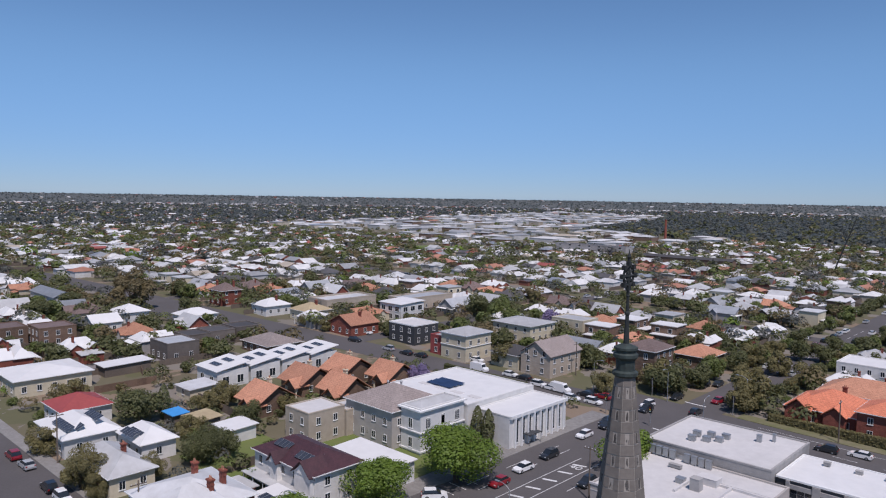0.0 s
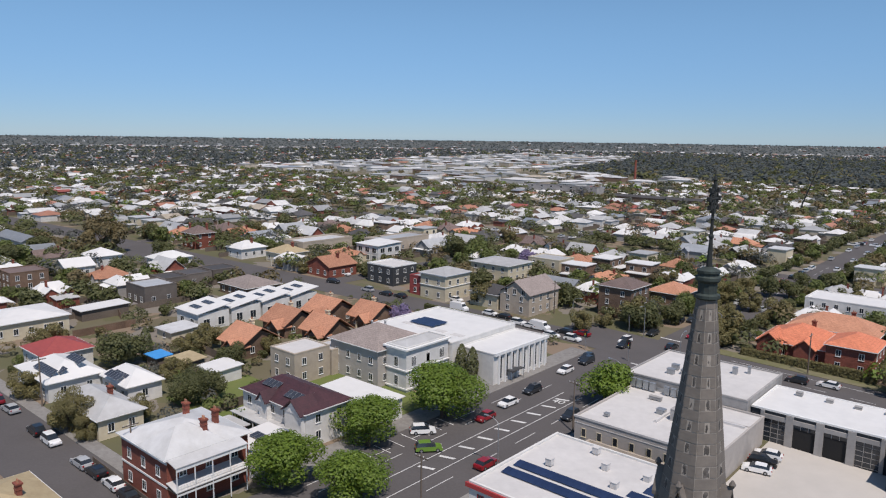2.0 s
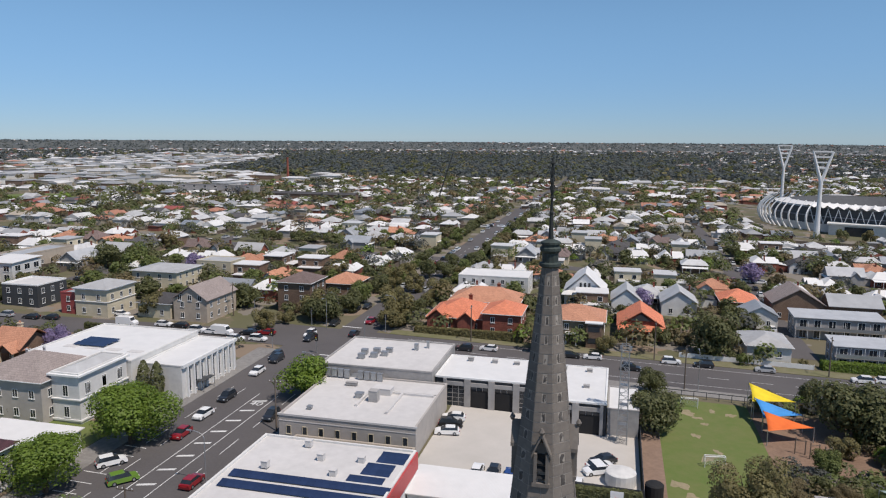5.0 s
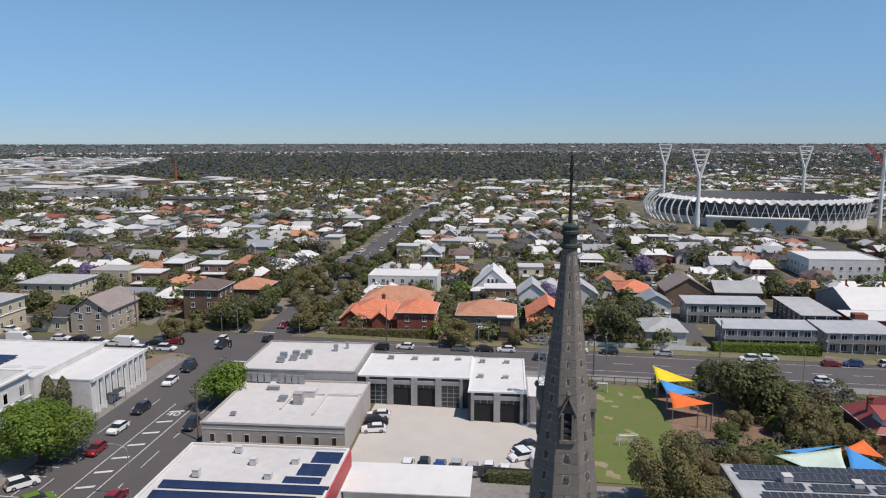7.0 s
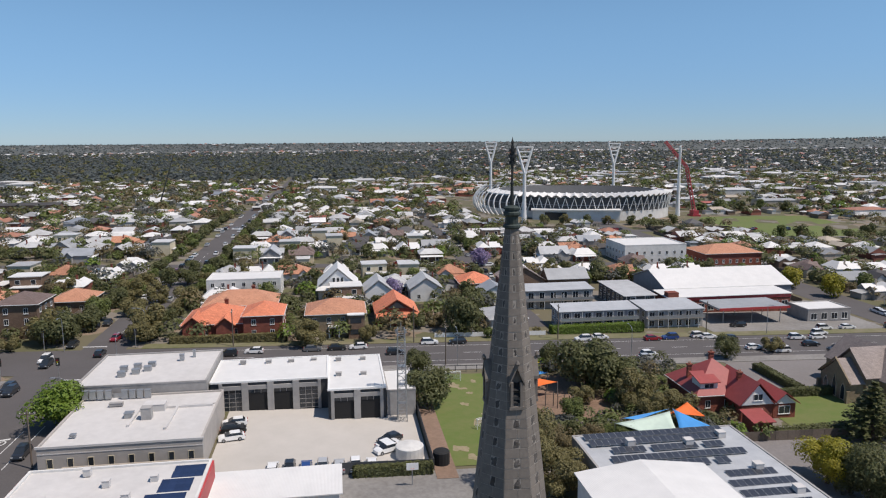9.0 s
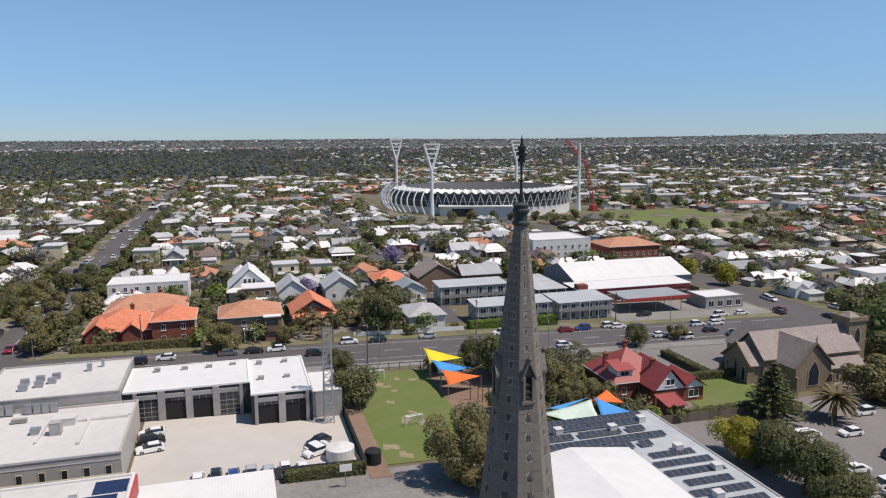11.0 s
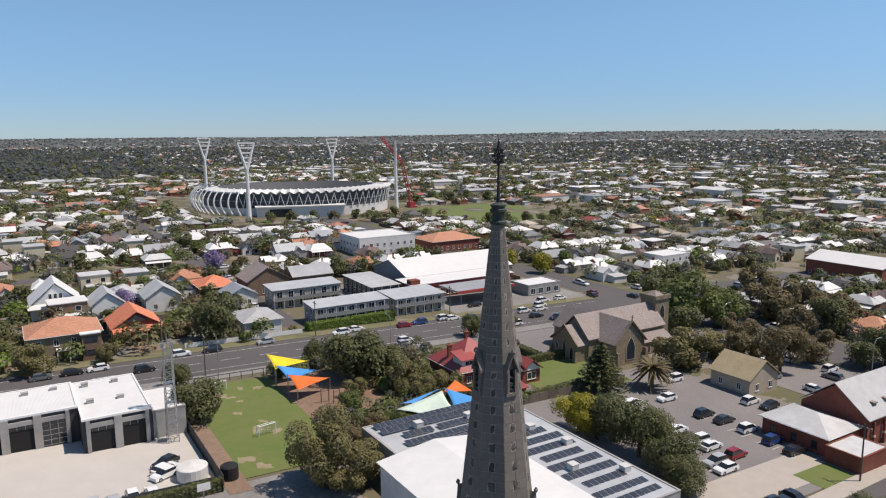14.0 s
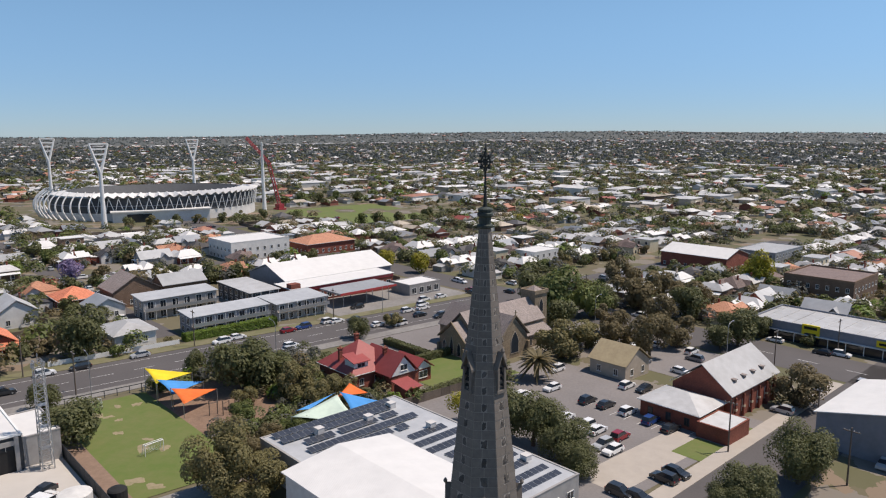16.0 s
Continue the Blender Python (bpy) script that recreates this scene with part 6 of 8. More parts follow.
def hedge(label, u0, u1, v0, v1, h, leaf="leaf_green", seed=1):
    rng = np.random.default_rng(seed)
    w, d = v1 - v0, u1 - u0
    n = int(130 * (w * d + (w + d) * h * 2) ** .8)
    c = np.stack([rng.uniform(-w / 2, w / 2, n), rng.uniform(-d / 2, d / 2, n), rng.uniform(.05, h, n)], axis=1)
    k = rng.integers(0, 4, n)
    c[k == 0, 2] = h
    c[k == 1, 1] = -d / 2
    c[k == 2, 0] = w / 2
    c[k == 3, 0] = -w / 2
    nr = np.zeros((n, 3))
    nr[k == 0, 2] = 1
    nr[k == 1, 1] = -1
    nr[k == 2, 0] = 1
    nr[k == 3, 0] = -1
    root = thing("hedge", label, "hedge", M((u0 + u1) / 2, (v0 + v1) / 2))
    part("foliage", leaf_mesh("foliage", leaves(rng, c + rng.normal(0, .07, (n, 3)), nr, rng.uniform(.16, .3, n)), [leaf]), None, root)
    part("core", G().box(-w / 2 + .2, w / 2 - .2, -d / 2 + .2, d / 2 - .2, -.3, h * .8), "wood", root)


hedge("clipped green hedge in front of the motel", 155.0, 157.4, 50, 76, 2.2, "leaf_bright", 2)
hedge("tall dark hedge in front of the orange villa", 152.8, 154.4, -48, -20, 2.0, "leaf_olive", 3)
hedge("curved dark hedge beside the church lawn", 104, 105.5, 78, 97, 1.6, "leaf_dark", 4)
hedge("dark hedge by the red-roofed house", 106, 122, 88, 90, 1.6, "leaf_dark", 5)
hedge("dark garden shrubs below the lawn", 84.5, 87, 70, 84, 1.6, "leaf_dark", 6)
hedge("dark hedge by the cross road", 128, 129.4, -128, -100, 1.8, "leaf_dark", 7)
hedge("climbing shrubs along the yard fence", 77.6, 78.8, -5, 7, 1.7, "leaf_dark", 8)


# ---- shade sails and playground
def sail(label, mat, corners):
    """A stretched fabric sail hung from posts; corners as (u, v, h)."""
    root = thing("shade_sail", label, "shade sail", M(corners[0][0], corners[0][1]), "shade sails")
    inv = root.matrix_basis.inverted()
    P = [inv @ W(*c) for c in corners]
    n, g = 8, G()
    quadc = P if len(P) == 4 else [P[0], P[1], P[2], P[2]]
    mid = sum(P, Vector()) / len(P)
    for i in range(n + 1):
        for j in range(n + 1):
            s, t = i / n, j / n
            p = quadc[0] * (1 - s) * (1 - t) + quadc[1] * s * (1 - t) + quadc[2] * s * t + quadc[3] * (1 - s) * t
            e = 1 - 0.09 * (4 * s * (1 - s) * (abs(2 * t - 1) ** 2) + 4 * t * (1 - t) * (abs(2 * s - 1) ** 2))
            q = mid + (p - mid) * e
            g.v.append((q.x, q.y, p.z - 0.35 * 16 * s * (1 - s) * t * (1 - t)))
    k = n + 1
    g.f = [(i * k + j, (i + 1) * k + j, (i + 1) * k + j + 1, i * k + j + 1) for i in range(n) for j in range(n)]
    g.m = [0] * len(g.f)
    cloth = part("fabric", g, mat, root, smoothed=True)
    md = cloth.modifiers.new("thickness", "SOLIDIFY")
    md.thickness = 0.02
    for p in P:
        part("post", G().tube((p.x, p.y, p.z - 6.5 if p.z > 6 else -.5), (p.x, p.y, p.z + .1), .07), "steel", root)


sail("yellow triangular shade sail over the playground", "yellow", ((124.2, 28.6, 5.2), (116.8, 28.1, 4.0), (118.4, 36.0, 4.2)))
sail("blue triangular shade sail over the playground", "sky_blue", ((117.6, 28.6, 4.5), (111.6, 29.2, 3.0), (114.0, 36.4, 3.4)))
sail("orange triangular shade sail over the playground", "orange", ((112.7, 29.3, 3.9), (105.8, 28.9, 2.8), (109.6, 37.2, 2.9)))
sail("blue shade sail by the gymnasium", "sky_blue", ((88.0, 51.5, 5.0), (80.0, 49.0, 3.4), (80.5, 57.5, 3.6)))
sail("orange shade sail by the gymnasium", "orange", ((90.5, 55.5, 5.2), (87.5, 50.5, 4.4), (86.5, 57.0, 4.0)))
sail("pale mint shade sail by the gymnasium", "mint", ((88.0, 51.0, 4.6), (86.0, 40.0, 3.6), (80.5, 45.0, 3.2), (80.0, 49.0, 3.6)))
sail("narrow blue shade sail by the gymnasium", "sky_blue", ((89.5, 51.5, 4.4), (88.0, 42.0, 3.6), (87.4, 44.5, 3.5)))
for i, (u, v) in enumerate(((104, 33), (102.5, 35), (101.5, 37), (105, 39))):
    root = thing("play_frame", "tall timber play post with rope bars", "play equipment", M(u, v, 20 * i), "play frames")
    part("post", G().tube((0, 0, -.3), (0, 0, 3.0), .10), "timber", root)
    part("post", G().tube((1.6, 0, -.3), (1.6, 0, 2.6), .10), "timber", root)
    part("bar", G().tube((0, 0, 2.4), (1.6, 0, 2.4), .06), "timber", root)

# ---- stone church
ch = named("stone_church")
part("transept", G().box(-9.85, -.65, -11, 11, -2.5, 5.2).wedge(-9.85, -.65, -11, 11, 5.2, 4.7, "y"), "church_stone", ch)
part("transept_roof", G().gable(-10.3, -.2, -11.1, 11.3, 5.15, 5.15, "y"), "slate", ch)
part("gable_coping", G().gable(-10.4, -.1, -11.45, -11.0, 5.2, 5.35, "y", th=.3), "church_stone", ch)
part("gable_cross", G().box(-5.33, -5.17, -11.3, -11.15, 10.6, 12.0).box(-5.65, -4.85, -11.3, -11.15, 11.35, 11.5), "church_stone", ch)
part("chancel", G().box(-16, -12.7, -4.4, 4.4, -2.5, 4.4).wedge(-16, -12.7, -4.4, 4.4, 4.4, 3.8, "x"), "church_stone", ch)
part("chancel_roof", G().gable(-16.1, -12.7, -4.8, 4.8, 4.35, 4.1, "x"), "slate", ch)
part("gable_coping", G().gable(-16.4, -16.05, -4.9, 4.9, 4.4, 4.3, "x", th=.3), "church_stone", ch)
part("aisle", G().box(-.6, 12.6, -7.6, -4.9, -2.5, 3.0), "church_stone", ch)
part("aisle_roof", G().add([(-.6, -8.0, 3.0), (12.7, -8.0, 3.0), (12.7, -4.9, 4.6), (-.6, -4.9, 4.6), (-.6, -8.0, 3.2), (12.7, -8.0, 3.2), (12.7, -4.9, 4.8), (-.6, -4.9, 4.8)], [(3, 2, 1, 0), (4, 5, 6, 7), (0, 1, 5, 4), (1, 2, 6, 5), (3, 0, 4, 7)]), "slate", ch)
tw = part("bell_tower", G().box(12.3, 17.3, -2.4, 2.6, -2.5, 11.6), "church_stone", ch)
part("parapet", G().box(12.0, 17.6, -2.7, -2.3, 11.6, 12.6).box(12.0, 17.6, 2.5, 2.9, 11.6, 12.6).box(12.0, 12.4, -2.3, 2.5, 11.6, 12.6).box(17.2, 17.6, -2.3, 2.5, 11.6, 12.6), "church_stone", tw)
part("tower_roof", G().hip(12.4, 17.2, -2.3, 2.5, 11.6, 1.7), "slate", tw)


def pointed_window(parent, m, w, h, spring):
    """A pointed stone-framed window: dark glass in a raised surround."""
    def outline(k, y):
        pts = [(-w / 2 - k, y, -k), (w / 2 + k, y, -k), (w / 2 + k, y, spring)]
        for j in range(1, 5):
            f = j / 5
            pts.append(((w / 2 + k) * (1 - f ** 1.6), y, spring + (h + k - spring) * f))
        pts.append((0, y, h + k))
        return pts + [(-x, yy, z) for x, yy, z in pts[2:-1][::-1]]
    for name, k, y0, y1, mat in (("arched_window", .22, 0.0, -.10, "tan_wall"), ("pane", 0.0, 0.0, -.13, "glass")):
        a_, b_ = outline(k, y0), outline(k, y1)
        n = len(a_)
        ob_ = part(name, G().add(a_ + b_, [tuple(range(n, 2 * n))] + [(i, (i + 1) % n, n + (i + 1) % n, n + i) for i in range(n)]), mat, parent, at=m if name == "arched_window" else None)
        parent = ob_


pointed_window(ch, pose(-5.25, -11.0, 1.4), 2.6, 5.2, 2.6)
for y in (-2.6, 0, 2.6):
    pointed_window(ch, pose(-16.0, y, .8, 0, 0, -90), 1.0, 4.4 if y == 0 else 3.2, 2.0)
pointed_window(ch, pose(14.8, -2.4, 6.6), 1.5, 3.6, 1.9)
pointed_window(ch, pose(12.3, .1, 6.6, 0, 0, -90), 1.5, 3.6, 1.9)
for x in (1.5, 4.7, 7.9, 11.1):
    pointed_window(ch, pose(x, -7.6, .4), .8, 2.1, 1.2)
for x in (-9.8, -.7):
    part("buttress", G().box(x - .4, x + .4, -11.9, -10.9, -2, 3.6, t=.12), "church_stone", ch)
for y in (-4.4, 4.4):
    part("buttress", G().box(-16.8, -15.9, y - .4, y + .4, -2, 3.0, t=.12), "church_stone", ch)

# ---- red-roofed house: cross wing, gable, porch
rh_ = named("red_roof_house")
part("front_wing", G().box(-.2, 6.2, -11.6, -6.2, -2.5, 3.3).wedge(-.2, 6.2, -11.6, -2, 3.3, 3.7, "y"), "brick", rh_)
part("front_gable", G().wedge(-.3, 6.3, -11.75, -11.6, 3.2, 3.8, "y"), "trim", rh_, "white boarded gable")
part("front_roof", G().gable(-.9, 6.9, -12.2, -.5, 3.2, 4.2, "y"), "red_roof", rh_)
window(rh_, "s", 3.0, 11.75, 4.0, 1.9, 1.3)
window(rh_, "s", 3.0, 11.62, .7, 2.4, 1.6)
part("porch", G().box(7.0, 11.6, -10.6, -5.4, -2.5, 2.7).wedge(7.0, 11.6, -10.6, -3, 2.7, 1.8, "y"), "brick", rh_)
part("porch_gable", G().wedge(6.9, 11.7, -10.72, -10.6, 2.65, 1.85, "y"), "trim", rh_, "white boarded gable")
part("porch_roof", G().gable(6.4, 12.2, -11.2, -2.6, 2.6, 2.2, "y"), "red_roof", rh_)
window(rh_, "s", 9.3, 10.6, .6, 2.4, 1.6)
part("dormer", G().box(-5.2, -1.6, -5.4, -2.0, 3.4, 5.9), "trim", rh_)
part("dormer_roof", G().add([(-5.6, -5.9, 5.7), (-1.2, -5.9, 5.7), (-1.2, -1.4, 6.7), (-5.6, -1.4, 6.7), (-5.6, -5.9, 5.85), (-1.2, -5.9, 5.85), (-1.2, -1.4, 6.85), (-5.6, -1.4, 6.85)], [(3, 2, 1, 0), (4, 5, 6, 7), (0, 1, 5, 4), (1, 2, 6, 5), (3, 0, 4, 7)]), "red_roof", rh_)
window(rh_, "s", -3.4, 5.4, 4.5, 2.0, 1.0)
for cx, cy, cz in ((-4.6, .5, 5.0), (1.2, 2.6, 6.6), (2.2, -6.4, 5.2)):
    chimney(rh_, cx, cy, cz, 2.6, .42)
house("brick_outhouse", "small red brick outhouse with red skillion roof", "outhouse", 86.5, 90.5, 66.5, 70, 2.4, "brick", "red_roof", "skillion", .7, sides="")

# ---- parish hall buttresses and roof vents
ph = named("parish_hall")
for k in range(6):
    y = -8.6 + 3.4 * k
    part("pilaster", G().box(y - .25, y + .25, -6.6, -6.1, -2, 4.6, t=.08), "brick", ph)
    part("band", G().box(y - .27, y + .27, -6.63, -6.1, 2.0, 2.4), "cream_wall", ph)
for k in range(4):
    part("roof_vent", G().box(-6 + 4 * k - .35, -6 + 4 * k + .35, -4.9, -4.2, 5.6, 7.2).box(-6 + 4 * k - .5, -6 + 4 * k + .5, -5.05, -4.05, 7.2, 7.35), "slate", ph)

# ---- shops
ts = named("tyre_shop")
part("sign_box", G().box(-10.3, -9.8, 0, 4.5, 2.6, 5.8), "yellow", ts, "plain yellow sign box")
part("sign_bar", G().box(-10.36, -10.28, .6, 3.9, 4.6, 5.3), "black", ts)
part("portal_door", G().box(-10.40, -10.28, .8, 3.7, 2.6, 3.6), "glass", ts)
part("sign_box", G().box(-10.3, -9.8, -17, -13.5, 3.4, 5.0), "yellow", ts, "plain yellow sign box")
part("sign_bar", G().box(-10.36, -10.28, -16.4, -14.1, 3.9, 4.5), "black", ts)
for k in range(9):
    part("roof_rib", G().box(-9.6, 9.6, -16 + 4 * k - .08, -16 + 4 * k + .08, 5.03, 5.16), "pale_roof", ts)
for k in range(8):
    part("shop_mullion", G().box(-10.14, -10.06, -15.2 + 4.3 * k, -15.0 + 4.3 * k, .3, 2.8), "trim", ts)
part("awning", G().box(-10.8, -9.9, -18, 18, 2.9, 3.1), "white_roof", ts)
part("shop_glass", G().box(-10.08, -9.95, -17, 17, .3, 2.8), "glass", ts)
root = thing("canopy", "broad grey canopy on posts in front of the store", "canopy", M(167.5, 113))
part("deck", G().box(-11, 11, -6, 6, 4.4, 4.9), "grey_roof", root)
part("fascia", G().box(-11.1, 11.1, -6.1, -5.95, 4.3, 5.0), "red_paint", root)
for x in (-9, 0, 9):
    for y in (-4.5, 4.5):
        part("post", G().tube((x, y, -.5), (x, y, 4.4), .12), "steel", root)
house("kiosk", "low white-roofed kiosk at the corner", "shop", 163, 173, 131, 145, 3.6, "grey_wall", "white_roof", "flat", .3, sides="s", levels=(.6,), win=(2, 2))
so = named("solar_office")
part("red_frame", G().box(-12.2, 12.2, -10.9, -10.65, 6.1, 6.7).box(-12.05, -11.8, -10.65, 10.6, 6.3, 6.7).box(11.8, 12.05, -10.65, 10.6, 4.2, 6.7), "red_paint", so)
wh = named("white_arch_hall")
for k in range(6):
    part("roof_rib", G().box(-9.2, 9.2, -11 + 4.4 * k - .12, -11 + 4.4 * k + .12, 6.9, 7.2), "white_wall", wh)
fr = named("shop_row")
part("red_band", G().box(-20.6, 20.6, -4.95, -4.75, 4.2, 5.3), "red_paint", fr)
part("brick_tower", G().box(-20.4, -17, -4.9, -2, 4, 6.8), "brick", fr)
gw = named("gabled_warehouse")
for x in (-3, 0, 3):
    window(gw, "s", x, 7.5, 5.6, 1.2, 1.6)
ob = named("cream_hotel")
cornice(ob, 5.0, 5.75, 7.3)
cornice(ob, 5.0, 5.75, 4.0, d=.2, h=.2)
root = thing("bus_shelter", "small dark bus shelter on the pavement", "shelter", M(100, -76.4))
part("roof", G().box(-1, 1, -2, 2, 2.3, 2.42), "dark_wall", root)
part("back_wall", G().box(-1, -.94, -2, 2, .1, 2.3), "glass", root)
for y in (-1.9, 1.9):
    part("post", G().box(.85, .95, y - .05, y + .05, 0, 2.3), "steel", root)

# house awnings over the motel balconies
for nth, (w, d) in enumerate(((22, 8), (22.5, 7.5), (17, 11), (10, 22))):
    ob = named("motel", nth)
    part("balcony", G().box(-w / 2, w / 2, -d / 2 - 1.4, -d / 2, 2.7, 2.85), "concrete", ob)
    part("balustrade", G().box(-w / 2, w / 2, -d / 2 - 1.4, -d / 2 - 1.34, 2.85, 3.7), "steel", ob)
    for k in range(int(w / 3) + 1):
        part("post", G().box(-w / 2 + 3 * k - .05, -w / 2 + 3 * k + .05, -d / 2 - 1.38, -d / 2 - 1.28, -.5, 5.2), "trim", ob)


# ---- lamps and poles
def street_lamp(u, v, turn, h=8.5):
    root = thing("street_lamp", "tall galvanised street lamp with curved arm", "street lamp", M(u, v, turn), "street lamps")
    bend = [math.pi / 2 * (k + 1) / 6 for k in range(6)]
    g = G().sweep([(0, 0, -.3), (0, 0, h - 1)] + [(2.2 * (1 - math.cos(a)), 0, h - 1 + 1.1 * math.sin(a)) for a in bend], [.1, .065] + [.05] * 6)
    part("pole", g, "steel", root)
    part("lantern", G().box(2.0, 2.8, -.14, .14, h + .02, h + .16, t=.04), "steel", root)


for u, v, t in ((65, -54.5, 180), (148.8, -71.0, -90), (142, -88, 0), (156.5, -54.5, 180), (104, -54.4, 180), (131, -54, 90), (130.5, 20, 90), (130.5, 62, 90), (150.8, 110, -90), (60, 149, 0), (100, 149, 0), (40, -76, 0)):
    street_lamp(u, v, t)


def traffic_light(u, v, turn):
    root = thing("traffic_light", "dark traffic signal on a galvanised post at the crossing", "traffic light", M(u, v, turn), "traffic lights")
    part("post", G().tube((0, 0, -.2), (0, 0, 4.6), .09, .07, 8), "steel", root)
    head = part("head", G().box(-.3, .3, -.32, -.1, 3.2, 4.6).box(-.42, .42, -.12, -.08, 3.05, 4.75), "black", root)
    for z, mat in ((4.3, "tail_light"), (3.9, "yellow"), (3.5, "mint")):
        part("lens", G().tube((0, -.30, z), (0, -.36, z), .14, .14, 10), mat, head)


for u, v, t in ((129, -76.5, 0), (130, -54.6, 60), (151, -55.5, 180), (150.5, -76, -120), (128.6, -65, 0)):
    traffic_light(u, v, t)


def power_pole(u, v, turn=0, h=9.5):
    root = thing("power_pole", "weathered timber power pole with crossarm", "power pole", M(u, v, turn), "power poles")
    part("pole", G().tube((0, 0, -.5), (0, 0, h), .16, .11, 8), "timber", root)
    part("crossarm", G().box(-1.2, 1.2, -.06, .06, h - .7, h - .55), "timber", root)
    for x in (-1, -.35, .35, 1):
        part("insulator", G().lathe([(.05, h - .55), (.07, h - .42), (.03, h - .35)], 6, x=x), "white_wall", root)


for u, v, t in ((32.4, 93.3, 90), (25.0, 112.0, 90), (14.5, 96, 90), (48, 148.5, 0), (42, 172, 0), (149.9, -32.5, 90), (149.9, 12, 90), (149.9, 50, 90), (131, 17.3, 90), (150.6, 92, 90), (26.5, -128, 90), (25, -90, 90), (90, 171, 0), (120, 171.5, 0), (152.0, -100, 90), (47, -53.8, 0), (86, -53.9, 0)):
    power_pole(u, v, t)


# ---------------------------------------------------------------- the stadium
def stadium():
    root = thing("stadium", "large oval sports stadium with white roof trusses and curved fins", "stadium", M(478, 166, -16))
    A, B, n = 66.0, 55.0, 72

    def ring(a, z, da=0.0):
        return Vector(((A + da) * math.cos(a), (B + da) * math.sin(a), z))

    def band(name, d0, z0, d1, z1, mat, i0=0, i1=n, label=""):
        m = i1 - i0 + 1
        g = G()
        rows = [[ring(2 * math.pi * (i0 + i) / n, z, dd) for i in range(m)] for z, dd in ((z0, d0), (z1, d1), (z1, d1 - .5), (z0, d0 - .5))]
        g.add([p for row in rows for p in row], [(k * m + i, k * m + i + 1, (k + 1) * m + i + 1, (k + 1) * m + i) for k in range(3) for i in range(m - 1)])
        return part(name, g, mat, root, label)

    band("lower_wall", 0, -3, 0, 5.2, "white_wall")
    band("glass_band", -.8, 5.1, -.8, 14.5, "dark_wall")
    band("floor_edge", .2, 9.4, .2, 9.9, "steel_wall")
    band("upper_wall", -2.0, 14, -2.4, 15.2, "trim")
    band("roof", -1.5, 15.4, -10, 16.8, "white_roof")
    band("inner_stand", -10.5, 16.5, -30, 3, "dark_wall")
    band("seating", -29, 3.5, -38, .5, "steel_wall")
    for i in range(46, 72):
        a, b, c = (2 * math.pi * (i + k) / n for k in (0, .5, 1))
        g = G().tube(ring(a, 5.2, .6), ring(b, 14.6, 1.6), .24, n=5).tube(ring(b, 14.6, 1.6), ring(c, 5.2, .6), .24, n=5)
        part("truss", g, "trim", root)
        pk = G().add([ring(a, 14.6, 1.4), ring(b, 16.4, 2.8), ring(c, 14.6, 1.4), ring(c, 16.2, -8), ring(b, 17.6, -8), ring(a, 16.2, -8)], [(0, 1, 4, 5), (1, 2, 3, 4)])
        part("roof_fold", pk, "white_roof", root)
    for i in range(27, 48):
        a = 2 * math.pi * i / n
        row = [k / 8 for k in range(9)]
        g = G().sweep([ring(a, 18.5 * f, 3.5 + 7.0 * math.sin(math.pi * f * .75) - 7 * f * f) for f in row], [.85 * (1 - .7 * f) for f in row])
        part("fin", g, "trim", root)
    part("entry_hall", G().box(-30, 26, -60, -50, -3, 6.5).box(-31, 27, -61, -49, 6.5, 7.2), "white_wall", root)
    part("entry_glass", G().box(-22, -8, -60.2, -60, -1, 5.4), "glass", root)
    part("pitch", G().lathe([(30, 0.2), (30, 0.3)], 40), "lawn", root)


stadium()


def light_tower(u, v, turn, h):
    root = thing("light_tower", "tall white floodlight tower with forked head", "light tower", M(u, v, turn), "floodlight towers")
    s = h * .66
    part("shaft", G().lathe([(2.0, -3), (1.7, 1), (1.15, s * .5), (1.0, s)], 12), "trim", root)
    for k in (-1, 1):
        part("fork", G().tube((0, 0, s - .6), (k * 5.0, 0, h), 1.0, .6, 8), "trim", root)
    for j in range(4):
        f = .46 + .54 * j / 3
        z = s + (h - s) * f
        x = 5.0 * f
        part("lamp_bar", G().box(-x, x, -.5, .5, z - .4, z + .4), "trim", root)


light_tower(406.5, 109, 0, 47.5)
light_tower(446.9, 231, 62, 48.5)
light_tower(571, 123.5, 0, 49)
light_tower(539.6, 220, 0, 49)


def crane():
    root = thing("crawler_crane", "red lattice-boom crane beside the stadium", "crane", M(446, 243, 0))
    part("base", G().box(-3, 3, -4, 4, -1, 1.2).box(-2, 2, -3, 3, 1.2, 4.2), "crane_red", root)

    def boom(name, a, b, w, n):
        a, b = Vector(a), Vector(b)
        d = (b - a).normalized()
        s = d.orthogonal().normalized()
        q = d.cross(s)
        g = G()
        cs = [(s + q) * w, (s - q) * w, (-s - q) * w, (-s + q) * w]
        for c in cs:
            g.tube(a + c, b + c, .22, n=4)
        for k in range(n):
            p0, p1 = a.lerp(b, k / n), a.lerp(b, (k + 1) / n)
            for i in range(4):
                g.tube(p0 + cs[i], p1 + cs[(i + 1) % 4], .13, n=4)
        part(name, g, "crane_red", root)

    boom("boom", (0, 0, 3), (-3, 8, 34), .9, 14)
    boom("jib", (-3, 8, 34), (-16, 16, 52), .7, 10)
    part("cable", G().tube((-16, 16, 52), (-16, 16, 20), .08, n=4).tube((-3, 8, 34), (3, -6, 20), .1, n=4), "iron", root)


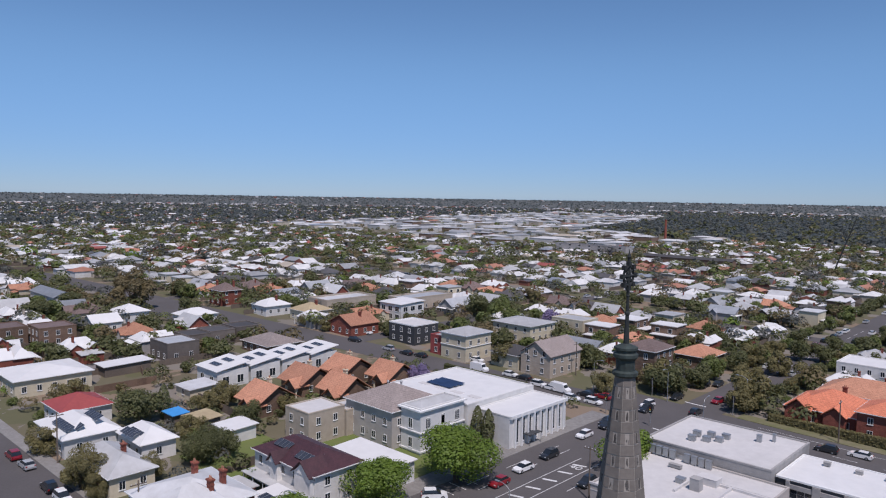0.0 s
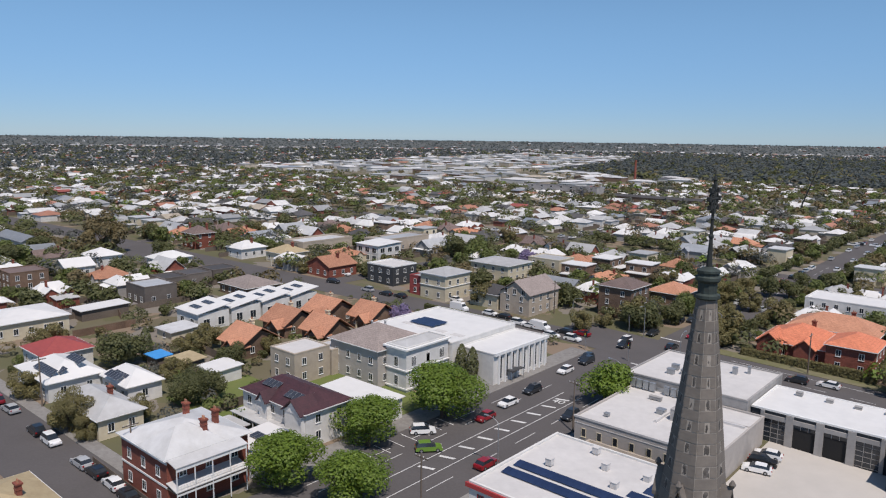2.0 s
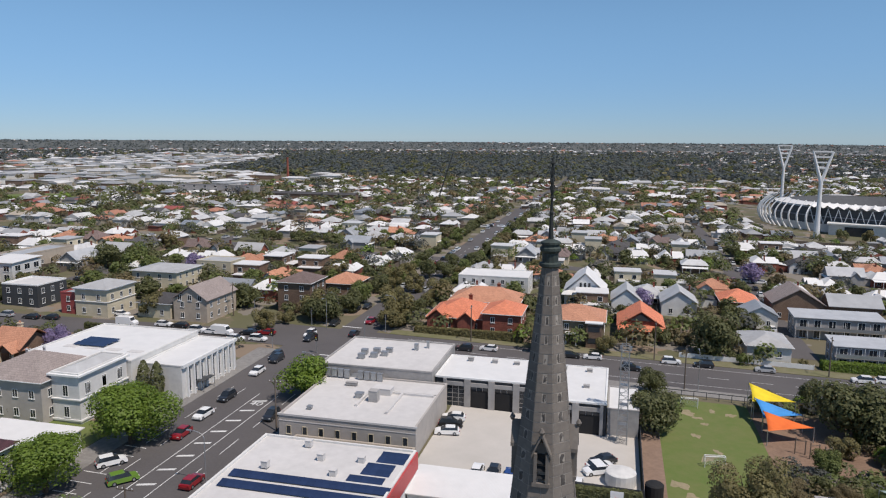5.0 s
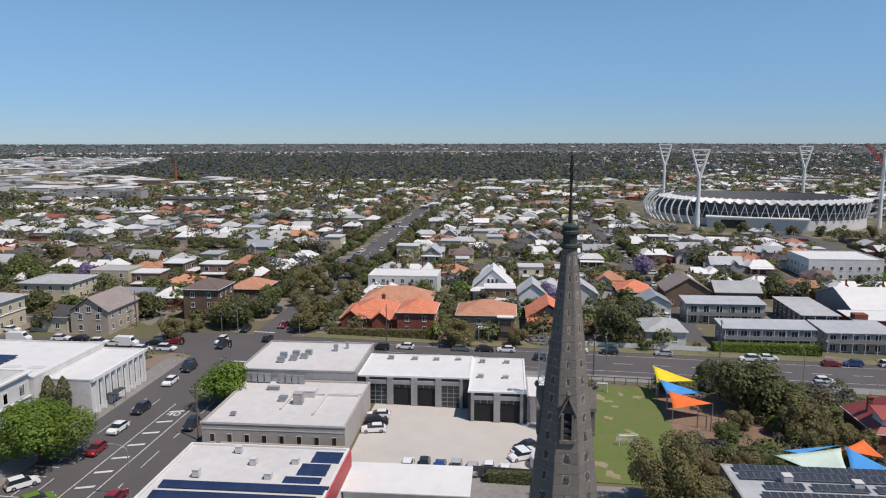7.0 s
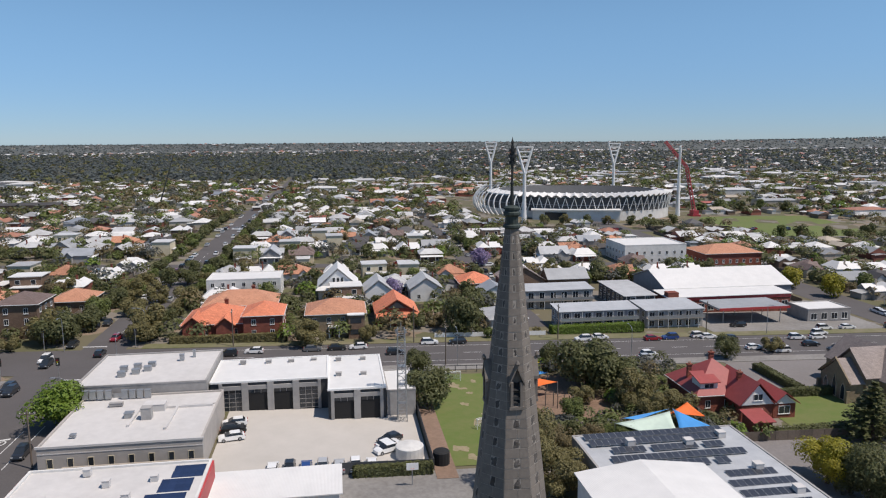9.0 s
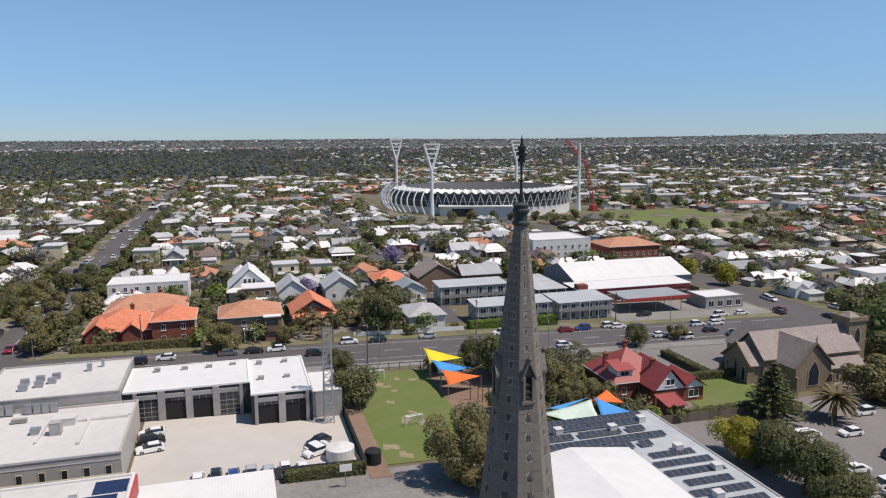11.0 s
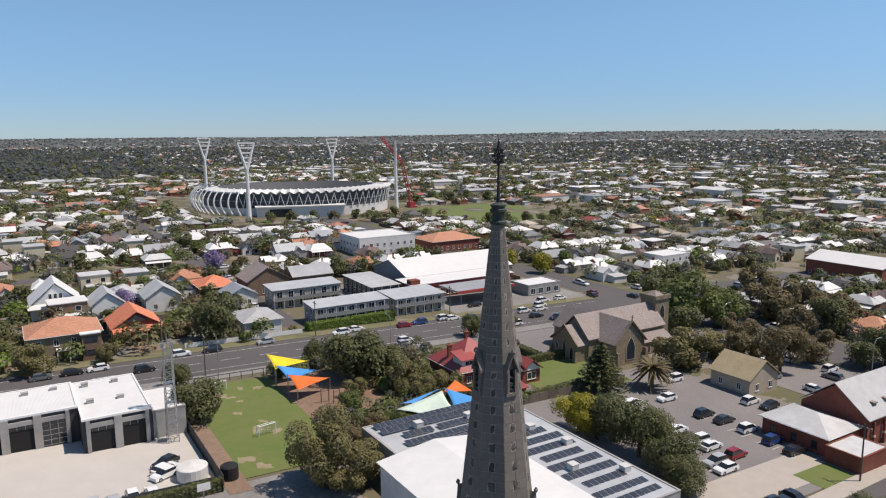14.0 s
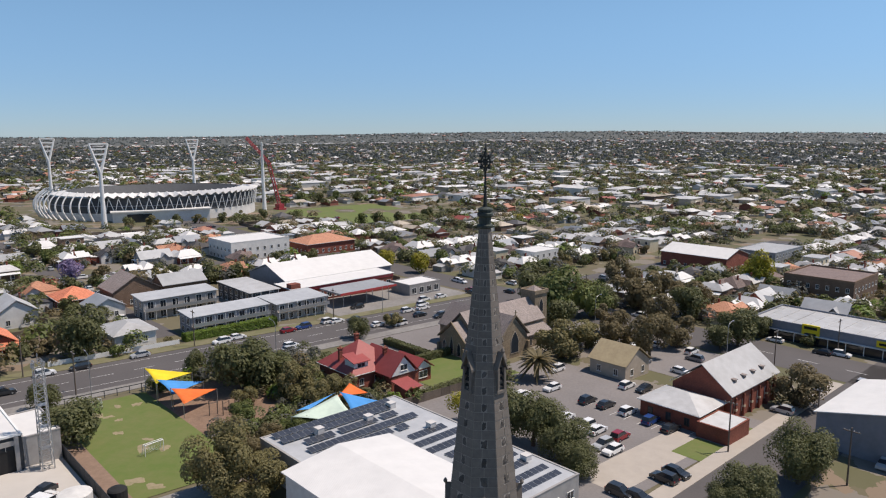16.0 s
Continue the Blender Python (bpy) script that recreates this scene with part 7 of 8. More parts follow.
crane()
for k in range(11):
    tree("dark" if k % 3 else "green", 338 + 3 * math.sin(k * 2.1), 238 + 14 * k, 4.2 + .6 * math.sin(k * 1.7), fine=False)
for k in range(8):
    tree("green" if k % 2 else "dark", 470 + 4 * math.sin(k), 262 + 16 * k, 5.0, fine=False)
for k in range(7):
    tree("olive" if k % 2 else "dark", 400 + 2 * math.sin(k * 3), 120 + 14 * k, 4.0, fine=False)
house("long_hall", "low building with orange tiled roof and solar panels", "hall", 258, 276, 150, 176, 5, "brick", "terra_tile", "hip", 3.0)
house("flat_block", "white flat-roofed apartment block", "flats", 262, 284, 115, 143, 8, "white_wall", "white_roof", "flat", .4, levels=(.8, 4.0))
house("stone_chapel", "dark brown gabled hall with slate roof", "hall", 203, 216, 48, 62, 5, "brown_brick", "slate", "gable", 4.5, axis="y")
house("stone_chapel", "brown gabled hall with pale grey roof", "hall", 205, 214, 64, 78, 5, "brown_brick", "grey_roof", "gable", 3.0, axis="x")
house("orange_cottage", "cottage with bright orange tiled hip roof", "house", 206, 218, 34, 45, 3.6, "brick", "orange_tile", "hip", 3.0)
house("blue_roof_cottage", "cottage with blue-grey gabled roof", "house", 190, 200, 38, 47, 3.6, "white_wall", "blue_roof", "gable", 2.6, axis="y")
house("white_cottage", "white cottage behind the front fence", "house", 159, 172, 34, 44, 3.4, "white_wall", "pale_roof", "hip", 1.8)
house("brown_civic_block", "brown brick two-storey block with flat roof", "office", 60, 83, 238, 262, 8, "brown_brick", "brown_tile", "flat", .6, levels=(1, 4.5))
house("blue_office", "dark teal flat-roofed office", "office", 112, 130, 300, 330, 6, "blue_roof", "pale_roof", "flat", .3, levels=(1, 3.6))
house("white_shop", "white flat-roofed shop by the road", "shop", 86, 98, 176, 194, 4.5, "white_wall", "white_roof", "flat", .4)

tb = named("cream_brick_house")
part("portico", G().box(-2.0, 1.0, -7.9, -6.5, 2.7, 3.1).box(-1.9, -1.6, -7.8, -7.5, -1, 2.7).box(.6, .9, -7.8, -7.5, -1, 2.7), "trim", tb)
part("door", G().box(-1.1, .1, -6.58, -6.45, -.2, 2.2), "door", tb)
part("bay", G().box(3.2, 7.0, -8.6, -6.4, -2.5, 6.0), "brown_brick", tb)
part("bay_roof", G().box(2.9, 7.3, -8.9, -6.4, 6.0, 6.25), "trim", tb)
for z in (1.0, 4.0):
    part("bay_opening", G().box(3.7, 6.5, -8.66, -8.5, z, z + 1.3), "glass", tb)

ov = named("orange_villa", 0)
for x, w in ((-4.6, 2.6), (3.2, 2.2)):
    part("front_gable", G().wedge(x - w, x + w, -9.6, -7, 3.5, w * .8, "y").box(x - w, x + w, -9.6, -7.5, -2, 3.5), "brick", ov)
    part("gable_roof", G().gable(x - w - .4, x + w + .4, -10.1, -2, 3.5, w * .95, "y"), "orange_tile", ov)
house("terracotta_wing", "rear wing with faded terracotta hip roof", "house", 175, 188, -44, -24, 4.4, "brick", "terra_tile", "hip", 3.2, chimneys=((3, 2),))

# ---- western yards and sheds
house("brown_flats", "two-storey brown brick flats with low grey roof", "flats", 40, 50.5, -238, -227, 5.6, "brown_brick", "brown_tile", "flat", .3, levels=(.8, 3.4))
house("brown_flats", "two-storey brown brick flats beside the rear lot", "flats", 51.5, 62, -231, -220.5, 5.6, "brown_brick", "brown_tile", "flat", .3, levels=(.8, 3.4))
house("brick_pub", "two-storey red brick corner pub with gabled tile roof", "pub", 128, 137, -262, -252.5, 5.8, "brick", "brown_tile", "hip", 2.8, levels=(.9, 4.0), chimneys=((3, 2), (-3, -2)))
house("long_shed", "long low shed with blue-grey iron roof", "shed", 76, 84, -312, -284, 3.6, "white_wall", "blue_roof", "gable", 2.0, axis="x", gap=5)
house("cream_shops", "row of tan parapeted shops by the junction", "shop", 150, 175, -224, -212, 5.0, "tan_wall", "pale_roof", "flat", .7, levels=(1.0,), gap=4)
house("cream_shops", "long tan parapeted shops with grey roof", "shop", 178, 205, -208, -197, 5.0, "tan_wall", "grey_roof", "flat", .6, levels=(1.0,), gap=4)
house("modern_flats", "white modern flats with blue glass balconies", "flats", 164, 176, -197, -185, 6.2, "white_wall", "white_roof", "skillion", .6, levels=(.5, 3.4), win=(2.2, 1.9), gap=2.8)
house("gabled_brick_house", "red brick house with twin terracotta gables by the cross road", "house", 133, 145, -188, -176, 3.6, "brick", "terra_tile", "gable", 3.0, axis="y", chimneys=((2, 1),))
house("white_cottage", "white weatherboard cottage with white hip roof by the cross road", "house", 130, 141, -233, -223, 3.6, "white_wall", "white_roof", "hip", 2.4, chimneys=((2, 1),))
house("cream_cottage", "cream cottage with tan hip roof by the cross road", "house", 136, 147, -216, -205, 3.6, "cream_wall", "tan_roof", "hip", 2.6, chimneys=((2, 1),))
house("pink_roof_house", "low house with faded pink tiled roof", "house", 97, 109, -184, -170, 3.0, "brown_brick", "slate", "hip", 2.4)
house("white_cottage", "white iron-roofed cottage behind the townhouses", "house", 84, 94, -252, -242, 3.4, "white_wall", "white_roof", "hip", 2.4)
house("white_cottage", "white cottage with flat additions near the junction", "house", 99, 111, -234, -225, 3.2, "white_wall", "white_roof", "hip", 2.0)
house("white_cottage", "white iron-roofed cottage by the rear lot", "house", 70, 79, -238, -229, 3.4, "white_wall", "white_roof", "gable", 2.4, axis="y")
house("white_warehouse", "low warehouse with white roof and pale walls", "warehouse", 32, 49, -189, -173, 3.8, "cream_wall", "white_roof", "hip", 1.4)
house("carport", "open carport with a white roof", "carport", 54, 66, -184, -178, 2.6, "timber", "white_roof", "skillion", .3, sides="")
for k, (a, b, c, d) in enumerate(((72.5, 82, -193, -182), (84.5, 92, -203, -194), (92.5, 101, -204, -195), (102, 111, -205, -196))):
    house("grey_townhouse", "dark taupe flat-roofed modern townhouse", "house", a, b, c, d, 5.0 if k == 0 else 3.7, "cocoa_wall", "grey_roof" if k == 0 else "dark_roof", "flat", .3, levels=(.8,), group="grey townhouses")
house("garden_shed", "garden shed with pale iron roof", "shed", 61, 68, -153, -146, 2.6, "cream_wall", "pale_roof", "skillion", .4, sides="s")
house("garden_shed", "garden shed with rusty iron roof", "shed", 52, 57, -131, -125, 2.5, "timber", "tan_roof", "skillion", .4, sides="s")
house("garden_shed", "small shed with blue tarpaulin roof", "shed", 50.5, 53.5, -137, -132.5, 2.3, "timber", "sky_blue", "skillion", .2, sides="")
house("garden_shed", "garden shed with white roof", "shed", 54, 60, -122, -116, 2.6, "white_wall", "white_roof", "skillion", .3, sides="s")
house("corner_house", "tan-roofed house on the side street corner", "house", 2, 13.5, -97, -84, 3.4, "cream_wall", "tan_roof", "hip", 1.9, chimneys=((2, 2),))
house("corner_house", "hedged house by the side street", "house", 0, 10, -140, -126, 3.4, "brick", "pale_roof", "hip", 1.9)
house("rear_extension", "white extension with solar panels behind the villa", "house", 37.5, 46, -87, -79.5, 3.2, "white_wall", "white_roof", "skillion", .5, sides="e")
solar("solar panels on the white extension", 42, -82.5, 3.75, 1, 5, "panel", 6)
fence("brick_wall", "long brown brick wall beside the yards", 47, -166, 62, -166, 1.8, "brown_brick")
fence("brick_wall", "long brown brick boundary wall", 62, -174, 70, -200, 1.8, "brown_brick")
sheet("rear_lot", 50, 74, -226, -186, "lot", "grey asphalt lot behind the flats", "car park", .05)
sheet("rear_lawn", 56, 70, -214, -196, "verge", "patchy grass square inside the lot", "lawn", .08)
sheet("parish_lawn", 33, 39, 86, 95, "lawn", "small green lawn beside the parish hall", "lawn", .09)
sheet("parish_lawn", 31.5, 39, 104.5, 107, "lawn", "green strip beside the brick porch", "lawn", .09)
for k, c in enumerate(("white", "dark", "blue", "silver", "silver", "white", "white")):
    put(car_kit(c, 0), M(80.9, -17.4 + 2.55 * k, 180 if k % 2 else 0, .12))
root = thing("basketball_hoop", "basketball hoop with white backboard on the court", "hoop", M(74.5, 3.6))
part("post", G().tube((0, 0, -.3), (0, 0, 3.0), .08), "steel", root)
part("backboard", G().box(-.9, .9, -.5, -.44, 2.7, 3.8), "trim", root)
part("ring", G().tube((-.22, -.75, 3.0), (.22, -.75, 3.0), .02).tube((-.22, -.75, 3), (-.2, -.5, 3), .02).tube((.22, -.75, 3), (.2, -.5, 3), .02), "orange", root)

# ---- trees along the far high street and shrubs in the gardens
gr = random.Random(31)
for k in range(26):
    for v in (-72.5, -52.0):
        tree(gr.choice(("dark", "dark", "olive", "green")), 158 + 11.5 * k + gr.uniform(-2, 2), v + gr.uniform(-1, 1), gr.uniform(2.2, 3.8), fine=k < 7, rnd=gr)
houses_at = list(TAKEN)
shrubs = 0
while shrubs < 85:
    u, v = gr.choice(((gr.uniform(28, 130), gr.uniform(-172, -82)), (gr.uniform(152, 222), gr.uniform(-165, 150)), (gr.uniform(84, 128), gr.uniform(30, 62))))
    if any(a - 1.2 < u < b + 1.2 and c - 1.2 < v < d + 1.2 for a, b, c, d in houses_at) or 96 < u < 122 and 28 < v < 45 or v > 96 or (-72 < v < -53 and u > 140) or (u > 128 and u < 151):
        continue
    if u < 131 and v < -76 and abs(u - (141 + .11 * v)) < 12:
        continue
    tree(gr.choice(("dark", "olive", "green", "green", "dark")), u, v, gr.uniform(.9, 2.0), fine=False, rnd=gr)
    shrubs += 1

house("corner_flats", "three-storey brown brick flats with brown tiled hip roof", "flats", 161, 172, -91, -81, 8.6, "brown_brick", "brown_tile", "hip", 2.2, levels=(.9, 3.6, 6.3))
house("coral_house", "house with coral red tiled roof behind the high street", "house", 186, 198, -88, -77, 3.6, "brown_brick", "terra_tile", "hip", 2.6)
# bare worn patches on the playing lawn
pr = random.Random(12)
for u, v, r in ((117.5, 16.5, 1.6), (115.2, 18.2, .9), (119.6, 21.5, .8), (112.5, 19.4, .7), (106.5, 17.2, .9), (97.5, 18.2, 1.5), (95.2, 21.0, 1.1), (100.5, 20.2, .8), (118.5, 24.6, 1.0), (86.5, 12.5, 1.6), (83.0, 14.5, 1.3)):
    root = thing("worn_patch", "bare dry patch worn into the lawn", "bare patch", M(u, v, pr.uniform(0, 360), .12), "worn patches")
    p1, p2 = pr.uniform(0, 6), pr.uniform(0, 6)
    rim = []
    for k in range(26):
        q = 2 * math.pi * k / 26
        f = r * (.75 + .24 * math.sin(2 * q + p1) + .14 * math.sin(5 * q + p2) + pr.uniform(-.07, .07))
        rim.append((f * math.cos(q) * 1.5, f * math.sin(q)))
    part("soil", G().add([(x, y, 0) for x, y in rim] + [(x * 1.06, y * 1.06, -.06) for x, y in rim], [tuple(range(26))] + [(k, k + 26, (k + 1) % 26 + 26, (k + 1) % 26) for k in range(26)]), "dry_soil", root)

# the speed limit painted on the high street
forty = bpy.data.curves.new("speed_marking", "FONT")
forty.body, forty.size, forty.extrude = "40", 2.6, .004
forty.materials.append(MAT["paint"])
mark = new("speed_marking", forty)
mark.parent = bpy.data.objects["road_high_street"]
mark.matrix_world = M(95.2, -64.4, 0, .085)
tagged(mark)

house("red_shopfront", "narrow maroon shopfront beside the hotel", "shop", 139, 149, -144.6, -139.8, 5.6, "red_roof", "grey_roof", "flat", .4, sides="s", levels=(.8, 3.4))
sheet("rail_yard", 472, 496, -352, -132, "bark", "reddish brown railway yard", "rail yard", .06, step=16)
sheet("rail_platform", 478, 484, -300, -140, "paving", "long grey railway platform", "platform", .6, step=16)
house("station_shed", "long dark railway station roof", "station", 484.5, 492, -262, -190, 4.5, "brown_brick", "dark_roof", "gable", 1.6, axis="x", sides="")
house("railway_flats", "row of grey three-storey flats beside the railway", "flats", 500, 511, -350, -282, 8.5, "grey_wall", "dark_roof", "flat", .4, sides="s", levels=(1, 4, 7), win=(2.4, 1.6), gap=9)
root = thing("brick_chimney", "tall brick factory chimney", "chimney", M(760, -378))
part("stack", G().lathe([(1.7, -2), (1.1, 28), (1.35, 28.2), (1.35, 29.2)], 12), "brick", root)
root = thing("tower_crane", "dark luffing crane over the railway", "crane", M(512, -131))
part("mast", G().tube((0, 0, -1), (0, 0, 6), .9, .9, 6), "iron", root)
part("boom", G().tube((0, 0, 6), (9, 6, 38), .55, .3, 5), "iron", root)

# ---------------------------------------------------------------- the suburb round about
FAR_ROOFS = (("far_white", (0.70, 0.69, 0.67), 0.35), ("far_pale", (0.53, 0.53, 0.525), 0.20), ("far_grey", (0.34, 0.345, 0.35), 0.14), ("far_terracotta", (0.42, 0.20, 0.13), 0.10),
             ("far_charcoal", (0.11, 0.105, 0.105), 0.08), ("far_tan", (0.44, 0.38, 0.30), 0.07), ("far_blue", (0.24, 0.265, 0.30), 0.04), ("far_red", (0.36, 0.10, 0.08), 0.02))
for key, base, _ in FAR_ROOFS:
    MAT[key] = material(key + "_roof", base, rough=0.6, grain=0.5, island=0.12)
FAR_WALLS = (("far_cream_wall", (0.52, 0.46, 0.37), 0.30), ("far_white_wall", (0.64, 0.63, 0.60), 0.30), ("far_brown_wall", (0.20, 0.135, 0.10), 0.22), ("far_red_wall", (0.27, 0.10, 0.07), 0.18))
for key, base, _ in FAR_WALLS:
    MAT[key] = material(key, base, rough=0.9, grain=0.8, island=0.2)
ROOFS = [("white_roof", "white iron"), ("pale_roof", "pale galvanised"), ("white_roof", "white iron"), ("white_roof", "white flat"), ("pale_roof", "pale galvanised"), ("terra_tile", "terracotta tiled"),
         ("white_roof", "white iron"), ("pale_roof", "pale flat"), ("grey_roof", "grey iron"), ("brown_tile", "brown tiled"), ("blue_roof", "blue-grey iron"), ("dark_roof", "dark tiled"),
         ("white_roof", "white iron"), ("terra_tile", "faded terracotta tiled"), ("pale_roof", "pale galvanised")]
WALLS = [("white_wall", "white weatherboard"), ("cream_wall", "cream rendered"), ("brown_brick", "brown brick"), ("grey_wall", "grey rendered"), ("brick", "red brick")]


def suburb_kits():
    """Four types of house: twin-gabled cottage, hipped house with front gable, long gabled house, two-storey box."""
    rnd = random.Random(5)
    kits = []
    for i, (roof, rw) in enumerate(ROOFS):
        wall, ww = WALLS[(i * 2 + i // 3) % 5]
        w, d, h = rnd.uniform(8.4, 10.2), rnd.uniform(8.6, 10.6), rnd.uniform(3.0, 3.5)
        kind = 3 if i in (3, 7) else 2 if i in (4, 8, 10) else i % 2
        root = thing("suburban_house", ww + (" two-storey" if kind == 3 else "") + " suburban house with " + rw + " roof", "house", pose(0, 0, -900), "suburban houses")
        x, y, rh = w / 2, d / 2, rnd.uniform(1.9, 2.6)
        wl, rf, lean = G(), G(), G()
        if kind == 0:
            wl.box(-x, x, -y, y, -2.5, h)
            rf.hip(-x - .4, x + .4, -y - .4, .6, h, rh)
            for q0, q1 in ((-x, -.05), (.05, x)):
                rf.gable(q0 - .15, q1 + .15, .2, y + .3, h, rh * .72, "y")
                wl.wedge(q0, q1, .8, y, h, rh * .66, "y")
        elif kind == 1:
            wl.box(-x, x, -y, y, -2.5, h)
            rf.hip(-x - .4, x + .4, -y - .4, y + .4, h, rh * 1.2)
            rf.gable(-x - .3, .1, -y - 1.9, 0, h, rh * .85, "y")
            wl.box(-x, -.2, -y - 1.5, -y, -2.5, h).wedge(-x, -.2, -y - 1.5, 0, h, rh * .76, "y")
            rf.gable(0, x + 1.3, y * .1, y * .85, h, rh * .7, "x")
            wl.box(x, x + 1.0, y * .15, y * .8, -2.5, h).wedge(0, x + 1.0, y * .15, y * .8, h, rh * .6, "x")
        elif kind == 2:
            wl.box(-x * .8, x * .8, -y - 1, y + 1, -2.5, h).wedge(-x * .8, x * .8, -y - 1, y + 1, h, rh * 1.15, "y")
            rf.gable(-x * .8 - .4, x * .8 + .4, -y - 1.5, y + 1.4, h, rh * 1.25, "y")
            rf.gable(-x - .8, x + .4, y * .2, y * .9, h - .1, rh * .8, "x")
            wl.box(-x - .4, x, y * .25, y * .85, -2.5, h - .1).wedge(-x - .4, x, y * .25, y * .85, h - .1, rh * .7, "x")
        else:
            wl.box(-x, x, -y * .6, y, -2.5, 6.1).box(-x * .7, x, -y - 1.5, -y * .6, -2.5, 3.2)
            rf.box(-x - .3, x + .3, -y * .6 - .3, y + .3, 6.1, 6.35).box(-x * .7 - .3, x + .3, -y - 1.9, -y * .6, 3.2, 3.4)
        part("wall", wl, wall, root)
        part("roof", rf, roof, root)
        p = [(-x * .72, y + .1, 2.95), (x * .62, y + .1, 2.95), (x * .62, y + 4.3, 2.4), (-x * .72, y + 4.3, 2.4)]
        lean.add(p + [(a, b, c + .12) for a, b, c in p], [(4, 5, 6, 7), (0, 1, 5, 4), (1, 2, 6, 5), (2, 3, 7, 6), (3, 0, 4, 7), (3, 2, 1, 0)])
        lean.box(-x * .68, x * .58, y, y + 4.0, -2.5, 2.42, 1)
        part("lean_to", lean, [roof if i % 3 else "pale_roof", wall], root)
        if kind != 3:
            q0 = .1 if kind == 1 else -x
            p = [(q0, -y - 2.0, 2.5), (x, -y - 2.0, 2.5), (x, -y, 2.95), (q0, -y, 2.95)]
            vr = G().add(p + [(a, b, c + .1) for a, b, c in p], [(4, 5, 6, 7), (0, 1, 5, 4), (1, 2, 6, 5), (2, 3, 7, 6), (3, 0, 4, 7), (3, 2, 1, 0)])
            for k in range(4):
                px = q0 + .1 + (x - q0 - .2) * k / 3
                vr.box(px - .06, px + .06, -y - 1.95, -y - 1.83, -1, 2.52)
            part("verandah", vr, roof if i % 2 else "trim", root)
        front = -y * .6 if kind == 3 else -y - 1 if kind == 2 else -y
        for sx, z in ((-.5, .7), (.5, .7)) if kind != 3 else ((-.5, 3.7), (.5, 3.7)):
            yy = -y - 1.5 if kind == 1 and sx < 0 else front
            g = G().box(sx * x - .75, sx * x + .75, yy - .06, yy + .02, z, z + 1.5).box(sx * x - .66, sx * x + .66, yy - .08, yy - .05, z + .08, z + 1.42, 1)
            part("window", g, ["trim", "glass"], root)
        if kind in (0, 1):
            part("chimney", G().box(x * .4 - .3, x * .4 + .3, -.2, .2, h, h + rh + .9).box(x * .4 - .38, x * .4 + .38, -.28, .28, h + rh + .9, h + rh + 1.05), "brick" if i % 4 else "tan_wall", root)
        kits.append([root, False])
    return kits


def clear_of(u, v, r):
    """True where no built thing, road or open ground is within r."""
    for a, b, c, d in TAKEN:
        if a - r < u < b + r and c - r < v < d + r:
            return False
    return True


TAKEN += [(33, 1000, -75, -53), (130.5, 152.5, -90, 420), (-60, 560, 148, 171), (-60, 131, -80, 150), (20, 131, -176, -77), (335, 448, 232, 328), (395, 585, 85, 250), (418, 502, -502, -398), (150, 178, 96, 150), (36, 60, -176, -104)]
TAKEN += [(139 + .115 * v - 1, 152 + .115 * v + 1, v - 20, v + 20) for v in range(-410, -90, 40)] + [(100, 116, -300, -236), (118, 156, -114, -86), (150, 216, 46, 142), (470, 498, -354, -130)]
TAKEN += [(16 + .03 * v - 1, 28 + .03 * v + 1, v - 30, v + 30) for v in range(-300, 331, 60)]
CROSS = [262, 372, 482, 592, 702]
LANES = [-172, -282, -392, 48, 268, 378]
TAKEN += [(c - 5, c + 5, -460, 460) for c in CROSS[:3]]
for c in CROSS[:3]:
    sheet("road_far", c - 4.2, c + 4.2, -420, 84 if c > 380 else 330, "asphalt", "narrow asphalt suburban street", "road", 0.05, step=16)
TAKEN += [(153, 700, c - 4, c + 4) for c in LANES]
for c in LANES:
    if c != 268:
        sheet("road_lane", 163 if c > -150 else 120, 560 if c < 80 else 330, c - 3.6, c + 3.6, "asphalt", "narrow asphalt suburban lane", "road", 0.045, step=16)

kits = suburb_kits()
rnd = random.Random(77)
houses = 0
lots = []
u = -40.0
while u < 480:
    v = -470.0
    while v < 470:
        lots.append((u + rnd.uniform(-2.0, 2.0), v + rnd.uniform(-.8, .8)))
        v += rnd.uniform(11.4, 14.5)
    u += 19.5
lots.sort(key=lambda p: p[0] ** 2 + p[1] ** 2)
SPECIES = ["dark", "dark", "olive", "green", "green", "dark", "rust", "dark", "green", "dark"]
garden = 0
spare = []
yard_fence = G()


def fence_line(u0, v0, u1, v1, h=1.7):
    """A paling fence between two yards, following the ground."""
    p, q = W(u0, v0), W(u1, v1)
    n = Vector((p.y - q.y, q.x - p.x, 0)).normalized() * .05
    up = Vector((0, 0, h))
    yard_fence.add([p + n, q + n, q - n, p - n, p + n + up, q + n + up, q - n + up, p - n + up], [(4, 5, 6, 7), (0, 1, 5, 4), (2, 3, 7, 6), (1, 2, 6, 5), (3, 0, 4, 7)])


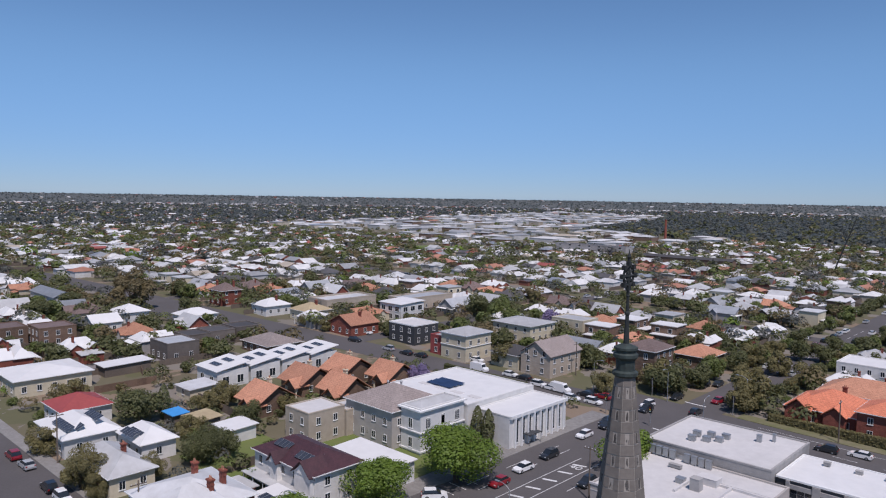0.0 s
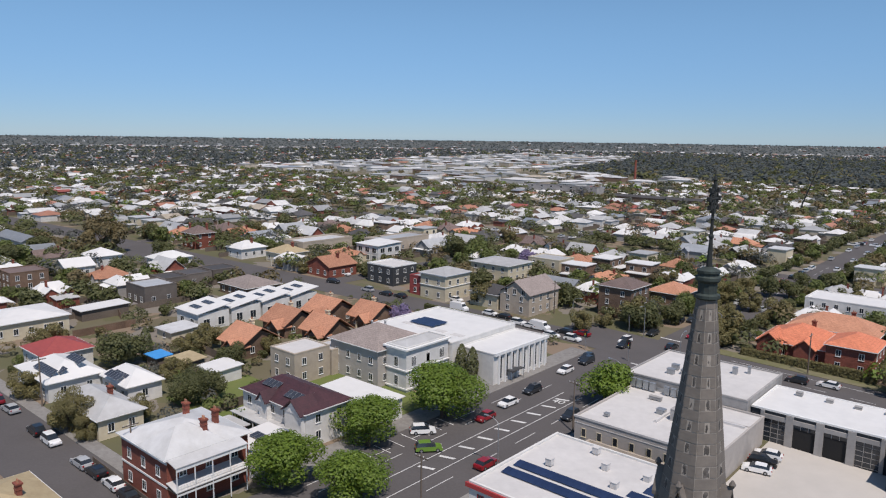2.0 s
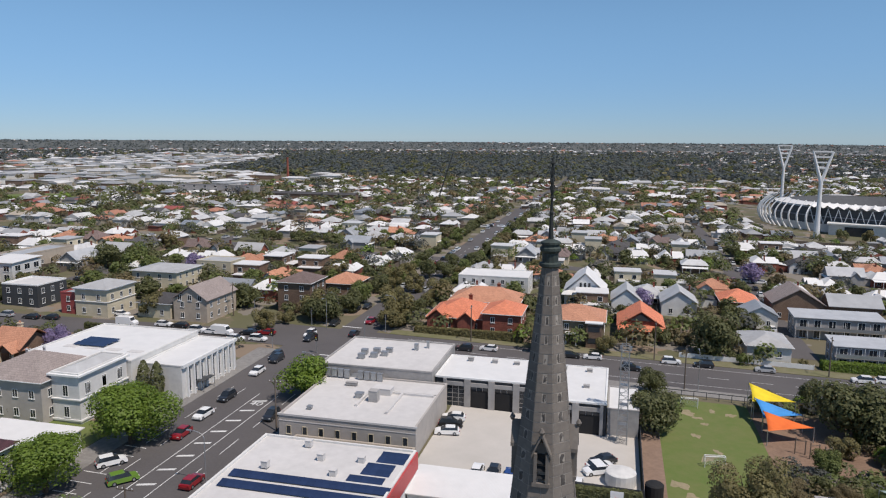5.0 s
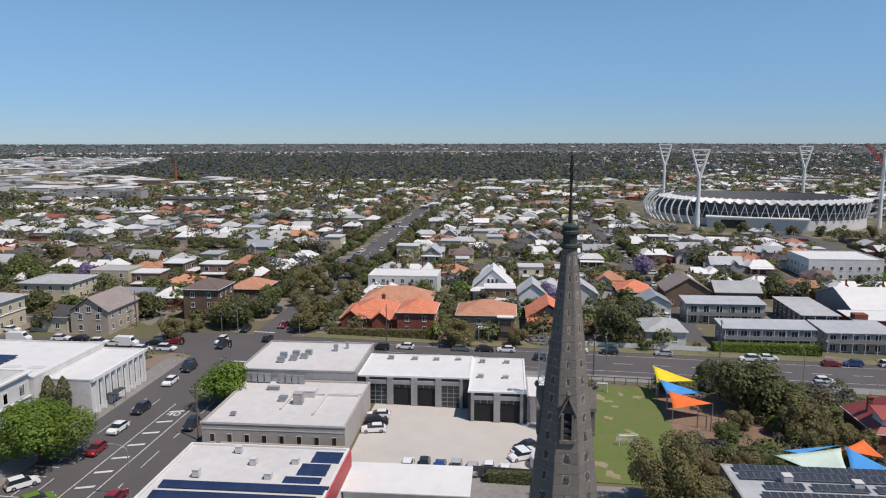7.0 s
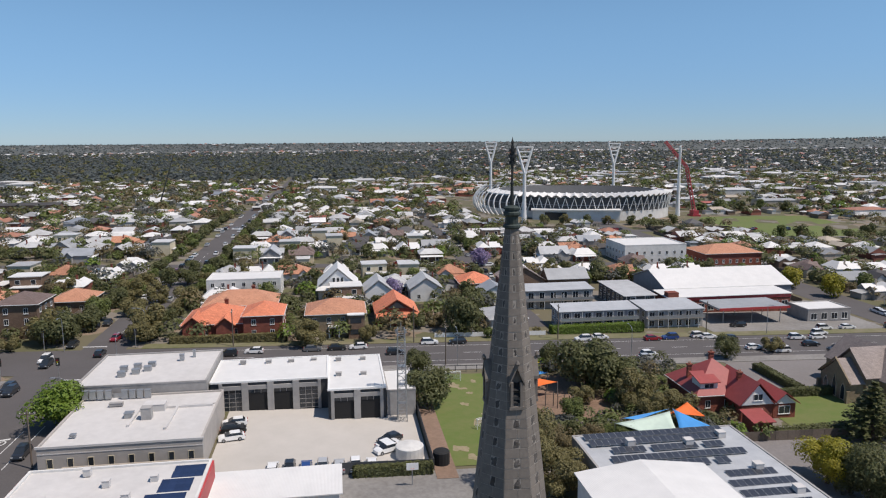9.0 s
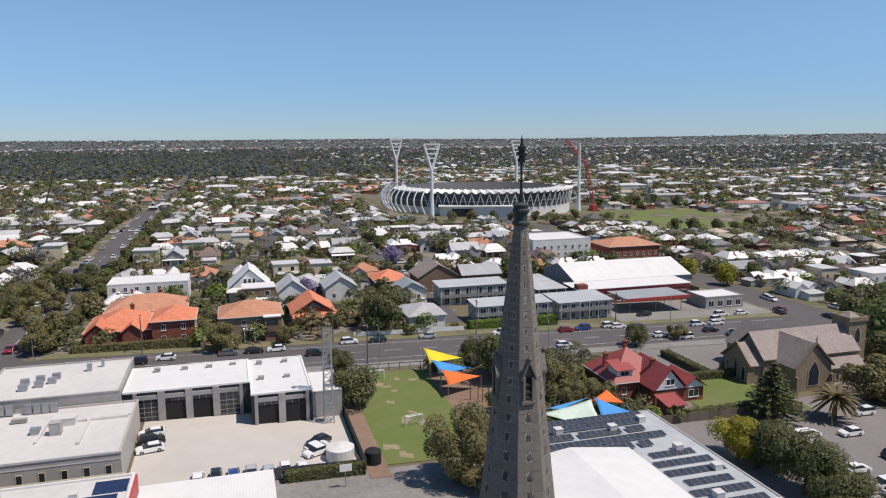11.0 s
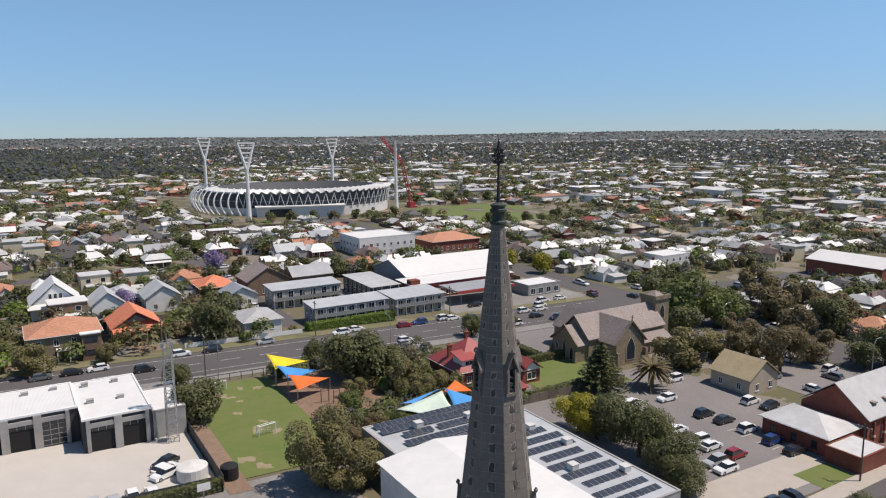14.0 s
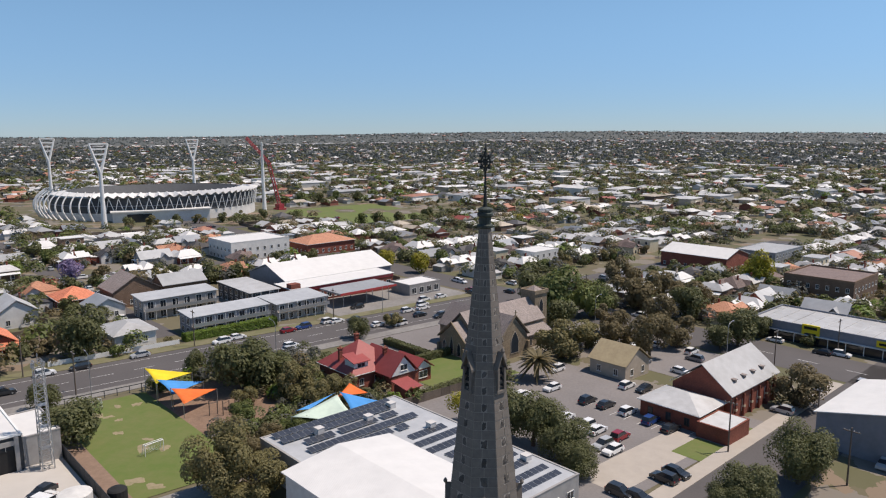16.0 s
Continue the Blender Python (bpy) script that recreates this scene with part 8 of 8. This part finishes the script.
for u, v in lots:
    r = math.hypot(u, v)
    x, y = xy(u, v)
    az = math.degrees(math.atan2(x, y))
    if r > 470 or not -42 < az < 124:
        continue
    if clear_of(u + 9, v + 6, .4) and clear_of(u - 8, v + 6, .4):
        fence_line(u - 8, v + 6.3, u + 9.5, v + 6.3)
        if clear_of(u + 9.7, v - 6.2, .3):
            fence_line(u + 9.7, v - 6.2, u + 9.7, v + 6.2)
    if clear_of(u, v, 5.6) and houses < 205:
        put(kits[rnd.randrange(len(kits))], M(u, v, rnd.choice((0, 0, 180, 90, -90)) + rnd.uniform(-3, 3), -0.1))
        houses += 1
    elif clear_of(u, v, 5.6):
        spare.append(tuple(W(u, v)))
    for k in range(2):
        tu, tv = u + rnd.choice((-1, 1)) * rnd.uniform(8, 11), v + rnd.uniform(-7, 7)
        if garden < 390 and rnd.random() < 0.80 and clear_of(tu, tv, 1.5):
            tree(rnd.choice(SPECIES), tu, tv, rnd.uniform(1.8, 4.2), fine=False, rnd=rnd)
            garden += 1


def scatter(seed, n, r0, r1, test, power=1.0, az0=-46, az1=128):
    """Random places in a ring of the view, kept where test(u, v, r, az) says so."""
    rng = np.random.default_rng(seed)
    out = []
    r = np.sqrt(rng.uniform(r0 ** 2, r1 ** 2, n))
    a = np.radians(rng.uniform(az0, az1, n))
    for rr, aa, k in zip(r, a, rng.uniform(0, 1, n)):
        x, y = rr * math.sin(aa), rr * math.cos(aa)
        u, v = x * GS + y * GC, x * GC - y * GS
        if test(u, v, rr, math.degrees(aa), k):
            out.append((x, y, land(x, y)))
    return np.array(out)


def woods(u, v):
    return 880 < u < 2000 and -0.32 * u - 300 < v < 160 + 60 * math.sin(u / 130)


def works(u, v):
    return 590 < u < 1750 and -1000 - .18 * (u - 560) < v < -330 - 40 * math.sin(u / 90) and not woods(u, v)


def far_houses(name, places, seed, w=(8, 13), d=(9, 15), h=(2.8, 3.6), rh=(1.4, 2.4), label="far suburban houses with mixed pale roofs", odds=None, wings=True):
    """Joined far houses: hipped, gabled or twin-gabled, each with a lower rear wing, in mixed roofs and walls."""
    rnd = random.Random(seed)
    vs, fs, ms = [], [], []
    nr = len(FAR_ROOFS)
    roof_odds = odds or [o for _, _, o in FAR_ROOFS]
    wall_odds = [.35, .55, .10, 0] if odds else [o for _, _, o in FAR_WALLS]

    def block(at, ca, sa, x0, x1, y0, y1, hh, hr, style, mr, mw):
        n = len(vs)
        e = .35
        k = (x1 - x0) / 2
        cx, i = (x0 + x1) / 2, (min((y1 - y0) / 2, k) if style == 0 else 0)
        loc = [(x0, y0, -3), (x1, y0, -3), (x1, y1, -3), (x0, y1, -3), (x0, y0, hh), (x1, y0, hh), (x1, y1, hh), (x0, y1, hh),
               (x0 - e, y0 - e, hh - .1), (x1 + e, y0 - e, hh - .1), (x1 + e, y1 + e, hh - .1), (x0 - e, y1 + e, hh - .1), (cx, y0 - e + i, hh + hr), (cx, y1 + e - i, hh + hr)]
        vs.extend((at[0] + p * ca - q * sa, at[1] + p * sa + q * ca, at[2] + z) for p, q, z in loc)
        fs.extend(tuple(n + j for j in f) for f in ((0, 1, 5, 4), (1, 2, 6, 5), (2, 3, 7, 6), (3, 0, 4, 7), (8, 9, 12), (10, 11, 13), (9, 10, 13, 12), (11, 8, 12, 13)))
        end = mr if style == 0 else mw
        ms.extend((mw, mw, mw, mw, end, end, mr, mr))

    for at in places:
        a = radians(-40 + rnd.choice((0, 90, 180, 270)) + rnd.gauss(0, 3))
        ca, sa = math.cos(a), math.sin(a)
        hw, hd = rnd.uniform(*w) / 2, rnd.uniform(*d) / 2
        hh, hr = rnd.uniform(*h), rnd.uniform(*rh)
        mr = rnd.choices(range(nr), roof_odds)[0]
        mw = nr + rnd.choices(range(len(FAR_WALLS)), wall_odds)[0]
        kind = rnd.random()
        if kind < .4 or not wings and kind < .6:
            block(at, ca, sa, -hw, hw, -hd, hd, hh, hr, 0, mr, mw)
        elif kind < .7 or not wings:
            block(at, ca, sa, -hw, hw, -hd, hd, hh, hr, 1, mr, mw)
        else:
            block(at, ca, sa, -hw, -.1, -hd, hd, hh, hr * .7, 1, mr, mw)
            block(at, ca, sa, .1, hw, -hd, hd * rnd.uniform(.6, 1), hh, hr * .7, 1, mr, mw)
        if wings:
            block(at, ca, sa, -hw * rnd.uniform(.4, 1), hw * rnd.uniform(.3, .9), hd, hd + rnd.uniform(2.5, 4.5), hh - .5, .4, 1, mr if rnd.random() < .6 else 1, mw)
    me = bpy.data.meshes.new(name)
    me.from_pydata(vs, [], fs)
    for key, _, _ in FAR_ROOFS + FAR_WALLS:
        me.materials.append(MAT[key])
    me.polygons.foreach_set("material_index", ms)
    me.update()
    tagged(new(name, me), label, "houses", "", "stuff")


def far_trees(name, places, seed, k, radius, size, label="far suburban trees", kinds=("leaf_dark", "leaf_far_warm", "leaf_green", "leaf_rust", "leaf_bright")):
    rng = np.random.default_rng(seed)
    n = len(places)
    R = rng.uniform(*radius, n)
    d = rng.normal(0, 1, (n, k, 3))
    d[..., 2] = np.abs(d[..., 2]) * 0.9 - 0.15
    d /= np.linalg.norm(d, axis=2)[..., None]
    # each crown bulges unevenly
    lump = rng.normal(0, 1, (n, 3, 3))
    lump /= np.linalg.norm(lump, axis=2)[..., None]
    bulge = 0.78 + 0.32 * np.clip(np.einsum("nkc,nlc->nkl", d, lump).max(axis=2), 0, 1)
    c = d * (R[:, None] * rng.uniform(0.72, 1.0, (n, k)) * bulge)[..., None]
    c[..., 2] = c[..., 2] * rng.uniform(.7, 1.05, n)[:, None] + R[:, None] * 0.75
    c += places[:, None, :]
    s = (R[:, None] * rng.uniform(0.7, 1.3, (n, k)) * size).ravel()
    q = leaves(rng, c.reshape(-1, 3), d.reshape(-1, 3) + (0, 0, .3), s)
    idx = np.repeat(rng.choice(5, n, p=[.46, .17, .16, .18, .03]), k)
    tagged(new(name, leaf_mesh(name, q, kinds, idx)), label, "trees", "", "stuff")


def suburb(u, v, r, az, k):
    return not woods(u, v) and not works(u, v) and not (395 < u < 600 and 80 < v < 255) and not (338 < u < 446 and 230 < v < 326) and not (415 < u < 505 and -505 < v < -395) and not (470 < u < 498 and -354 < v < -130) and not -69 < v < -56


WORKS = [.28, .36, .24, .02, .04, .04, .02, 0]
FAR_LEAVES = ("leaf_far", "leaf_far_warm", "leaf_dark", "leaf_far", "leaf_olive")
near = scatter(1, 3600, 455, 1100, lambda u, v, r, az, k: suburb(u, v, r, az, k) and all(abs(u - c) > 9 for c in CROSS))
def gardens(u, v, r, az, k):
    return (u > 153 or v > 172 or v < -178) and clear_of(u, v, 1.0) and r > 150


far_trees("garden_trees", scatter(21, 4700, 150, 470, gardens), 22, 120, (1.7, 4.3), 0.155, "suburban garden trees and shrubs")
def yard_greens(seed, n):
    """Places for small greenery in the yards between the nearer houses."""
    rg = random.Random(seed)
    out = []
    while len(out) < n:
        u, v = rg.choice(((rg.uniform(30, 128), rg.uniform(-250, -80)), (rg.uniform(153, 225), rg.uniform(-200, 48)), (rg.uniform(84, 128), rg.uniform(30, 70)), (rg.uniform(55, 128), rg.uniform(172, 250))))
        if any(a - 1.2 < u < b + 1.2 and c - 1.2 < v < d + 1.2 for a, b, c, d in houses_at) or 96 < u < 122 and 28 < v < 45 or (-72 < v < -53 and u > 140) or abs(u - (150.5 + .11 * v)) < 12 and v < -85:
            continue
        out.append(tuple(W(u, v)))
    return np.array(out)


far_trees("yard_shrubs", yard_greens(61, 900), 62, 110, (.7, 2.3), 0.16, "garden shrubs and small trees in the back yards")
near = np.concatenate([near, np.array(spare)])
far_houses("far_houses", near, 2, (7.5, 11), (8, 12))
jit = np.random.default_rng(30).normal(0, 1, near.shape)
jit[:, 2] = 0
jit *= 7.5 / np.linalg.norm(jit, axis=1)[:, None]
far_houses("far_sheds", near + jit, 31, (3, 6), (3, 7), (2.2, 2.8), (.2, .8), "far garden sheds and lean-to roofs", wings=False)
far_trees("far_garden_trees", scatter(3, 10500, 440, 1100, lambda u, v, r, az, k: suburb(u, v, r, az, k)), 4, 42, (2.2, 5.2), 0.27)
far_houses("distant_houses", scatter(5, 6200, 1100, 2600, lambda u, v, r, az, k: suburb(u, v, r, az, k)), 6, (8, 13), (9, 15))
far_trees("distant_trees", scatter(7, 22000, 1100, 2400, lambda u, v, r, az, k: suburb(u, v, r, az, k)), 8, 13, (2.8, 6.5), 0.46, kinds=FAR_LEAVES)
far_houses("skyline_houses", scatter(9, 1500, 2400, 4500, lambda u, v, r, az, k: k < (0.38 if az > 30 else 0.16)), 10, (9, 15), (9, 15), (3, 5), wings=False)
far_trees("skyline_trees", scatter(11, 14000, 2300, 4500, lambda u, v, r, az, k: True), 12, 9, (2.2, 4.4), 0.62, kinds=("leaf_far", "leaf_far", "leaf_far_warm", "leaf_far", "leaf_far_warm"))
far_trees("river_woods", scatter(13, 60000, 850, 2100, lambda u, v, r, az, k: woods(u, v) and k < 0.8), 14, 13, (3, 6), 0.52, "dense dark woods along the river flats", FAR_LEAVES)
far_houses("far_stores", scatter(41, 900, 520, 1150, lambda u, v, r, az, k: suburb(u, v, r, az, k) and k < .15, az0=38, az1=112), 42, (14, 24), (18, 36), (4, 6.5), (.6, 1.8), "far stores and halls with broad pale roofs", WORKS, False)
yards = scatter(15, 6200, 560, 2500, lambda u, v, r, az, k: works(u, v))
far_houses("works_sheds", yards, 16, (11, 26), (14, 38), (4, 7.5), (0.8, 2.2), "long pale industrial sheds", WORKS, False)
far_trees("works_trees", scatter(17, 7500, 500, 2400, lambda u, v, r, az, k: works(u, v)), 18, 22, (2.2, 5), 0.34)

tagged(new("yard_fences", yard_fence.mesh("yard_fences", "timber")), "weathered timber paling fences between back yards", "fences", "", "stuff")


def far_cars():
    """Cars parked along the far streets, joined: too many and too small to pick apart."""
    rg = random.Random(91)
    g = G()
    spots = []
    for c in CROSS[:3]:
        spots += [(c + rg.choice((-3, 3)), rg.uniform(-400, 80 if c > 380 else 320), 1) for _ in range(60)]
    for c in LANES:
        if c != 268:
            spots += [(rg.uniform(170, 540 if c < 80 else 320), c + rg.choice((-2.6, 2.6)), 0) for _ in range(26)]
    spots += [(rg.uniform(200, 640), -62.5 + rg.choice((-4, 4)), 0) for _ in range(46)]
    for u, v, across in spots:
        p = W(u, v, .1)
        m = pose(p.x, p.y, p.z, 0, 0, -40 + (90 if across else 0))
        col = rg.choices((0, 1, 2, 3), (.42, .3, .2, .08))[0]
        for b, mats in ((G().box(-.88, .88, -2.15, 2.15, .25, .95, t=.05), [col] * 6), (G().box(-.8, .8, -1.6, .9, .95, 1.38, t=.22), [4, col, 4, 4, 4, 4])):
            n = len(g.v)
            g.v += [tuple(m @ Vector(q)) for q in b.v]
            g.f += [tuple(n + i for i in f) for f in b.f]
            g.m += mats
    tagged(new("far_cars", g.mesh("far_cars", ["paint_white", "paint_dark", "paint_silver", "paint_red", "glass"])), "small parked cars along the far streets", "cars", "", "stuff")


far_cars()
